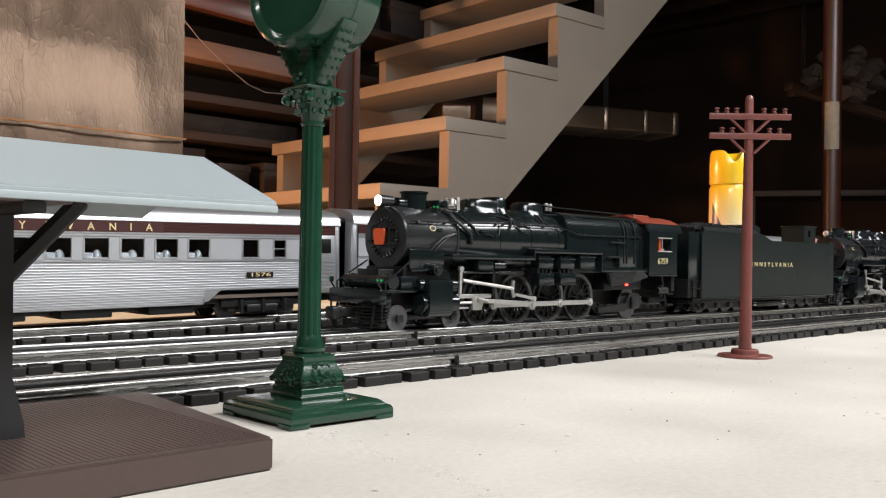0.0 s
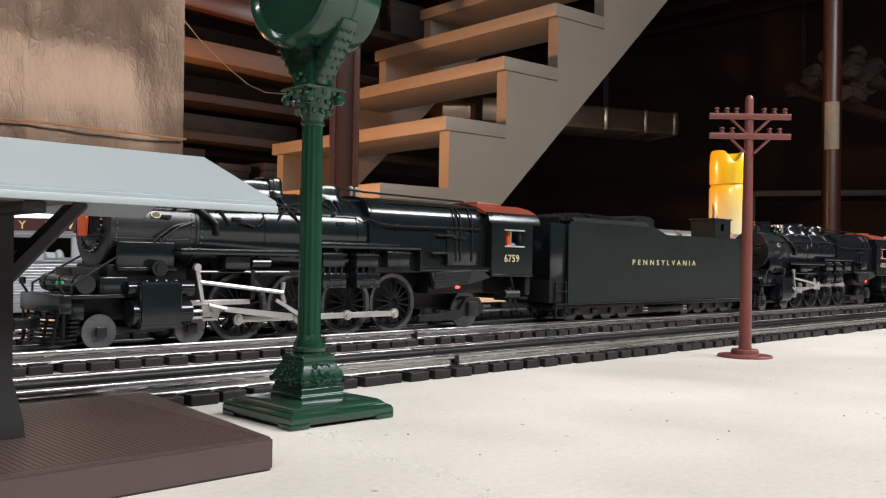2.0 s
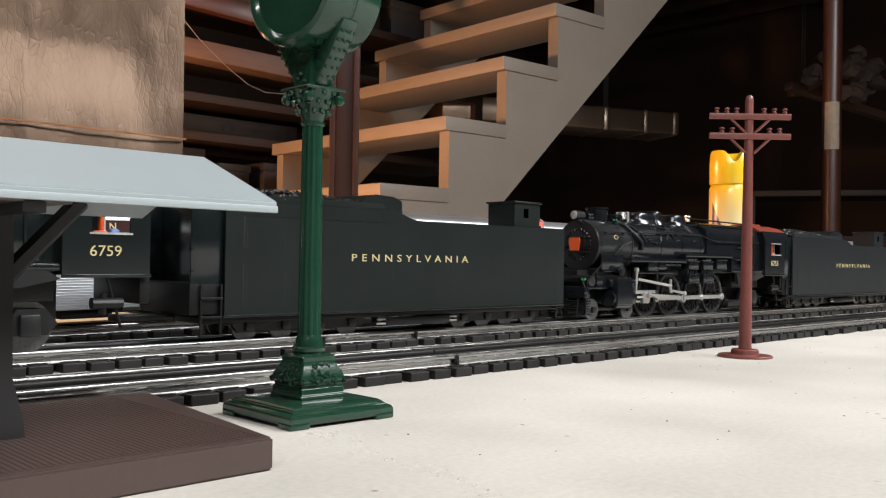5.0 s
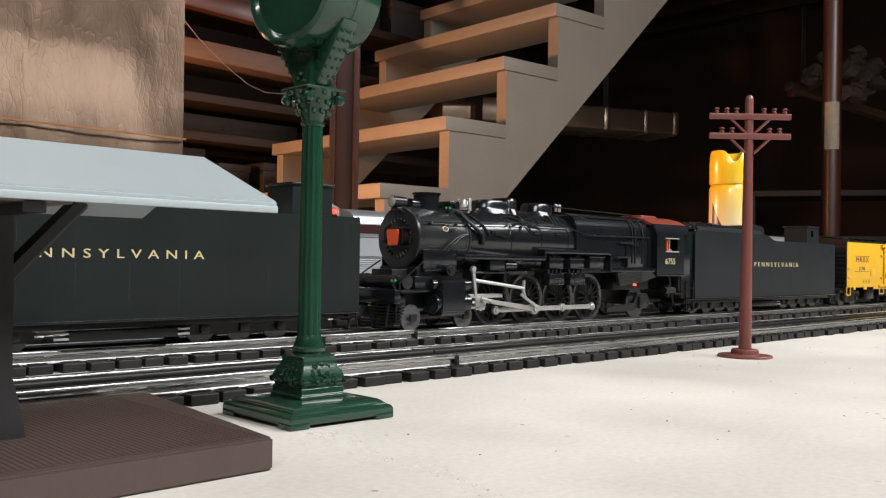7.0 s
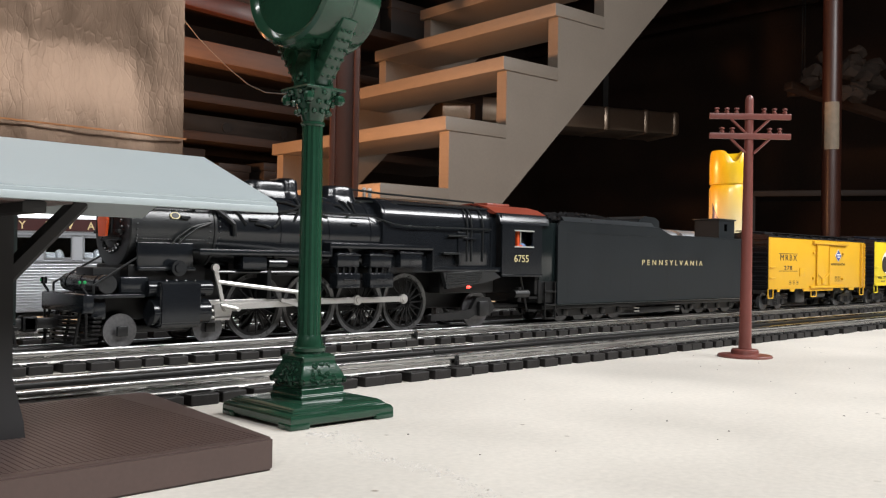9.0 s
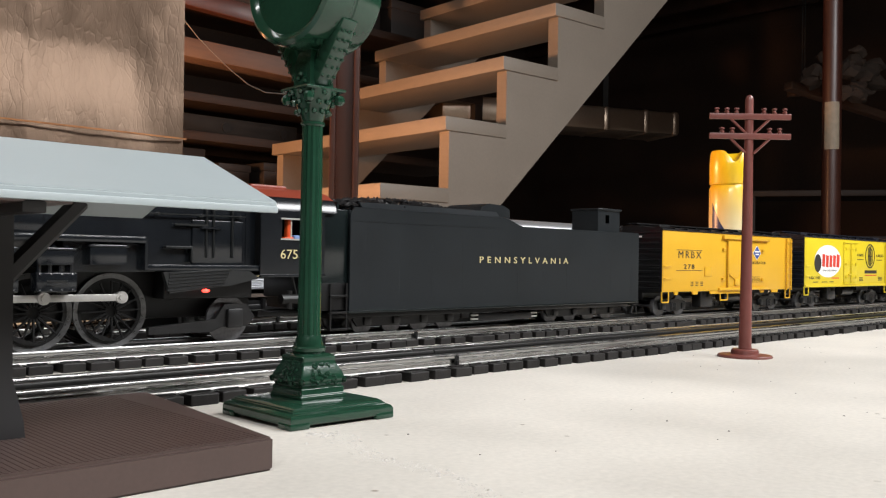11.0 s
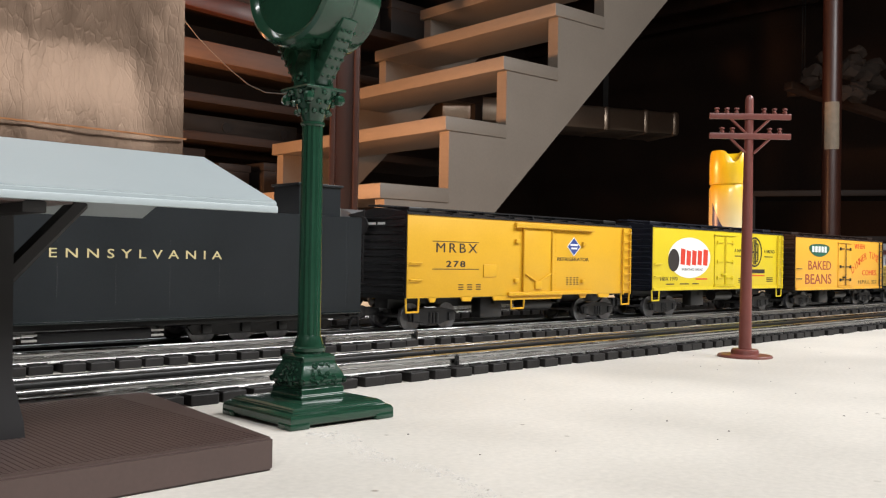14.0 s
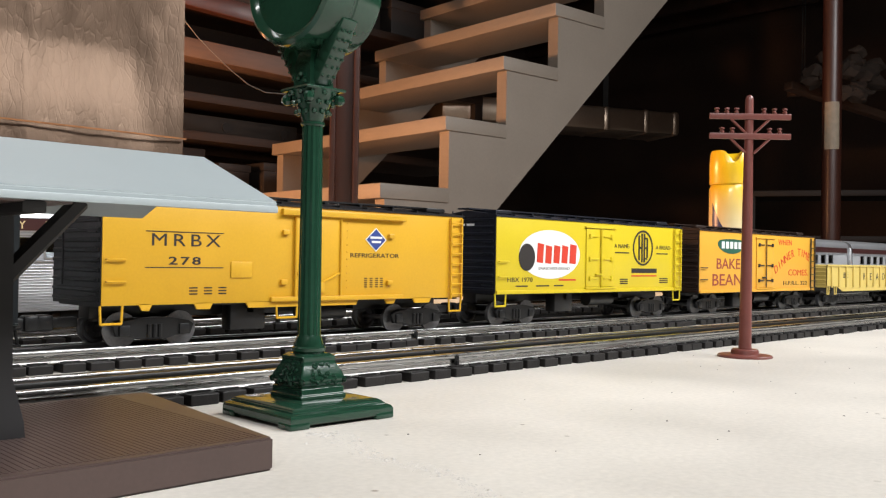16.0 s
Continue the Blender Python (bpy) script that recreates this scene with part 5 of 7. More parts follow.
    # sand pipes spread like a star below the hatch
    for k in (-1, 1):
        hub = skin(0.1500, 52, 0.0010, k)
        for x, deg in ((0.1300, 40), (0.1330, 66), (0.1430, 74), (0.1500, 28), (0.1580, 76), (0.1690, 66), (0.1660, 42)):
            bm = bmesh.new()
            mid = skin((x + hub.x) / 2, (deg + 52) / 2, 0.0013, k)
            pipe(bm, [hub, mid, skin(x, deg, 0.0003, k)], 0.0007, 6)
            part("sand_pipe", bm, PIPE, ob)
        bm = bmesh.new()
        ball(bm, hub, 0.0019, 10, (1, 0.7, 1))
        part("sand_trap", bm, PIPE, ob)
    bm = bmesh.new()
    rod(bm, (0.2175, 0, 0.089), (0.2175, 0, 0.0960), 0.0011, seg=8)
    rod(bm, (0.2225, 0, 0.089), (0.2225, 0, 0.0955), 0.0013, seg=8)
    ball(bm, (0.2175, 0, 0.0963), 0.0017, 8)
    ball(bm, (0.2225, 0, 0.0958), 0.0019, 8)
    part("safety_valves", bm, ROD, ob, "brass-grey safety valves")
    # handrails with stanchions
    for k in (-1, 1):
        bm = bmesh.new()
        xs = (0.0460, 0.0700, 0.1000, 0.1300, 0.1600, 0.2040)
        pts = [skin(x, 62, 0.0022, k) for x in xs]
        pts += [Vector((0.2200, k * 0.0285, 0.0722)), Vector((0.2310, k * 0.0285, 0.0711)), Vector((0.3160, k * 0.0285, 0.0718))]
        pipe(bm, pts, 0.00055, 6)
        for x in (0.052, 0.078, 0.104, 0.130, 0.158, 0.186):
            rod(bm, skin(x, 62, -0.001, k), skin(x, 62, 0.0026, k), 0.0009, seg=6)
        for x in (0.236, 0.262, 0.288, 0.312):
            rod(bm, (x, k * 0.0255, 0.0714), (x, k * 0.0292, 0.0714), 0.0009, seg=6)
        part("handrail", bm, PIPE, ob)
    bm = bmesh.new()
    pipe(bm, [(0.200, -0.004, 0.0955), (0.225, -0.006, 0.0940), (0.318, -0.008, 0.0925)], 0.0007, 6)
    part("reach_rod", bm, PIPE, ob)
    bm = bmesh.new()
    pipe(bm, [(0.2000, -0.0125, 0.0872), (0.235, -0.0222, 0.0868), (0.318, -0.0222, 0.0872)], 0.0006, 6)
    part("reach_rod", bm, PIPE, ob)
    # braided hose over the smokebox, and two curved pipes down to the lubricator
    bm = bmesh.new()
    pipe(bm, [skin(0.0860, 28, 0.0010), skin(0.0880, 44, 0.0022), skin(0.0900, 58, 0.0026), skin(0.0960, 72, 0.0026), skin(0.1010, 82, 0.0022), skin(0.1020, 98, 0.0016)], 0.0015, 8)
    part("steam_hose", bm, PIPE, ob)
    bm = bmesh.new()
    pipe(bm, [skin(0.0960, 30, 0.0006), skin(0.0990, 46, 0.0010), skin(0.1060, 66, 0.0008), skin(0.1100, 82, 0.0006)], 0.0008, 6)
    part("feed_pipe", bm, PIPE, ob)
    for dx in (0.0, 0.0040):
        bm = bmesh.new()
        pipe(bm, [skin(0.0640 + dx, 112, 0.0014), skin(0.0680 + dx, 100, 0.0016), skin(0.0750 + dx, 88, 0.0014), skin(0.0860 + dx * 0.5, 80, 0.0010)], 0.0007, 8)
        part("oil_pipe", bm, PIPE, ob)
    for x, deg, dx, dd in ((0.116, 80, 0.010, 5), (0.128, 84, 0.005, -14), (0.1790, 42, 0.006, 10), (0.1860, 30, 0.004, 22), (0.1930, 30, 0.000, 26)):
        bm = bmesh.new()
        pipe(bm, [skin(x, deg, 0.0004), skin(x + dx * 0.5, deg + dd * 0.3, 0.0012), skin(x + dx, deg + dd, 0.0004)], 0.0007, 6)
        part("feed_pipe", bm, PIPE, ob)
    for x in (0.0720, 0.1150, 0.1620, 0.1900):
        bm = bmesh.new()
        p = skin(x, 74, 0.0006)
        box(bm, p.x - 0.0028, p.x + 0.0028, p.y - 0.0010, p.y + 0.0012, p.z - 0.0009, p.z + 0.0009, 0.0004)
        part("grab_step", bm, paint, ob)
    bm = bmesh.new()
    p = skin(0.0660, 72, 0.0001)
    lathe(bm, [(0.0020, 0), (0.0020, 0.0005), (0.0001, 0.0005)], 20, m=Matrix.Translation(p) @ pose(0, 0, 0, 72, 0, 0) @ Matrix.Diagonal((1.5, 1, 1, 1)))
    plate = part("builder_plate", bm, GOLD, ob, "small oval brass plate")
    bm = bmesh.new()
    lathe(bm, [(0.0015, 0.0004), (0.0015, 0.0007), (0.0001, 0.0007)], 20, m=Matrix.Translation(p) @ pose(0, 0, 0, 72, 0, 0) @ Matrix.Diagonal((1.5, 1, 1, 1)))
    part("plate_field", bm, BLACK, plate)
    for x in (0.0440, 0.0875, 0.0935):
        bm = bmesh.new()
        for i in range(30):
            ball(bm, skin(x, -118 + 236 * i / 29, 0.0001), 0.0005, 5)
        part("rivet_ring", bm, GRAPHITE, ob)
    bm = bmesh.new()
    for i in range(24):
        ball(bm, skin(0.0440 + 0.0018 * i, 106, 0.0002), 0.0005, 5)
    part("rivet_row", bm, GRAPHITE, ob)
    for z in (-0.0065, 0.0065):
        bm = bmesh.new()
        pipe(bm, [(0.0384, -0.0140, az + z), (0.0370, -0.0050, az + z), (0.0366, 0.0030, az + z)], 0.0009, 6)
        part("hinge_strap", bm, GRAPHITE, ob)
    # headlight, generator
    bm = bmesh.new()
    rod(bm, (0.0335, 0, 0.0898), (0.0455, 0, 0.0898), 0.0042, 0.0036, seg=20)
    box(bm, 0.036, 0.052, -0.004, 0.004, 0.0835, 0.0858, 0.0005)
    pipe(bm, [(0.036, -0.003, 0.085), (0.043, -0.009, 0.0800)], 0.0006, 6)
    part("headlight", bm, GRAPHITE, ob)
    bm = bmesh.new()
    ball(bm, (0.0335, 0, 0.0898), 0.0037, 14, (0.35, 1, 1))
    part("lens", bm, LIGHTGLOW if lit else DECK, ob, "glowing warm headlight lens" if lit else "unlit headlight lens")
    bm = bmesh.new()
    rod(bm, (0.050, 0.0, 0.0888), (0.0575, 0.0, 0.0888), 0.0040, seg=16)
    box(bm, 0.049, 0.058, -0.0035, 0.0035, 0.0845, 0.0870)
    part("generator", bm, paint, ob)
    for k in (-1, 1):
        bm = bmesh.new()
        rod(bm, (0.0780, k * 0.0115, 0.0820), (0.0780, k * 0.0115, 0.0880), 0.0016, seg=10)
        lamp_ob = part("marker_lamp", bm, paint, ob)
        bm = bmesh.new()
        ball(bm, (0.0762, k * 0.0115, 0.0868), 0.0010, 8)
        ball(bm, (0.0780, k * 0.0132, 0.0868), 0.0010, 8)
        part("lens", bm, GREENLENS, lamp_ob, "green marker lens")
    # running boards
    for k in (-1, 1):
        def yb(a, b):
            return (min(k * a, k * b), max(k * a, k * b))
        for (xa, xb, z, yi) in ((0.0760, 0.1665, 0.0530, 0.020), (0.1665, 0.2540, 0.0586, 0.023), (0.2550, 0.3240, 0.0440, 0.0255)):
            bm = bmesh.new()
            box(bm, xa, xb, *yb(yi, 0.0315), z - 0.0016, z, 0.0004)
            box(bm, xa, xb, *yb(0.0306, 0.0316), z - 0.0034, z - 0.0005, 0.0003)
            part("running_board", bm, paint, ob)
        bm = bmesh.new()
        box(bm, 0.1657, 0.1673, *yb(0.023, 0.0315), 0.0500, 0.0586)
        part("board_riser", bm, paint, ob)
        bm = bmesh.new()
        box(bm, 0.2535, 0.2551, *yb(0.024, 0.0315), 0.0410, 0.0586)
        part("board_riser", bm, paint, ob)
        bm = bmesh.new()
        box(bm, 0.0440, 0.0770, *yb(0.0205, 0.0225), 0.0420, 0.0560, 0.0006)
        box(bm, 0.0440, 0.0780, *yb(0.0150, 0.0240), 0.0405, 0.0424, 0.0005)
        part("smokebox_apron", bm, paint, ob)
    # hanging pumps and tanks on the near side
    for (xa, xb, za, zb2) in ((0.1714, 0.1888, 0.0432, 0.0520), (0.1980, 0.2160, 0.0432, 0.0520), (0.2240, 0.2435, 0.0435, 0.0540)):
        bm = bmesh.new()
        box(bm, xa, xb, -0.0318, -0.0225, za, zb2, 0.0008)
        for i in range(3):
            ball(bm, (xa + 0.003 + i * (xb - xa - 0.006) / 2, -0.0290, zb2), 0.0014, 8)
        box(bm, xa - 0.0008, xb + 0.0008, -0.0322, -0.0225, zb2 - 0.0014, zb2 - 0.0004, 0.0002)
        part("air_pump", bm, paint, ob)
    for (xa, xb) in ((0.1711, 0.1897), (0.1978, 0.2176)):
        bm = bmesh.new()
        box(bm, xa, xb, -0.0322, -0.0235, 0.0300, 0.0396, 0.0007)
        for i in range(4):
            ball(bm, (xa + 0.002 + i * (xb - xa - 0.004) / 3, -0.0318, 0.0308), 0.0008, 6)
            ball(bm, (xa + 0.002 + i * (xb - xa - 0.004) / 3, -0.0318, 0.0388), 0.0008, 6)
            rod(bm, (xa + 0.002 + i * (xb - xa - 0.004) / 3, -0.0290, 0.0390), (xa + 0.002 + i * (xb - xa - 0.004) / 3, -0.0290, 0.0470), 0.0012, seg=8)
        part("pump_cylinder", bm, paint, ob)
        bm = bmesh.new()
        box(bm, xa + 0.005, xb - 0.005, -0.0326, -0.0321, 0.0352, 0.0358)
        box(bm, xa + 0.005, xb - 0.005, -0.0326, -0.0321, 0.0334, 0.0340)
        part("pump_plate", bm, GRAPHITE, ob)
    bm = bmesh.new()
    box(bm, 0.1041, 0.1205, -0.0305, -0.0200, 0.0415, 0.0495, 0.0008)
    rod(bm, (0.1225, -0.027, 0.0455), (0.1350, -0.027, 0.0455), 0.0030, seg=12)
    rod(bm, (0.1280, -0.027, 0.0430), (0.1280, -0.027, 0.0500), 0.0020, seg=10)
    rod(bm, (0.0880, -0.026, 0.0400), (0.1500, -0.026, 0.0400), 0.0009, seg=8)
    part("valve_box", bm, paint, ob)
    # frame, cylinders, pilot
    bm = bmesh.new()
    box(bm, 0.0250, 0.3300, -0.0110, 0.0110, 0.0140, 0.0420, 0.0006)
    box(bm, 0.0400, 0.0860, -0.0200, 0.0200, 0.0300, 0.0440, 0.0010)
    box(bm, 0.1050, 0.2700, -0.0130, 0.0130, 0.0300, 0.0450)
    part("frame", bm, BLACK, ob)
    for k in (-1, 1):
        bm = bmesh.new()
        slab(bm, [(k * 0.0160, 0.0350), (k * 0.0322, 0.0345), (k * 0.0326, 0.0330), (k * 0.0326, 0.0120), (k * 0.0300, 0.0095), (k * 0.0180, 0.0095), (k * 0.0160, 0.0120)], "x", 0.0530, 0.0768)
        bmesh.ops.bevel(bm, geom=list(bm.edges), offset=0.0008, segments=2, affect="EDGES")
        rod(bm, (0.0500, k * 0.0250, 0.0180), (0.0840, k * 0.0250, 0.0180), 0.0070, seg=20)
        rod(bm, (0.0480, k * 0.0250, 0.0310), (0.0860, k * 0.0250, 0.0310), 0.0044, seg=18)
        for i in range(4):
            ball(bm, (0.0570 + i * 0.0056, k * 0.0310, 0.0352), 0.0008, 6)
        part("cylinder", bm, paint, ob)
        bm = bmesh.new()
        rod(bm, (0.0655, k * 0.0200, 0.0420), (0.0655, k * 0.0285, 0.0420), 0.0044, seg=16)
        rod(bm, (0.0655, k * 0.0280, 0.0420), (0.0655, k * 0.0294, 0.0420), 0.0026, seg=12)
        part("lubricator", bm, paint, ob)
    bm = bmesh.new()
    box(bm, 0.0160, 0.0470, -0.0270, 0.0270, 0.0262, 0.0282, 0.0006)
    box(bm, 0.0130, 0.0190, -0.0280, 0.0280, 0.0185, 0.0285, 0.0012)
    box(bm, 0.0190, 0.0270, -0.0240, -0.0150, 0.0150, 0.0265, 0.0012)
    box(bm, 0.0190, 0.0270, 0.0150, 0.0240, 0.0150, 0.0265, 0.0012)
    part("pilot_deck", bm, paint, ob)
    bm = bmesh.new()
    rod(bm, (0.0270, -0.0250, 0.0335), (0.0270, 0.0250, 0.0335), 0.0050, seg=20)
    for k in (-0.0185, 0.0, 0.0185):
        rod(bm, (0.0270, k - 0.0010, 0.0335), (0.0270, k + 0.0010, 0.0335), 0.0053, seg=20)
    part("pilot_tank", bm, paint, ob)
    for i in range(7):
        bm = bmesh.new()
        z = 0.0030 + i * 0.0022
        w = 0.0215 + 0.0008 * i
        pipe(bm, [(0.0235, -w, z), (0.0200, -w, z), (0.0110, -0.008, z), (0.0110, 0.008, z), (0.0200, w, z), (0.0235, w, z)], 0.0007, 6)
        part("pilot_bar", bm, BLACK, ob)
    for k in (-0.020, -0.008, 0.008, 0.020):
        bm = bmesh.new()
        rod(bm, (0.0120 + 0.02 * max(0.0, abs(k) - 0.008), k, 0.0025), (0.0150, k, 0.0190), 0.0009, seg=6)
        part("pilot_brace", bm, BLACK, ob)
    for k in (-1, 1):
        bm = bmesh.new()
        pipe(bm, [(0.0160, k * 0.0255, 0.0285), (0.0135, k * 0.0255, 0.0320), (0.0135, k * 0.0255, 0.0360)], 0.0007, 6)
        rod(bm, (0.0135, k * 0.0255, 0.0325), (0.0135, k * 0.0255, 0.0362), 0.0017, seg=10)
        lamp_ob = part("classification_lamp", bm, paint, ob)
        bm = bmesh.new()
        ball(bm, (0.0122, k * 0.0258, 0.0345), 0.0010, 8)
        ball(bm, (0.0140, k * 0.0272, 0.0345), 0.0010, 8)
        part("lens", bm, GREENLENS, lamp_ob, "green lamp lens")
        bm = bmesh.new()
        pipe(bm, [(0.0150, k * 0.0275, 0.0060), (0.0150, k * 0.0275, 0.0190)], 0.0007, 6)
        box(bm, 0.0120, 0.0190, k * 0.0275 - 0.0015, k * 0.0275 + 0.0015, 0.0050, 0.0060)
        part("pilot_step", bm, BLACK, ob)
        bm = bmesh.new()
        pipe(bm, [(0.0190, k * 0.0262, 0.0285), (0.0190, k * 0.0262, 0.0330), (0.0440, k * 0.0235, 0.0480)], 0.0006, 6)
        part("deck_handrail", bm, PIPE, ob)
        bm = bmesh.new()
        box(bm, 0.0340, 0.0500, k * 0.0215 - 0.0035, k * 0.0215 + 0.0035, 0.0280, 0.0375, 0.0015)
        part("step_casting", bm, paint, ob)
    coupler(ob, 0.013, -1)
    # lead truck
    for x in (0.0378, 0.0900):
        w = share("lead_wheelset", WHEEL36, ob, pose(x, 0, 0.0082))
        spin(w, x, 0, 0.0082, 0.0082)
    bm = bmesh.new()
    box(bm, 0.0340, 0.0985, -0.0130, 0.0130, 0.0065, 0.0105, 0.0008)
    for k in (-1, 1):
        for x in (0.0378, 0.0900):
            box(bm, x - 0.003, x + 0.003, k * 0.0195 - 0.001, k * 0.0195 + 0.001, 0.0055, 0.0110, 0.0006)
    part("lead_truck", bm, SIDEFRAME, ob)
    # drivers and rods
    for i, x in enumerate(DRIVERS):
        w = share("driving_wheel", DRIVER, ob, pose(x, 0, DR))
        share("tyre", DRIVER_TYRE, w, pose(0, 0, 0))
        for data in SPOKES:
            for q in range(16):
                share("spoke", data, w, pose(0, 0, 0, 0, 22.5 * q, 0))
        share("tyre", DRIVER_TYRE, w, pose(0, 0, 0, 0, 0, 180))
        spin(w, x, 0, DR, DR, phase, 2)
    for k in (-1, 1):
        bm = bmesh.new()
        y0 = k * 0.0226
        for a, b in zip(DRIVERS, DRIVERS[1:]):
            box(bm, a - DRIVERS[0], b - DRIVERS[0], y0 - 0.0008, y0 + 0.0008, -0.0018, 0.0018, 0.0002)
        for a in DRIVERS:
            rod(bm, (a - DRIVERS[0], y0 - 0.0012, 0), (a - DRIVERS[0], y0 + 0.0012, 0), 0.0032, seg=16)
            rod(bm, (a - DRIVERS[0], y0 + k * 0.001, 0), (a - DRIVERS[0], y0 + k * 0.0022, 0), 0.0018, seg=8)
        sr = part("side_rod", bm, ROD, ob, "silver side rod")
        rows, mrows, crows, erows, lrows = [], [], [], [], []
        L = 0.0585
        for t in FINE[::2]:
            a = radians(phase) + travel(t) / DR
            px, pz = CRANK * math.cos(a), CRANK * math.sin(a)
            rows.append((t, pose(DRIVERS[0] + px, 0, DR + pz)))
            mx, mz = DRIVERS[1] + px, DR + pz
            cz = DR + 0.0006
            xx = mx - math.sqrt(L * L - (mz - cz) ** 2)
            ang = math.degrees(math.atan2(mz - cz, mx - xx))
            mrows.append((t, pose(xx, 0, cz, 0, -ang, 0)))
            crows.append((t, pose(xx, 0, 0)))
            # eccentric rod from the return crank to the foot of the link
            ex, ez = mx + 0.0045 * math.cos(a + 1.9), mz + 0.0045 * math.sin(a + 1.9)
            fx = ex - 0.0225
            fz = 0.0235
            erows.append((t, pose(fx, 0, fz, 0, -math.degrees(math.atan2(ez - fz, ex - fx)), 0)))
            lrows.append((t, pose(0.0870, 0, 0.0425, 0, -6 + 9 * math.cos(a), 0)))
        MOVES.append((sr, rows))
        bm = bmesh.new()
        y1 = k * 0.0262
        slab(bm, [(0.0, -0.0014), (L, -0.0021), (L, 0.0021), (0.0, 0.0014)], "y", y1 - 0.0008, y1 + 0.0008)
        rod(bm, (L, y1 - 0.0014, 0), (L, y1 + 0.0014, 0), 0.0042, seg=16)
        rod(bm, (0, y1 - 0.0012, 0), (0, y1 + 0.0012, 0), 0.0024, seg=12)
        rod(bm, (L, y1 + k * 0.0014, 0), (L, y1 + k * 0.0030, 0), 0.0022, seg=10)
        box(bm, L - 0.001, L + 0.0050, y1 + k * 0.0014 - 0.0007, y1 + k * 0.0014 + 0.0007, -0.0012, 0.0012, 0.0003)
        mr = part("main_rod", bm, ROD, ob, "silver main rod")
        MOVES.append((mr, mrows))
        bm = bmesh.new()
        slab(bm, [(-0.0062, 0.0125), (0.0030, 0.0125), (0.0052, 0.0185), (0.0062, 0.0212), (-0.0070, 0.0212), (-0.0066, 0.0185)], "y", k * 0.0240 - 0.0012, k * 0.0240 + 0.0012)
        rod(bm, (0.0, k * 0.0240, 0.0197), (0.0, k * 0.0285, 0.0197), 0.0022, seg=12)
        rod(bm, (-0.026, k * 0.0240, 0.0180), (-0.003, k * 0.0240, 0.0180), 0.0010, seg=8)
        ch = part("crosshead", bm, ROD, ob, "silver crosshead")
        MOVES.append((ch, crows))
        bm = bmesh.new()
        slab(bm, [(0.0, -0.0010), (0.0225, -0.0012), (0.0225, 0.0012), (0.0, 0.0010)], "y", k * 0.0285 - 0.0006, k * 0.0285 + 0.0006)
        rod(bm, (0.0225, k * 0.0270, 0), (0.0225, k * 0.0295, 0), 0.0020, seg=10)
        er = part("eccentric_rod", bm, ROD, ob)
        MOVES.append((er, erows))
        bm = bmesh.new()
        slab(bm, [(-0.0013, 0.0015), (-0.0010, -0.0195), (0.0010, -0.0195), (0.0013, 0.0015)], "y", k * 0.0292 - 0.0007, k * 0.0292 + 0.0007)
        rod(bm, (0, k * 0.0280, 0), (0, k * 0.0304, 0), 0.0022, seg=12)
        cl = part("combination_lever", bm, ROD, ob)
        MOVES.append((cl, lrows))
        bm = bmesh.new()
        box(bm, 0.0790, 0.1240, k * 0.0240 - 0.0012, k * 0.0240 + 0.0012, 0.0212, 0.0242, 0.0005)
        box(bm, 0.0790, 0.1000, k * 0.0240 - 0.0012, k * 0.0240 + 0.0012, 0.0135, 0.0150, 0.0004)
        part("guide_bar", bm, ROD, ob, "silver crosshead guide")
        bm = bmesh.new()
        pipe(bm, [(0.0890, k * 0.0290, 0.0345), (0.1440, k * 0.0290, 0.0280)], 0.0013, 8)
        part("radius_rod", bm, ROD, ob)
        bm = bmesh.new()
        pipe(bm, [(-0.0050, k * 0.0292, 0.0215), (0.0060, k * 0.0292, 0.0190)], 0.0011, 8)
        rod(bm, (0.0060, k * 0.0240, 0.0190), (0.0060, k * 0.0300, 0.0190), 0.0016, seg=10)
        union = part("union_link", bm, ROD, ob)
        MOVES.append((union, crows))
        bm = bmesh.new()
        pipe(bm, [(0.1450, k * 0.0280, 0.0340), (0.1440, k * 0.0280, 0.0270), (0.1460, k * 0.0280, 0.0215)], 0.0014, 8)
        part("expansion_link", bm, ROD, ob)
        bm = bmesh.new()
        box(bm, 0.1300, 0.1600, k * 0.0250 - 0.0015, k * 0.0250 + 0.0015, 0.0380, 0.0410, 0.0005)
        box(bm, 0.1230, 0.1260, min(k * 0.010, k * 0.0270), max(k * 0.010, k * 0.0270), 0.0240, 0.0420, 0.0005)
        part("gear_hanger", bm, BLACK, ob)
    # ash pan panel, trailing truck
    for k in (-1, 1):
        yk = k * 0.0300
        bm = bmesh.new()
        slab(bm, [(0.2640, 0.0400), (0.2680, 0.0285), (0.3060, 0.0325), (0.3240, 0.0365), (0.3150, 0.0420)], "y", yk - 0.0015, yk + 0.0015)
        pan = part("ash_pan", bm, GRAPHITE, ob, "grey ribbed slanting ash pan")
        for i in range(6):
            f = i / 5
            bm = bmesh.new()
            rod(bm, (0.2665 + 0.001 * f, yk + k * 0.0016, 0.0300 + 0.0092 * f), (0.3000 + 0.005 * f, yk + k * 0.0016, 0.0328 + 0.0085 * f), 0.0006, seg=6)
            part("pan_rib", bm, GRAPHITE, pan)
    bm = bmesh.new()
    box(bm, 0.2680, 0.3240, -0.0240, 0.0240, 0.0250, 0.0420, 0.0010)
    part("ash_pan_body", bm, BLACK, ob)
    bm = bmesh.new()
    ball(bm, (0.2890, -0.0322, 0.0297), 0.0015, 10, (1.6, 0.6, 0.7))
    part("firebox_glow", bm, REDGLOW, ob, "small glowing red firebox light")
    w = share("trailing_wheelset", WHEEL50, ob, pose(0.3120, 0, 0.0125))
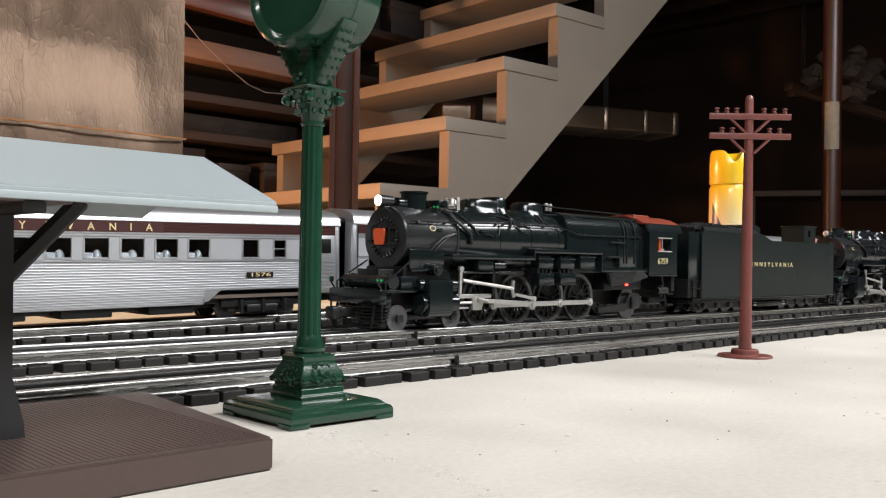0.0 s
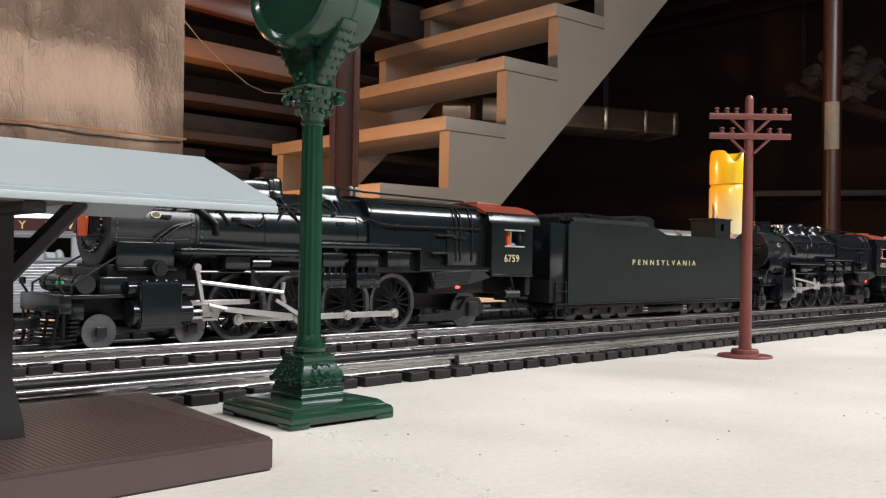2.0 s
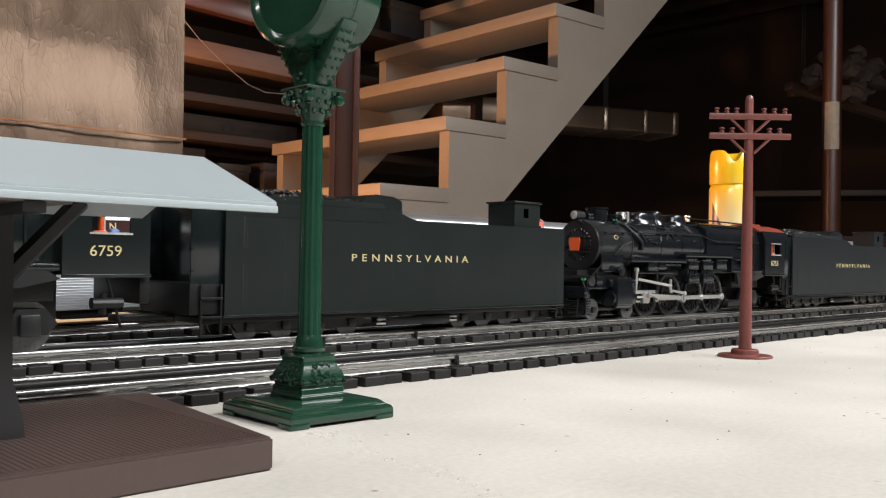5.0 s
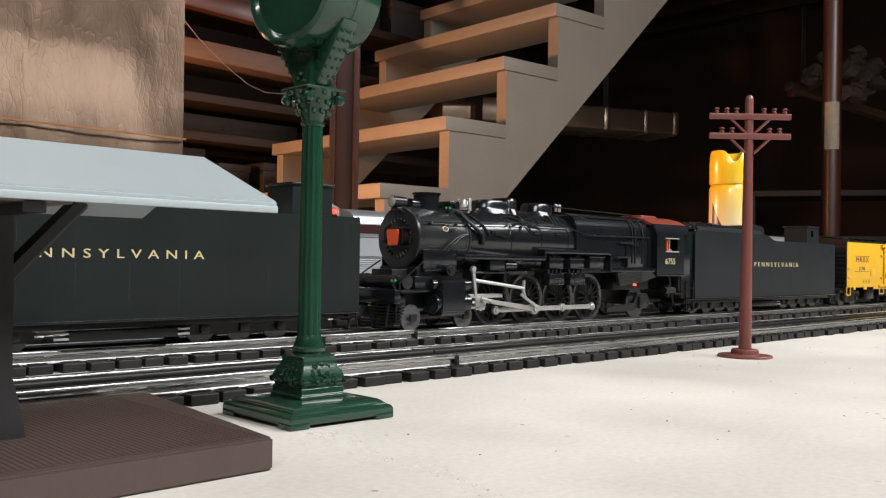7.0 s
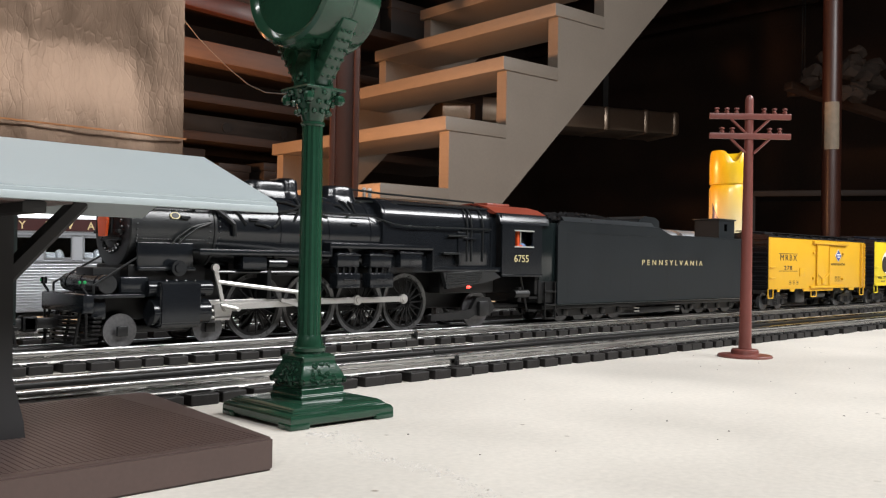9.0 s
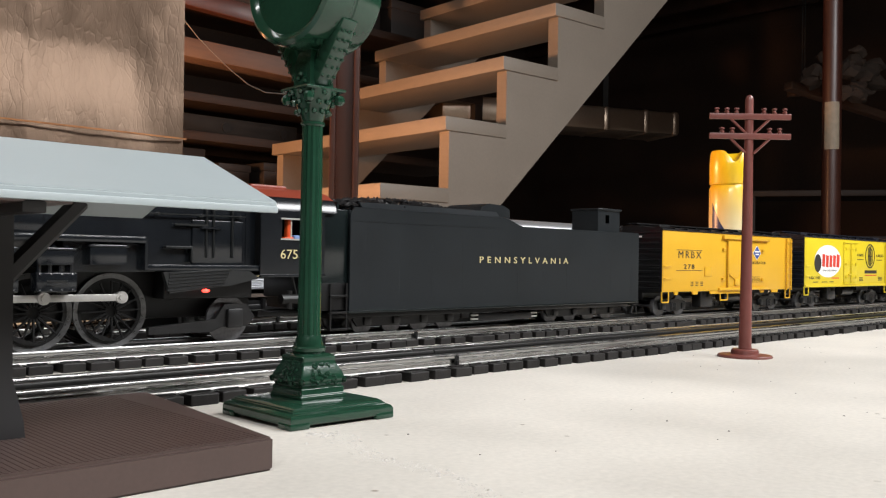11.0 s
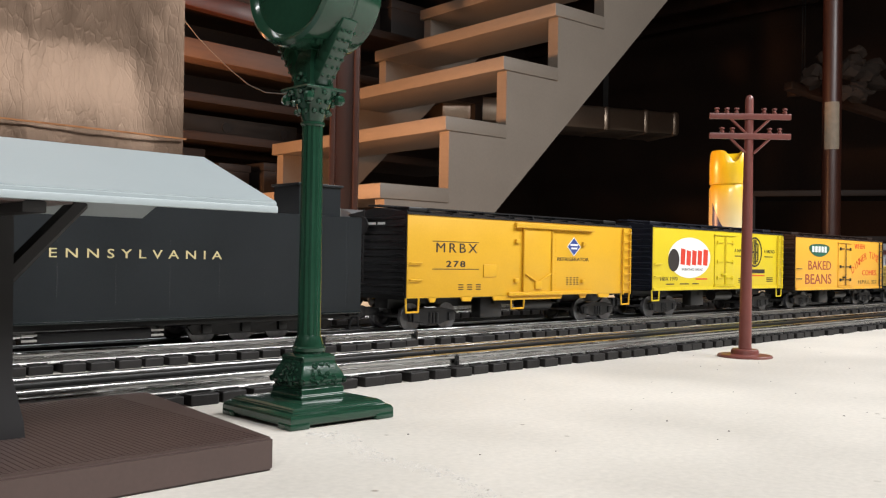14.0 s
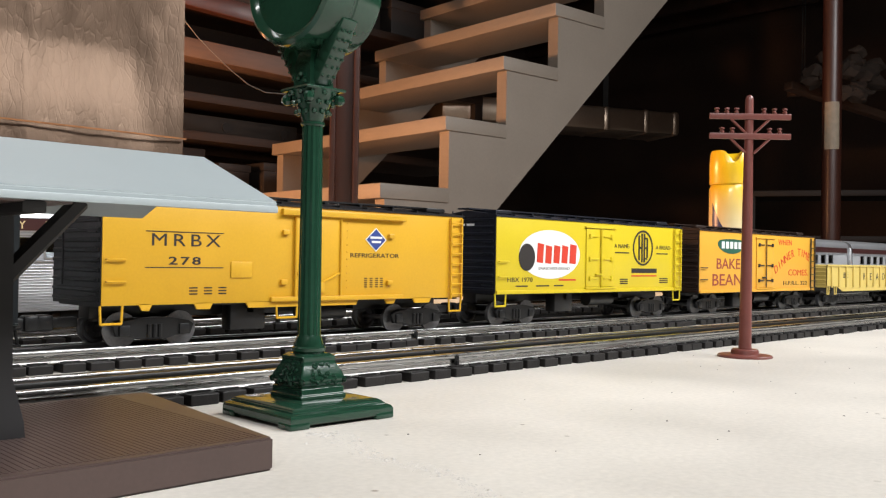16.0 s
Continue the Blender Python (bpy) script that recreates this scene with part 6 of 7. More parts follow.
    spin(w, 0.3120, 0, 0.0125, 0.0125, 0, 1)
    for k in (-1, 1):
        bm = bmesh.new()
        slab(bm, [(0.2600, 0.0060), (0.2980, 0.0060), (0.3040, 0.0085), (0.3210, 0.0085), (0.3260, 0.0140), (0.3200, 0.0215), (0.3060, 0.0215), (0.3000, 0.0130), (0.2600, 0.0100)], "y", k * 0.0225 - 0.0015, k * 0.0225 + 0.0015)
        box(bm, 0.3070, 0.3170, k * 0.0245 - 0.0020, k * 0.0245 + 0.0020, 0.0080, 0.0190, 0.0010)
        part("trailing_truck", bm, SIDEFRAME, ob)
    # cab with a window opening in each side
    for k in (-1, 1):
        yk = k * 0.0318
        bm = bmesh.new()
        ya, yb2 = yk - 0.0006, yk + 0.0006
        box(bm, 0.3240, 0.3700, ya, yb2, 0.0385, 0.0600)
        box(bm, 0.3240, 0.3385, ya, yb2, 0.0600, 0.0716)
        box(bm, 0.3590, 0.3700, ya, yb2, 0.0600, 0.0716)
        box(bm, 0.3240, 0.3700, ya, yb2, 0.0716, 0.0765)
        bmesh.ops.remove_doubles(bm, verts=bm.verts, dist=1e-6)
        part("cab_side", bm, paint, ob)
        bm = bmesh.new()
        slab(bm, [(k * 0.0324, 0.0765), (k * 0.0310, 0.0815), (k * 0.0280, 0.0850), (k * 0.0270, 0.0840), (k * 0.0296, 0.0808), (k * 0.0310, 0.0765)], "x", 0.3220, 0.3790)
        part("cab_eave", bm, paint, ob, smooth=50)
        bm = bmesh.new()
        box(bm, 0.3375, 0.3600, yk - 0.0012 * (k < 0) - 0.0002, yk + 0.0012 * (k > 0) + 0.0002, 0.0714, 0.0724)
        box(bm, 0.3375, 0.3600, yk - 0.0012 * (k < 0) - 0.0002, yk + 0.0012 * (k > 0) + 0.0002, 0.0592, 0.0602)
        box(bm, 0.3450, 0.3458, yk - 0.0002, yk + 0.0002, 0.0600, 0.0716)
        part("window_frame", bm, DECK, ob, "pale cab window sash")
        bm = bmesh.new()
        box(bm, 0.3240, 0.3710, yk - 0.0009, yk + 0.0009, 0.0370, 0.0388, 0.0004)
        part("cab_sill", bm, paint, ob)
    lettering(number, 0.0078, GOLD, ob, side(0.3460, -0.0326, 0.0505), "number", width=0.0165)
    bm = bmesh.new()
    slab(bm, [(-0.0286, 0.0848), (-0.0200, 0.0890), (-0.0090, 0.0915), (0.0, 0.0922), (0.0090, 0.0915), (0.0200, 0.0890), (0.0286, 0.0848), (0.0270, 0.0835), (0.0, 0.0900), (-0.0270, 0.0835)], "x", 0.3200, 0.3790)
    part("cab_roof", bm, ROOFRED, ob, "oxide red cab roof", smooth=50)
    bm = bmesh.new()
    box(bm, 0.3300, 0.3560, -0.0110, 0.0110, 0.0900, 0.0932, 0.0010)
    part("roof_hatch", bm, ROOFRED, ob)
    bm = bmesh.new()
    box(bm, 0.3240, 0.3250, -0.0312, 0.0312, 0.0385, 0.0835)
    box(bm, 0.3250, 0.3690, -0.0310, 0.0310, 0.0385, 0.0395)
    box(bm, 0.3262, 0.3300, -0.0180, 0.0180, 0.0400, 0.0800, 0.002)
    part("cab_bulkhead", bm, BLACK, ob)
    # plain blue block in place of the cab figure
    bm = bmesh.new()
    box(bm, 0.3500, 0.3555, -0.0290, -0.0220, 0.0395, 0.0625, 0.0018)
    part("cab_figure", bm, BLUEPLASTIC, ob, "plain blue block that stands for the figure in the cab")
    # two red strips in place of the red window frame
    bm = bmesh.new()
    box(bm, 0.3440, 0.3465, -0.0300, -0.0260, 0.0600, 0.0716, 0.0004)
    box(bm, 0.3400, 0.3465, -0.0330, -0.0300, 0.0598, 0.0610, 0.0003)
    part("red_window_bar", bm, ORANGE, ob, "red plastic strip in the cab window")
    bm = bmesh.new()
    box(bm, 0.3660, 0.3720, -0.0290, 0.0290, 0.0230, 0.0385, 0.001)
    for z in (0.0100, 0.0200):
        box(bm, 0.3560, 0.3660, -0.0315, -0.0270, z, z + 0.0015)
    rod(bm, (0.3560, -0.0300, 0.0105), (0.3480, -0.0300, 0.0370), 0.0008, seg=6)
    rod(bm, (0.3400, -0.0300, 0.0240), (0.3560, -0.0300, 0.0240), 0.0030, seg=12)
    rod(bm, (0.3460, -0.0300, 0.0180), (0.3460, -0.0300, 0.0290), 0.0020, seg=10)
    part("cab_steps", bm, BLACK, ob)
    ride(ob, x0)
    return ob


def tender(x0, label, paint, b=0.3270, xs=0.1424, xe=0.1712, letters=(0.1636, 0.1056), cabin=(0.2875, 0.3185)):
    ob = thing("tender", label, "model tender", pose(x0, Y_B, RAIL), "tenders")
    hw = 0.0318
    a, z0, z1, z2 = 0.0205, 0.0153, 0.0742, 0.0805
    # the side's top falls in an S from the bunker to the water deck
    fall = [(xe + (xs - xe) * i / 8, z1 + (z2 - z1) * (0.5 - 0.5 * math.cos(math.pi * i / 8))) for i in range(9)]
    for k in (-1, 1):
        y = k * hw
        bm = bmesh.new()
        slab(bm, [(a, z0), (b, z0), (b, z1), *fall, (a + 0.003, z2 + 0.0004), (a, z2 - 0.003)], "y", y - 0.0007, y + 0.0007)
        part("side_plate", bm, paint, ob, "dark green riveted side plate")
        bm = bmesh.new()
        pipe(bm, [(b, y - 0.0003 * k, z1), *((p, y - 0.0003 * k, q) for p, q in fall), (a + 0.003, y - 0.0003 * k, z2 + 0.0004)], 0.0009, 6)
        box(bm, a + 0.001, xs - 0.002, y - 0.0010, y + 0.0010, z1 - 0.0016, z1 - 0.0008)
        part("edge_bead", bm, paint, ob)
        bm = bmesh.new()
        box(bm, a - 0.001, b, y - 0.0012, y + 0.0012, z0 - 0.0012, z0 + 0.0002, 0.0003)
        part("side_sill", bm, LOCO, ob)
    # dotted rivet seams, and double rows at the ends of the tank
    rnd = random.Random(21)
    for i in range(11):
        x = a + 0.012 + (b - a - 0.024) * i / 10
        lo, hi = (0.0, 1.0) if i in (0, 10) else (rnd.uniform(0.02, 0.2), rnd.uniform(0.6, 0.98))
        bm = bmesh.new()
        for q in range(34):
            f = q / 33
            z = z0 + 0.003 + f * (z1 - z0 - 0.006)
            if lo <= f <= hi and not 0.0455 < z < 0.0540:
                ball(bm, (x, -hw - 0.0006, z), 0.00034, 5)
                if i in (0, 10):
                    ball(bm, (x + 0.0022, -hw - 0.0006, z), 0.00034, 5)
        part("rivet_row", bm, paint, ob)
    bm = bmesh.new()
    box(bm, a, b - 0.0005, -hw + 0.0010, hw - 0.0010, z0 + 0.0003, z1 - 0.004)
    box(bm, b - 0.0015, b, -hw + 0.0006, hw - 0.0006, z0, z1)
    box(bm, a, a + 0.0015, -hw + 0.0006, hw - 0.0006, z0, z2 - 0.001)
    part("tank", bm, paint, ob)
    bm = bmesh.new()
    box(bm, xe - 0.004, b - 0.002, -hw + 0.0012, hw - 0.0012, z1 - 0.0041, z1 - 0.0012)
    part("deck", bm, DECK, ob, "pale worn tender deck")
    # sloped coal bunker sides and front bulkhead
    bm = bmesh.new()
    for k in (-1, 1):
        slab(bm, [(k * (hw - 0.0006), z2 - 0.001), (k * (hw - 0.0060), z2 + 0.0050), (k * (hw - 0.0075), z2 + 0.0050), (k * (hw - 0.0020), z2 - 0.001)], "x", a + 0.012, xs)
    slab(bm, [(xs - 0.022, z2 - 0.006), (xs + 0.022, z2 - 0.006), (xs + 0.021, z2 + 0.0075), (xs + 0.014, z2 + 0.0105), (xs - 0.002, z2 + 0.0112), (xs - 0.010, z2 + 0.0085)], "y", -0.0205, 0.0205)
    part("bunker_coaming", bm, paint, ob)
    bm = bmesh.new()
    box(bm, 0.0005, a + 0.002, -0.0300, -0.0285, 0.0330, z2 - 0.001, 0.0004)
    box(bm, 0.0005, a + 0.002, 0.0285, 0.0300, 0.0330, z2 - 0.001, 0.0004)
    box(bm, 0.0125, 0.0140, -0.0285, 0.0285, 0.0330, z2 + 0.004, 0.0004)
    for z in (0.040, 0.052, 0.064):
        box(bm, 0.0005, 0.0022, -0.0306, -0.0282, z, z + 0.0010)
    part("front_bulkhead", bm, LOCO, ob)
    bm = bmesh.new()
    box(bm, 0.000, a + 0.002, -0.0300, 0.0300, 0.0160, 0.0340, 0.0008)
    for z in (0.0035, 0.0140, 0.0245):
        box(bm, 0.0060, 0.0200, -0.0322, -0.0285, z, z + 0.0014, 0.0003)
    for x in (0.0065, 0.0190):
        box(bm, x - 0.0006, x + 0.0006, -0.0318, -0.0308, 0.0035, 0.0330)
    part("front_steps", bm, BLACK, ob)
    # coal heap
    rnd = random.Random(11)
    bm = bmesh.new()
    for i in range(900):
        x = rnd.uniform(a - 0.002, xs)
        y = rnd.uniform(-0.0255, 0.0255)
        h = 0.0090 * max(0.0, 1 - ((x - 0.080) / 0.085) ** 2) * (1 - (y / 0.030) ** 2) + 0.001
        q = rnd.uniform(0.0009, 0.0023)
        lump(bm, (x, y, z2 - 0.0005 + h), q, (1.25, 1.1, 0.9), rnd)
    coal = part("coal_load", bm, COAL, ob, "glossy black coal load", smooth=0)
    coal["kind"] = "stuff"
    bm = bmesh.new()
    box(bm, a, xs + 0.008, -0.027, 0.027, z2 - 0.006, z2 - 0.001)
    part("coal_bed", bm, COAL, ob)
    # doghouse
    bm = bmesh.new()
    (x0d, x1d), y0d, y1d, zt = cabin, -0.0140, 0.0140, 0.0945
    t = 0.0008
    box(bm, x0d, x0d + t, y0d, y1d, z1 - 0.002, zt)
    box(bm, x1d - t, x1d, y0d, y1d, z1 - 0.002, zt)
    box(bm, x0d + t, x1d - t, y1d - t, y1d, z1 - 0.002, zt)
    for q in ((x0d + t, x0d + 0.011, z1 - 0.002, zt), (x0d + 0.017, x1d - t, z1 - 0.002, zt), (x0d + 0.011, x0d + 0.017, z1 - 0.002, z1 + 0.009), (x0d + 0.011, x0d + 0.017, zt - 0.004, zt)):
        box(bm, q[0], q[1], y0d, y0d + t, q[2], q[3])
    dog = part("doghouse", bm, paint, ob, "small cabin on the tender deck")
    bm = bmesh.new()
    box(bm, x0d - 0.0015, x1d + 0.0015, y0d - 0.0015, y1d + 0.0015, zt, zt + 0.0016, 0.0005)
    part("cabin_roof", bm, paint, dog)
    # rear grab irons, rear light
    for k in (-1, 1):
        bm = bmesh.new()
        pipe(bm, [(b - 0.002, k * 0.012, z1 - 0.001), (b - 0.002, k * 0.012, z1 + 0.007), (b - 0.007, k * 0.012, z1 + 0.009), (b - 0.010, k * 0.012, z1 - 0.001)], 0.0008, 6)
        part("rear_grab", bm, ROD, ob)
    bm = bmesh.new()
    box(bm, b - 0.006, b - 0.001, -0.0100, 0.0100, z1 - 0.001, z1 + 0.0040, 0.001)
    lampb = part("rear_lamp", bm, BLACK, ob)
    bm = bmesh.new()
    for k in (-0.0045, 0.0045):
        ball(bm, (b - 0.0004, k - 0.002, z1 + 0.0045), 0.0023, 10)
        ball(bm, (b - 0.0045, k - 0.006, z1 + 0.0052), 0.0017, 10)
    part("lens", bm, REDGLOW, lampb, "glowing red rear lenses")
    # underframe, twin four-axle trucks
    bm = bmesh.new()
    box(bm, 0.012, b + 0.002, -0.0240, 0.0240, 0.0105, z0 - 0.0012, 0.0006)
    box(bm, 0.145, 0.205, -0.0270, -0.0220, 0.0045, 0.0100, 0.0008)
    part("underframe", bm, BLACK, ob)
    bm = bmesh.new()
    rod(bm, (0.138, -0.0262, 0.0060), (0.212, -0.0262, 0.0060), 0.0007, seg=6)
    rod(bm, (0.138, -0.0262, 0.0088), (0.212, -0.0262, 0.0088), 0.0007, seg=6)
    part("water_pipe", bm, DECK, ob)
    for c in (0.082, b - 0.065):
        bm = bmesh.new()
        slab(bm, [(c - 0.050, 0.0095), (c - 0.046, 0.0045), (c + 0.046, 0.0045), (c + 0.050, 0.0095), (c + 0.040, 0.0122), (c - 0.040, 0.0122)], "y", -0.0215, -0.0195)
        slab(bm, [(c - 0.050, 0.0095), (c - 0.046, 0.0045), (c + 0.046, 0.0045), (c + 0.050, 0.0095), (c + 0.040, 0.0122), (c - 0.040, 0.0122)], "y", 0.0195, 0.0215)
        for i in range(4):
            x = c + (i - 1.5) * 0.0255
            for k in (-1, 1):
                box(bm, x - 0.003, x + 0.003, k * 0.0215 - 0.002, k * 0.0215 + 0.002, 0.0052, 0.0112, 0.0008)
        part("tender_truck", bm, SIDEFRAME, ob)
        for i in range(4):
            x = c + (i - 1.5) * 0.0255
            w = share("wheelset", WHEEL36, ob, pose(x, 0, 0.0082))
            spin(w, x, 0, 0.0082, 0.0082)
    bm = bmesh.new()
    for z in (0.0040, 0.0120):
        box(bm, b - 0.008, b + 0.002, -0.0315, -0.0270, z, z + 0.0012)
    rod(bm, (b - 0.007, -0.030, 0.004), (b - 0.003, -0.030, z0), 0.0008, seg=6)
    rod(bm, (b + 0.001, -0.030, 0.004), (b - 0.001, -0.030, z0), 0.0008, seg=6)
    part("rear_step", bm, BLACK, ob)
    coupler(ob, b, 1)
    bm = bmesh.new()
    box(bm, -0.030, 0.004, -0.006, 0.006, 0.0120, 0.0160, 0.001)
    part("drawbar", bm, BLACK, ob)
    lettering("PENNSYLVANIA", 0.0066, GOLD, ob, side(letters[0], -hw - 0.0008, 0.0492), width=letters[1], bold=0.00002, space=1.75)
    ride(ob, x0)


# ---- passenger cars on the far track ----
def coach(x0, y, tilt, length, label, near=True, number="1576"):
    """A streamlined coach; its right end is detailed where a frame shows it."""
    ob = thing("passenger_coach", label, "passenger car", pose(x0, y, RAIL + (-0.0040 if near else lift(9)), 0, -tilt, 0), "coaches on the far track")
    hw = 0.0315
    zs = dict(bottom=0.0125, belt=0.0440, wb=0.0468, wt=0.0602, bb=0.0640, bt=0.0720, eave=0.0745)
    # window stretches along the side
    if near:
        wins = [(0.0, 0.0)] * 0
        for i in range(-7, 5):
            wins.append((0.3225 - 0.0251 * (4 - i), 0.3396 - 0.0251 * (4 - i)))
        wins += [(0.3672, 0.3811), (0.3947, 0.4059)]
        wins = [(p - x0, q - x0) for p, q in wins if p - x0 > 0.02]
        skirt_end = 0.3476 - x0
    else:
        wins = [(0.03 + 0.028 * i, 0.047 + 0.028 * i) for i in range(int((length - 0.06) / 0.028))]
        skirt_end = length - 0.10
    for k in (-1, 1):
        y1 = k * hw
        # fluted lower side
        bm = bmesh.new()
        n = 12
        step = (zs["belt"] - 0.0225) / n
        prof = []
        for i in range(n):
            z = 0.0225 + i * step
            prof += [(y1 - k * 0.0006, z), (y1, z + step * 0.25), (y1, z + step * 0.75), (y1 - k * 0.0006, z + step)]
        prof += [(y1 - k * 0.0018, zs["belt"]), (y1 - k * 0.0018, 0.0225)]
        slab(bm, prof, "x", 0, length - 0.006)
        part("fluted_side", bm, SILVER, ob, "fluted silver lower side", smooth=0)
        bm = bmesh.new()
        n = 6
        step = (0.0225 - zs["bottom"]) / n
        prof = []
        for i in range(n):
            z = zs["bottom"] + i * step
            q = k * 0.0016 * (1 - i / n) ** 1.6
            prof += [(y1 - q - k * 0.0005, z), (y1 - q, z + step * 0.25), (y1 - q, z + step * 0.75), (y1 - q - k * 0.0005, z + step)]
        prof += [(y1 - k * 0.0026, 0.0225), (y1 - k * 0.0036, zs["bottom"])]
        slab(bm, prof, "x", 0.105 if not near else 0.0, skirt_end - 0.012)
        slab(bm, [(skirt_end - 0.0121, 0.0226), (skirt_end - 0.0121, 0.0140), (skirt_end - 0.0085, 0.0150), (skirt_end, 0.0218), (skirt_end + 0.002, 0.0226)], "y", min(y1 - k * 0.002, y1 - k * 0.0004), max(y1 - k * 0.002, y1 - k * 0.0004))
        part("skirt", bm, SILVER, ob, "fluted skirt panel", smooth=0)
        # window band with openings
        bm = bmesh.new()
        ya, yb = min(y1 - k * 0.0016, y1 - k * 0.0002), max(y1 - k * 0.0016, y1 - k * 0.0002)
        box(bm, 0, length - 0.006, ya, yb, zs["belt"] + 0.0012, zs["wb"])
        box(bm, 0, length - 0.006, ya, yb, zs["wt"], zs["bb"])
        last = 0.0
        for p, q in wins + [(length - 0.006, 0)]:
            box(bm, last, p, ya, yb, zs["wb"], zs["wt"])
            last = q
        part("window_band", bm, GREYBAND, ob, "plain grey window band")
        bm = bmesh.new()
        for z in (zs["belt"], zs["wt"] + 0.0012, zs["bb"] - 0.0006):
            box(bm, 0, length - 0.006, min(y1 - k * 0.001, y1 + k * 0.0004), max(y1 - k * 0.001, y1 + k * 0.0004), z, z + 0.0009)
        part("moulding", bm, SILVER, ob)
        if k < 0:
            for p, q in wins:
                bm = bmesh.new()
                box(bm, p - 0.0006, p + 0.0004, y1 - 0.0003, y1 + 0.0010, zs["wb"] - 0.0006, zs["wt"] + 0.0006)
                box(bm, q - 0.0004, q + 0.0006, y1 - 0.0003, y1 + 0.0010, zs["wb"] - 0.0006, zs["wt"] + 0.0006)
                box(bm, p, q, y1 - 0.0003, y1 + 0.0010, zs["wb"] - 0.0006, zs["wb"] + 0.0003)
                box(bm, p, q, y1 - 0.0003, y1 + 0.0010, zs["wt"] - 0.0003, zs["wt"] + 0.0006)
                if near and abs(q - p - 0.0112) < 0.0004:
                    box(bm, p, q, y1 - 0.0002, y1 + 0.0008, 0.0530, 0.0537)
                fr = part("window_frame", bm, SILVER, ob)
                bm = bmesh.new()
                box(bm, p, q, y1 + 0.0009, y1 + 0.0012, zs["wb"], zs["wt"])
                pane = part("pane", bm, GLASS, fr)
                pane.visible_shadow = False
        # letter board
        bm = bmesh.new()
        n = 7
        step = (zs["bt"] - zs["bb"]) / n
        prof = []
        for i in range(n):
            z = zs["bb"] + i * step
            prof += [(y1 - k * 0.0004, z), (y1, z + step * 0.2), (y1, z + step * 0.8), (y1 - k * 0.0004, z + step)]
        prof += [(y1 - k * 0.0016, zs["bt"]), (y1 - k * 0.0016, zs["bb"])]
        slab(bm, prof, "x", 0, length - 0.006)
        part("letter_board", bm, MAROON, ob, "maroon ribbed letter board", smooth=0)
    # roof
    bm = bmesh.new()
    sec = [(-hw - 0.0004, zs["bt"]), (-hw - 0.0002, zs["bt"] + 0.0015)]
    for i in range(13):
        a = math.pi * (i / 12)
        sec.append((-hw * math.cos(a) * (1 if i not in (0, 12) else 0.995), zs["eave"] + 0.0112 * math.sin(a) ** 0.8))
    sec += [(hw + 0.0002, zs["bt"] + 0.0015), (hw + 0.0004, zs["bt"])]
    slab(bm, sec, "x", 0.0, length - 0.006)
    part("roof", bm, SILVER, ob, "curved silver roof", smooth=50)
    # rounded ends with doors
    for s, x in ((-1, 0.0), (1, length - 0.006)):
        bm = bmesh.new()
        box(bm, min(x, x + s * 0.006), max(x, x + s * 0.006), -hw + 0.0008, hw - 0.0008, 0.0165, zs["eave"], 0.0025)
        slab(bm, [(p * 0.985, q) for p, q in sec], "x", min(x, x + s * 0.0055), max(x, x + s * 0.0055))
        part("vestibule_end", bm, SILVER, ob, smooth=50)
    if near:
        bm = bmesh.new()
        xd = length - 0.0360 + 0.012
        box(bm, xd, xd + 0.0170, -hw - 0.0006, -hw, 0.0180, 0.0640, 0.0004)
        door = part("door", bm, SILVER, ob, "silver vestibule door")
        bm = bmesh.new()
        box(bm, xd + 0.004, xd + 0.0130, -hw - 0.0010, -hw - 0.0005, 0.0500, 0.0615, 0.0004)
        part("pane", bm, BLACK, door, "dark door window")
        bm = bmesh.new()
        for i in range(8):
            box(bm, xd + 0.001, xd + 0.016, -hw - 0.0010, -hw - 0.0005, 0.0215 + i * 0.003, 0.0228 + i * 0.003)
        part("door_fluting", bm, SILVER, door)
        for dx in (-0.0016, 0.0186):
            bm = bmesh.new()
            pipe(bm, [(xd + dx, -hw - 0.0016, 0.0240), (xd + dx, -hw - 0.0016, 0.0460)], 0.0005, 6)
            part("grab_iron", bm, SILVER, door)
        # lettering board and number
        bm = bmesh.new()
        box(bm, 0.02, 0.3030 - x0, -hw - 0.0006, -hw + 0.0002, 0.0642, 0.0712)
        plate = part("name_board", bm, MAROON, ob, "smooth maroon name board")
        xs = {"Y": 0.2078, "L": 0.2235, "V": 0.2378, "A": 0.2515, "N": 0.2663, "I": 0.2791, "A2": 0.2923, "S": 0.193, "N2": 0.178}
        for ch, x in xs.items():
            lettering(ch[0], 0.0070, CREAM, ob, side(x - x0, -hw - 0.0007, 0.0676), bold=0.00006)
        bm = bmesh.new()
        box(bm, 0.3704 - x0, 0.3939 - x0, -hw - 0.0008, -hw, 0.0315, 0.0357, 0.0003)
        part("number_board", bm, BLACK, ob)
        lettering(number, 0.0042, CREAM, ob, side(0.3822 - x0, -hw - 0.0009, 0.0336), "number", width=0.0170)
        # seats seen through the windows
        for p, q in wins[:-2]:
            bm = bmesh.new()
            box(bm, p + 0.002, p + 0.010, -0.024, -0.010, 0.0400, 0.0505, 0.0015)
            ball(bm, (p + 0.0125, -0.022, 0.0470), 0.0042, 10, (0.8, 1, 1.3))
            part("seat", bm, SEATGREY, ob, "pale grey moulded seat")
    # dark sheet down the middle stands in for shade behind the windows, plus floor
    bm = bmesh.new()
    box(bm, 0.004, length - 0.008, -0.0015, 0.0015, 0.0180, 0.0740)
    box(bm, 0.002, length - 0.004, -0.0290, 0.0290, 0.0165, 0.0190)
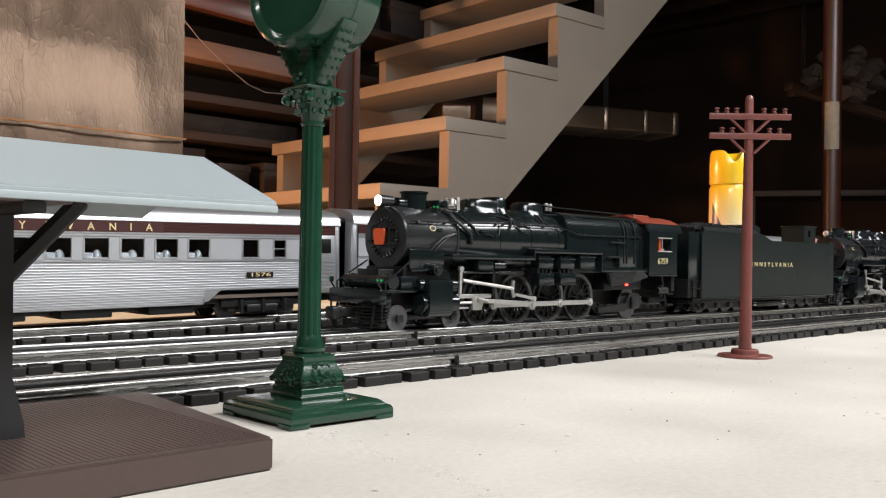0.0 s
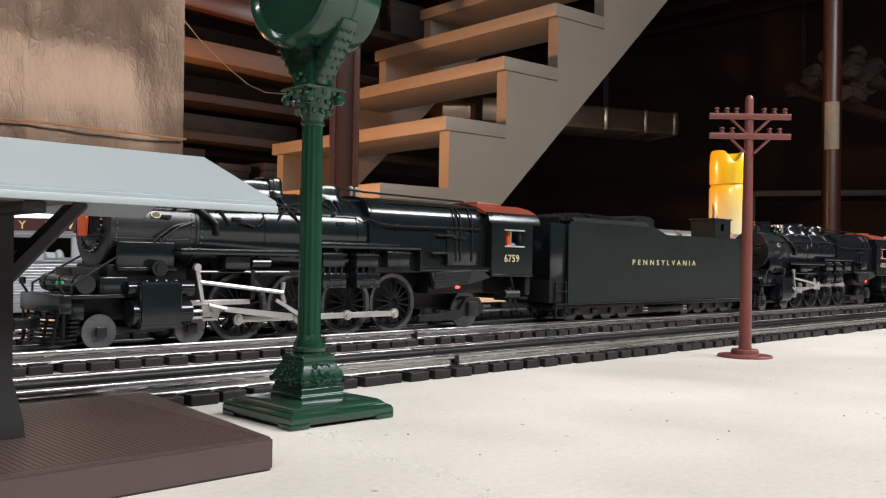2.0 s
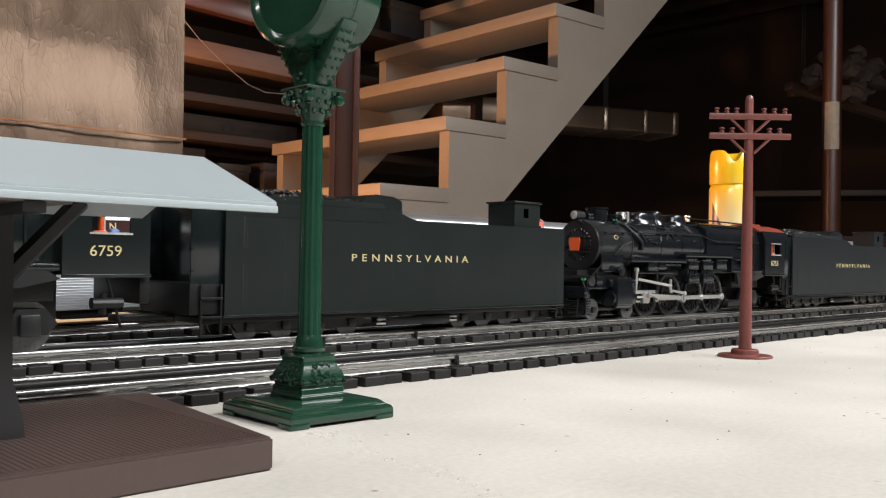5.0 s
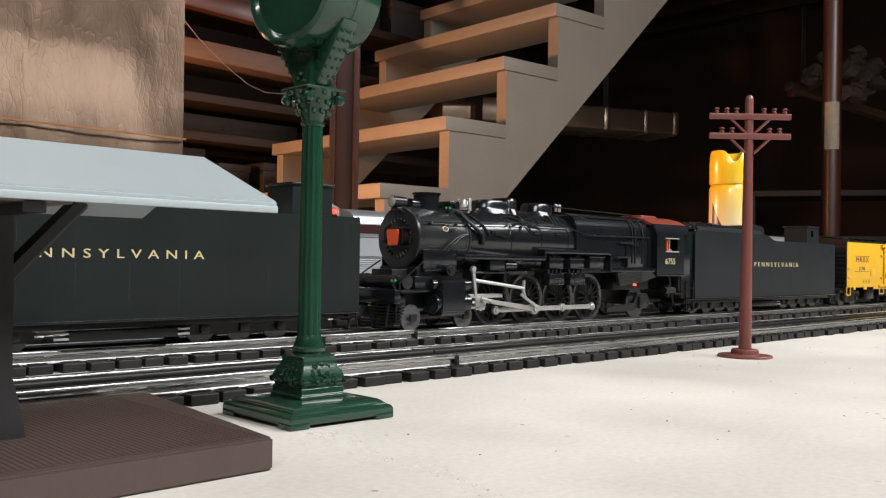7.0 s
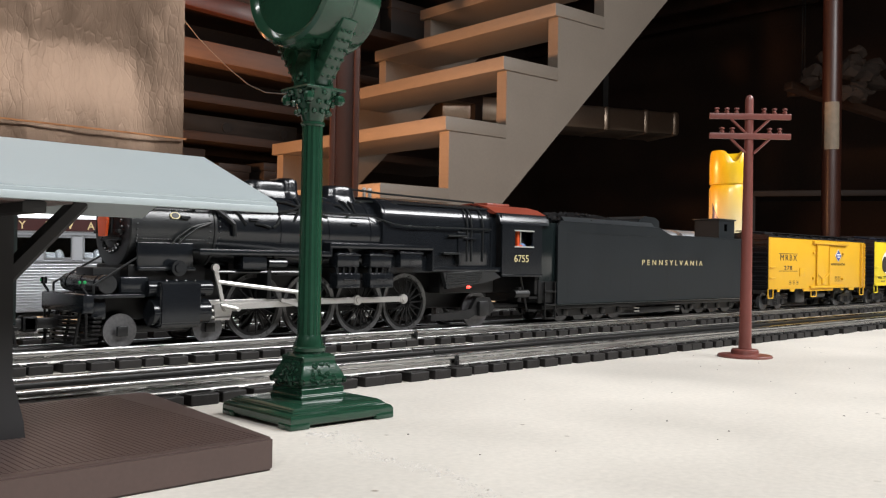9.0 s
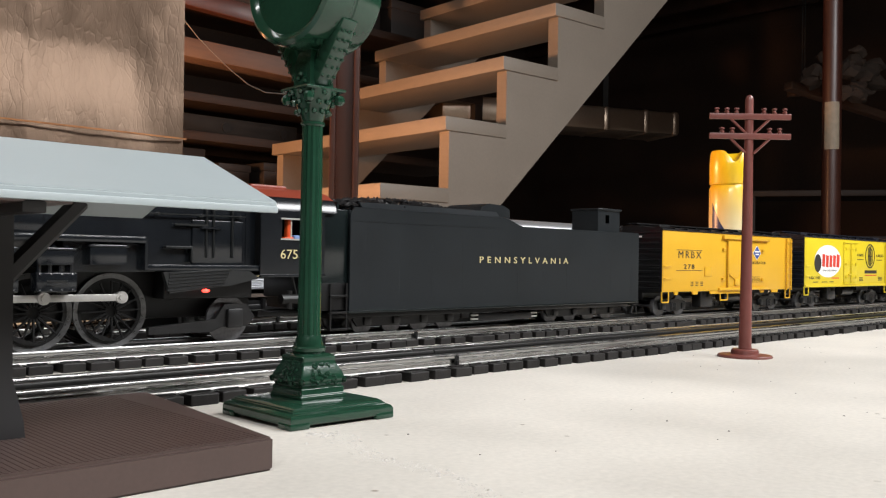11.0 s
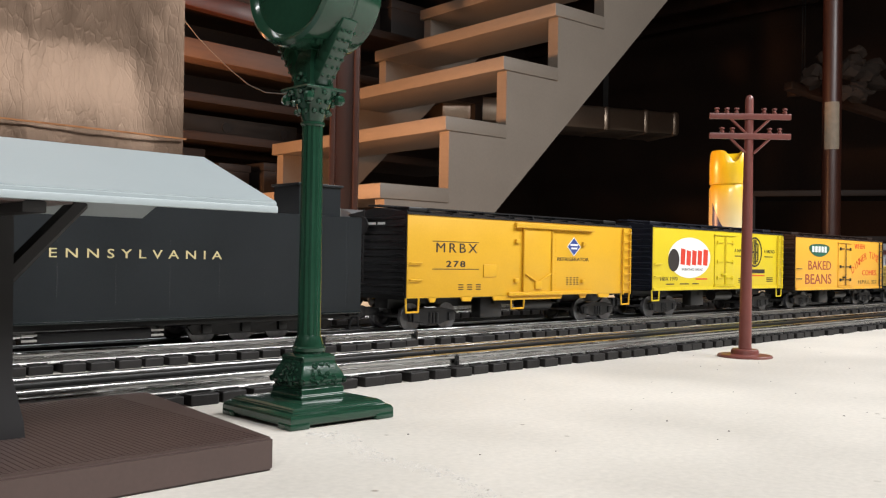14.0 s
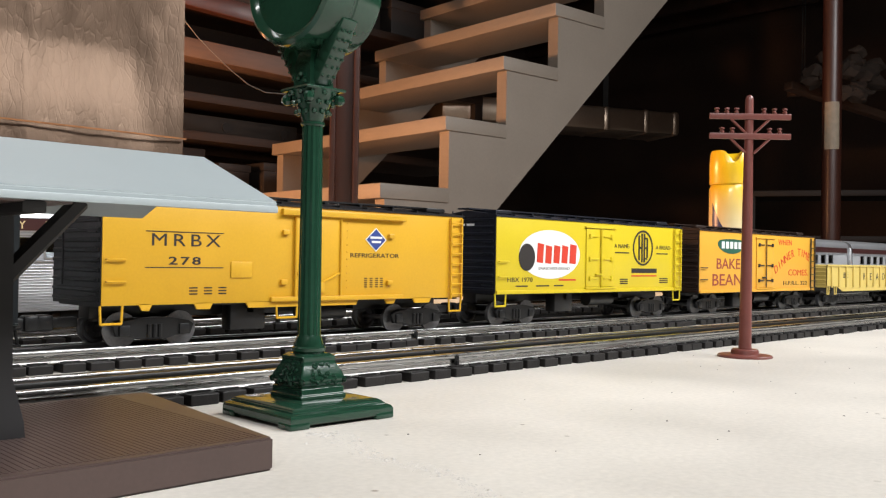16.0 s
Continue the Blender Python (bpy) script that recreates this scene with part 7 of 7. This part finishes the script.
    part("interior_backdrop", bm, mat("shaded_interior", (0.10, 0.075, 0.06), 0.7, vary=0.2, bump=0.0) if near else BLACK, ob, "dark sheet and floor standing in for the shaded coach interior")
    # under-floor boxes, trucks
    bm = bmesh.new()
    box(bm, 0.03, length - 0.03, -0.012, 0.012, 0.0085, 0.0170, 0.001)
    for x in (0.35, 0.48, 0.62):
        box(bm, length * x, length * x + 0.035, -0.027, 0.020, 0.0065, 0.0165, 0.001)
    part("underframe", bm, BLACK, ob)
    for c in (0.060, length - 0.072):
        truck(ob, c, 0.0520, WHEEL33, 0.0086, moving=False, y=0.0215)
        bm = bmesh.new()
        box(bm, c - 0.036, c + 0.036, -0.0262, -0.0232, 0.0095, 0.0165, 0.0010)
        box(bm, c - 0.014, c + 0.014, -0.0272, -0.0232, 0.0055, 0.0110, 0.0010)
        for kx in (-0.012, 0.0, 0.012):
            rod(bm, (c + 1.6 * kx, -0.0275, 0.0050), (c + 1.6 * kx, -0.0275, 0.0150), 0.0018, seg=8)
        box(bm, c - 0.044, c + 0.044, -0.0200, 0.0200, 0.0120, 0.0220, 0.001)
        part("truck_equaliser", bm, SIDEFRAME, ob)
    coupler(ob, length, 1)
    # bellows
    for i in range(5):
        bm = bmesh.new()
        x = length + 0.0008 + i * 0.0027
        box(bm, x, x + 0.0017, -0.0200, 0.0200, 0.0180, 0.0800, 0.0040)
        part("bellows_fold", bm, RUBBER, ob, "black rubber bellows fold")
    return ob


def motions():
    for ob, rows in MOVES:
        walk(ob, rows)


shell()
floor()
stairs()
columns()
foil_things()
shelves()
timbers()
board()
station()
clock()
pole()
can()
locomotive(0.3735, "6759", -28.0, True, LOCO)
tender(0.7680, "dark green tender heaped with coal behind the first locomotive", TENDER)
locomotive(1.1160, "6755", -146.0, False, LOCOBLUE)
tender(1.4855, "long blue-black tender heaped with coal behind the second locomotive", TENDERBLUE, b=0.3435, xs=0.1640, xe=0.1915, letters=(0.1911, 0.1035), cabin=(0.3080, 0.3405))
freight()
coach(0.0250, Y_C, 0.93, 0.4350, "fluted silver streamlined coach with maroon letter board standing still")
coach(0.4780, Y_C, 0.0, 0.50, "fluted silver streamlined coach standing still on the far track", near=False)
coach(0.9960, Y_C, 0.0, 0.50, "fluted silver streamlined coach standing still on the far track", near=False)
coach(1.5140, Y_C, 0.0, 0.50, "fluted silver streamlined coach standing still on the far track", near=False)
track(Y_A, "three-rail model track with black plastic ties on bare concrete", joints=(0.336,))
track(Y_B, "three-rail model track with black plastic ties under the moving train", joints=(0.347, 0.4265))
track(Y_C, "three-rail model track with black plastic ties under the standing coaches", lifted=True, joints=(0.407,))
motions()
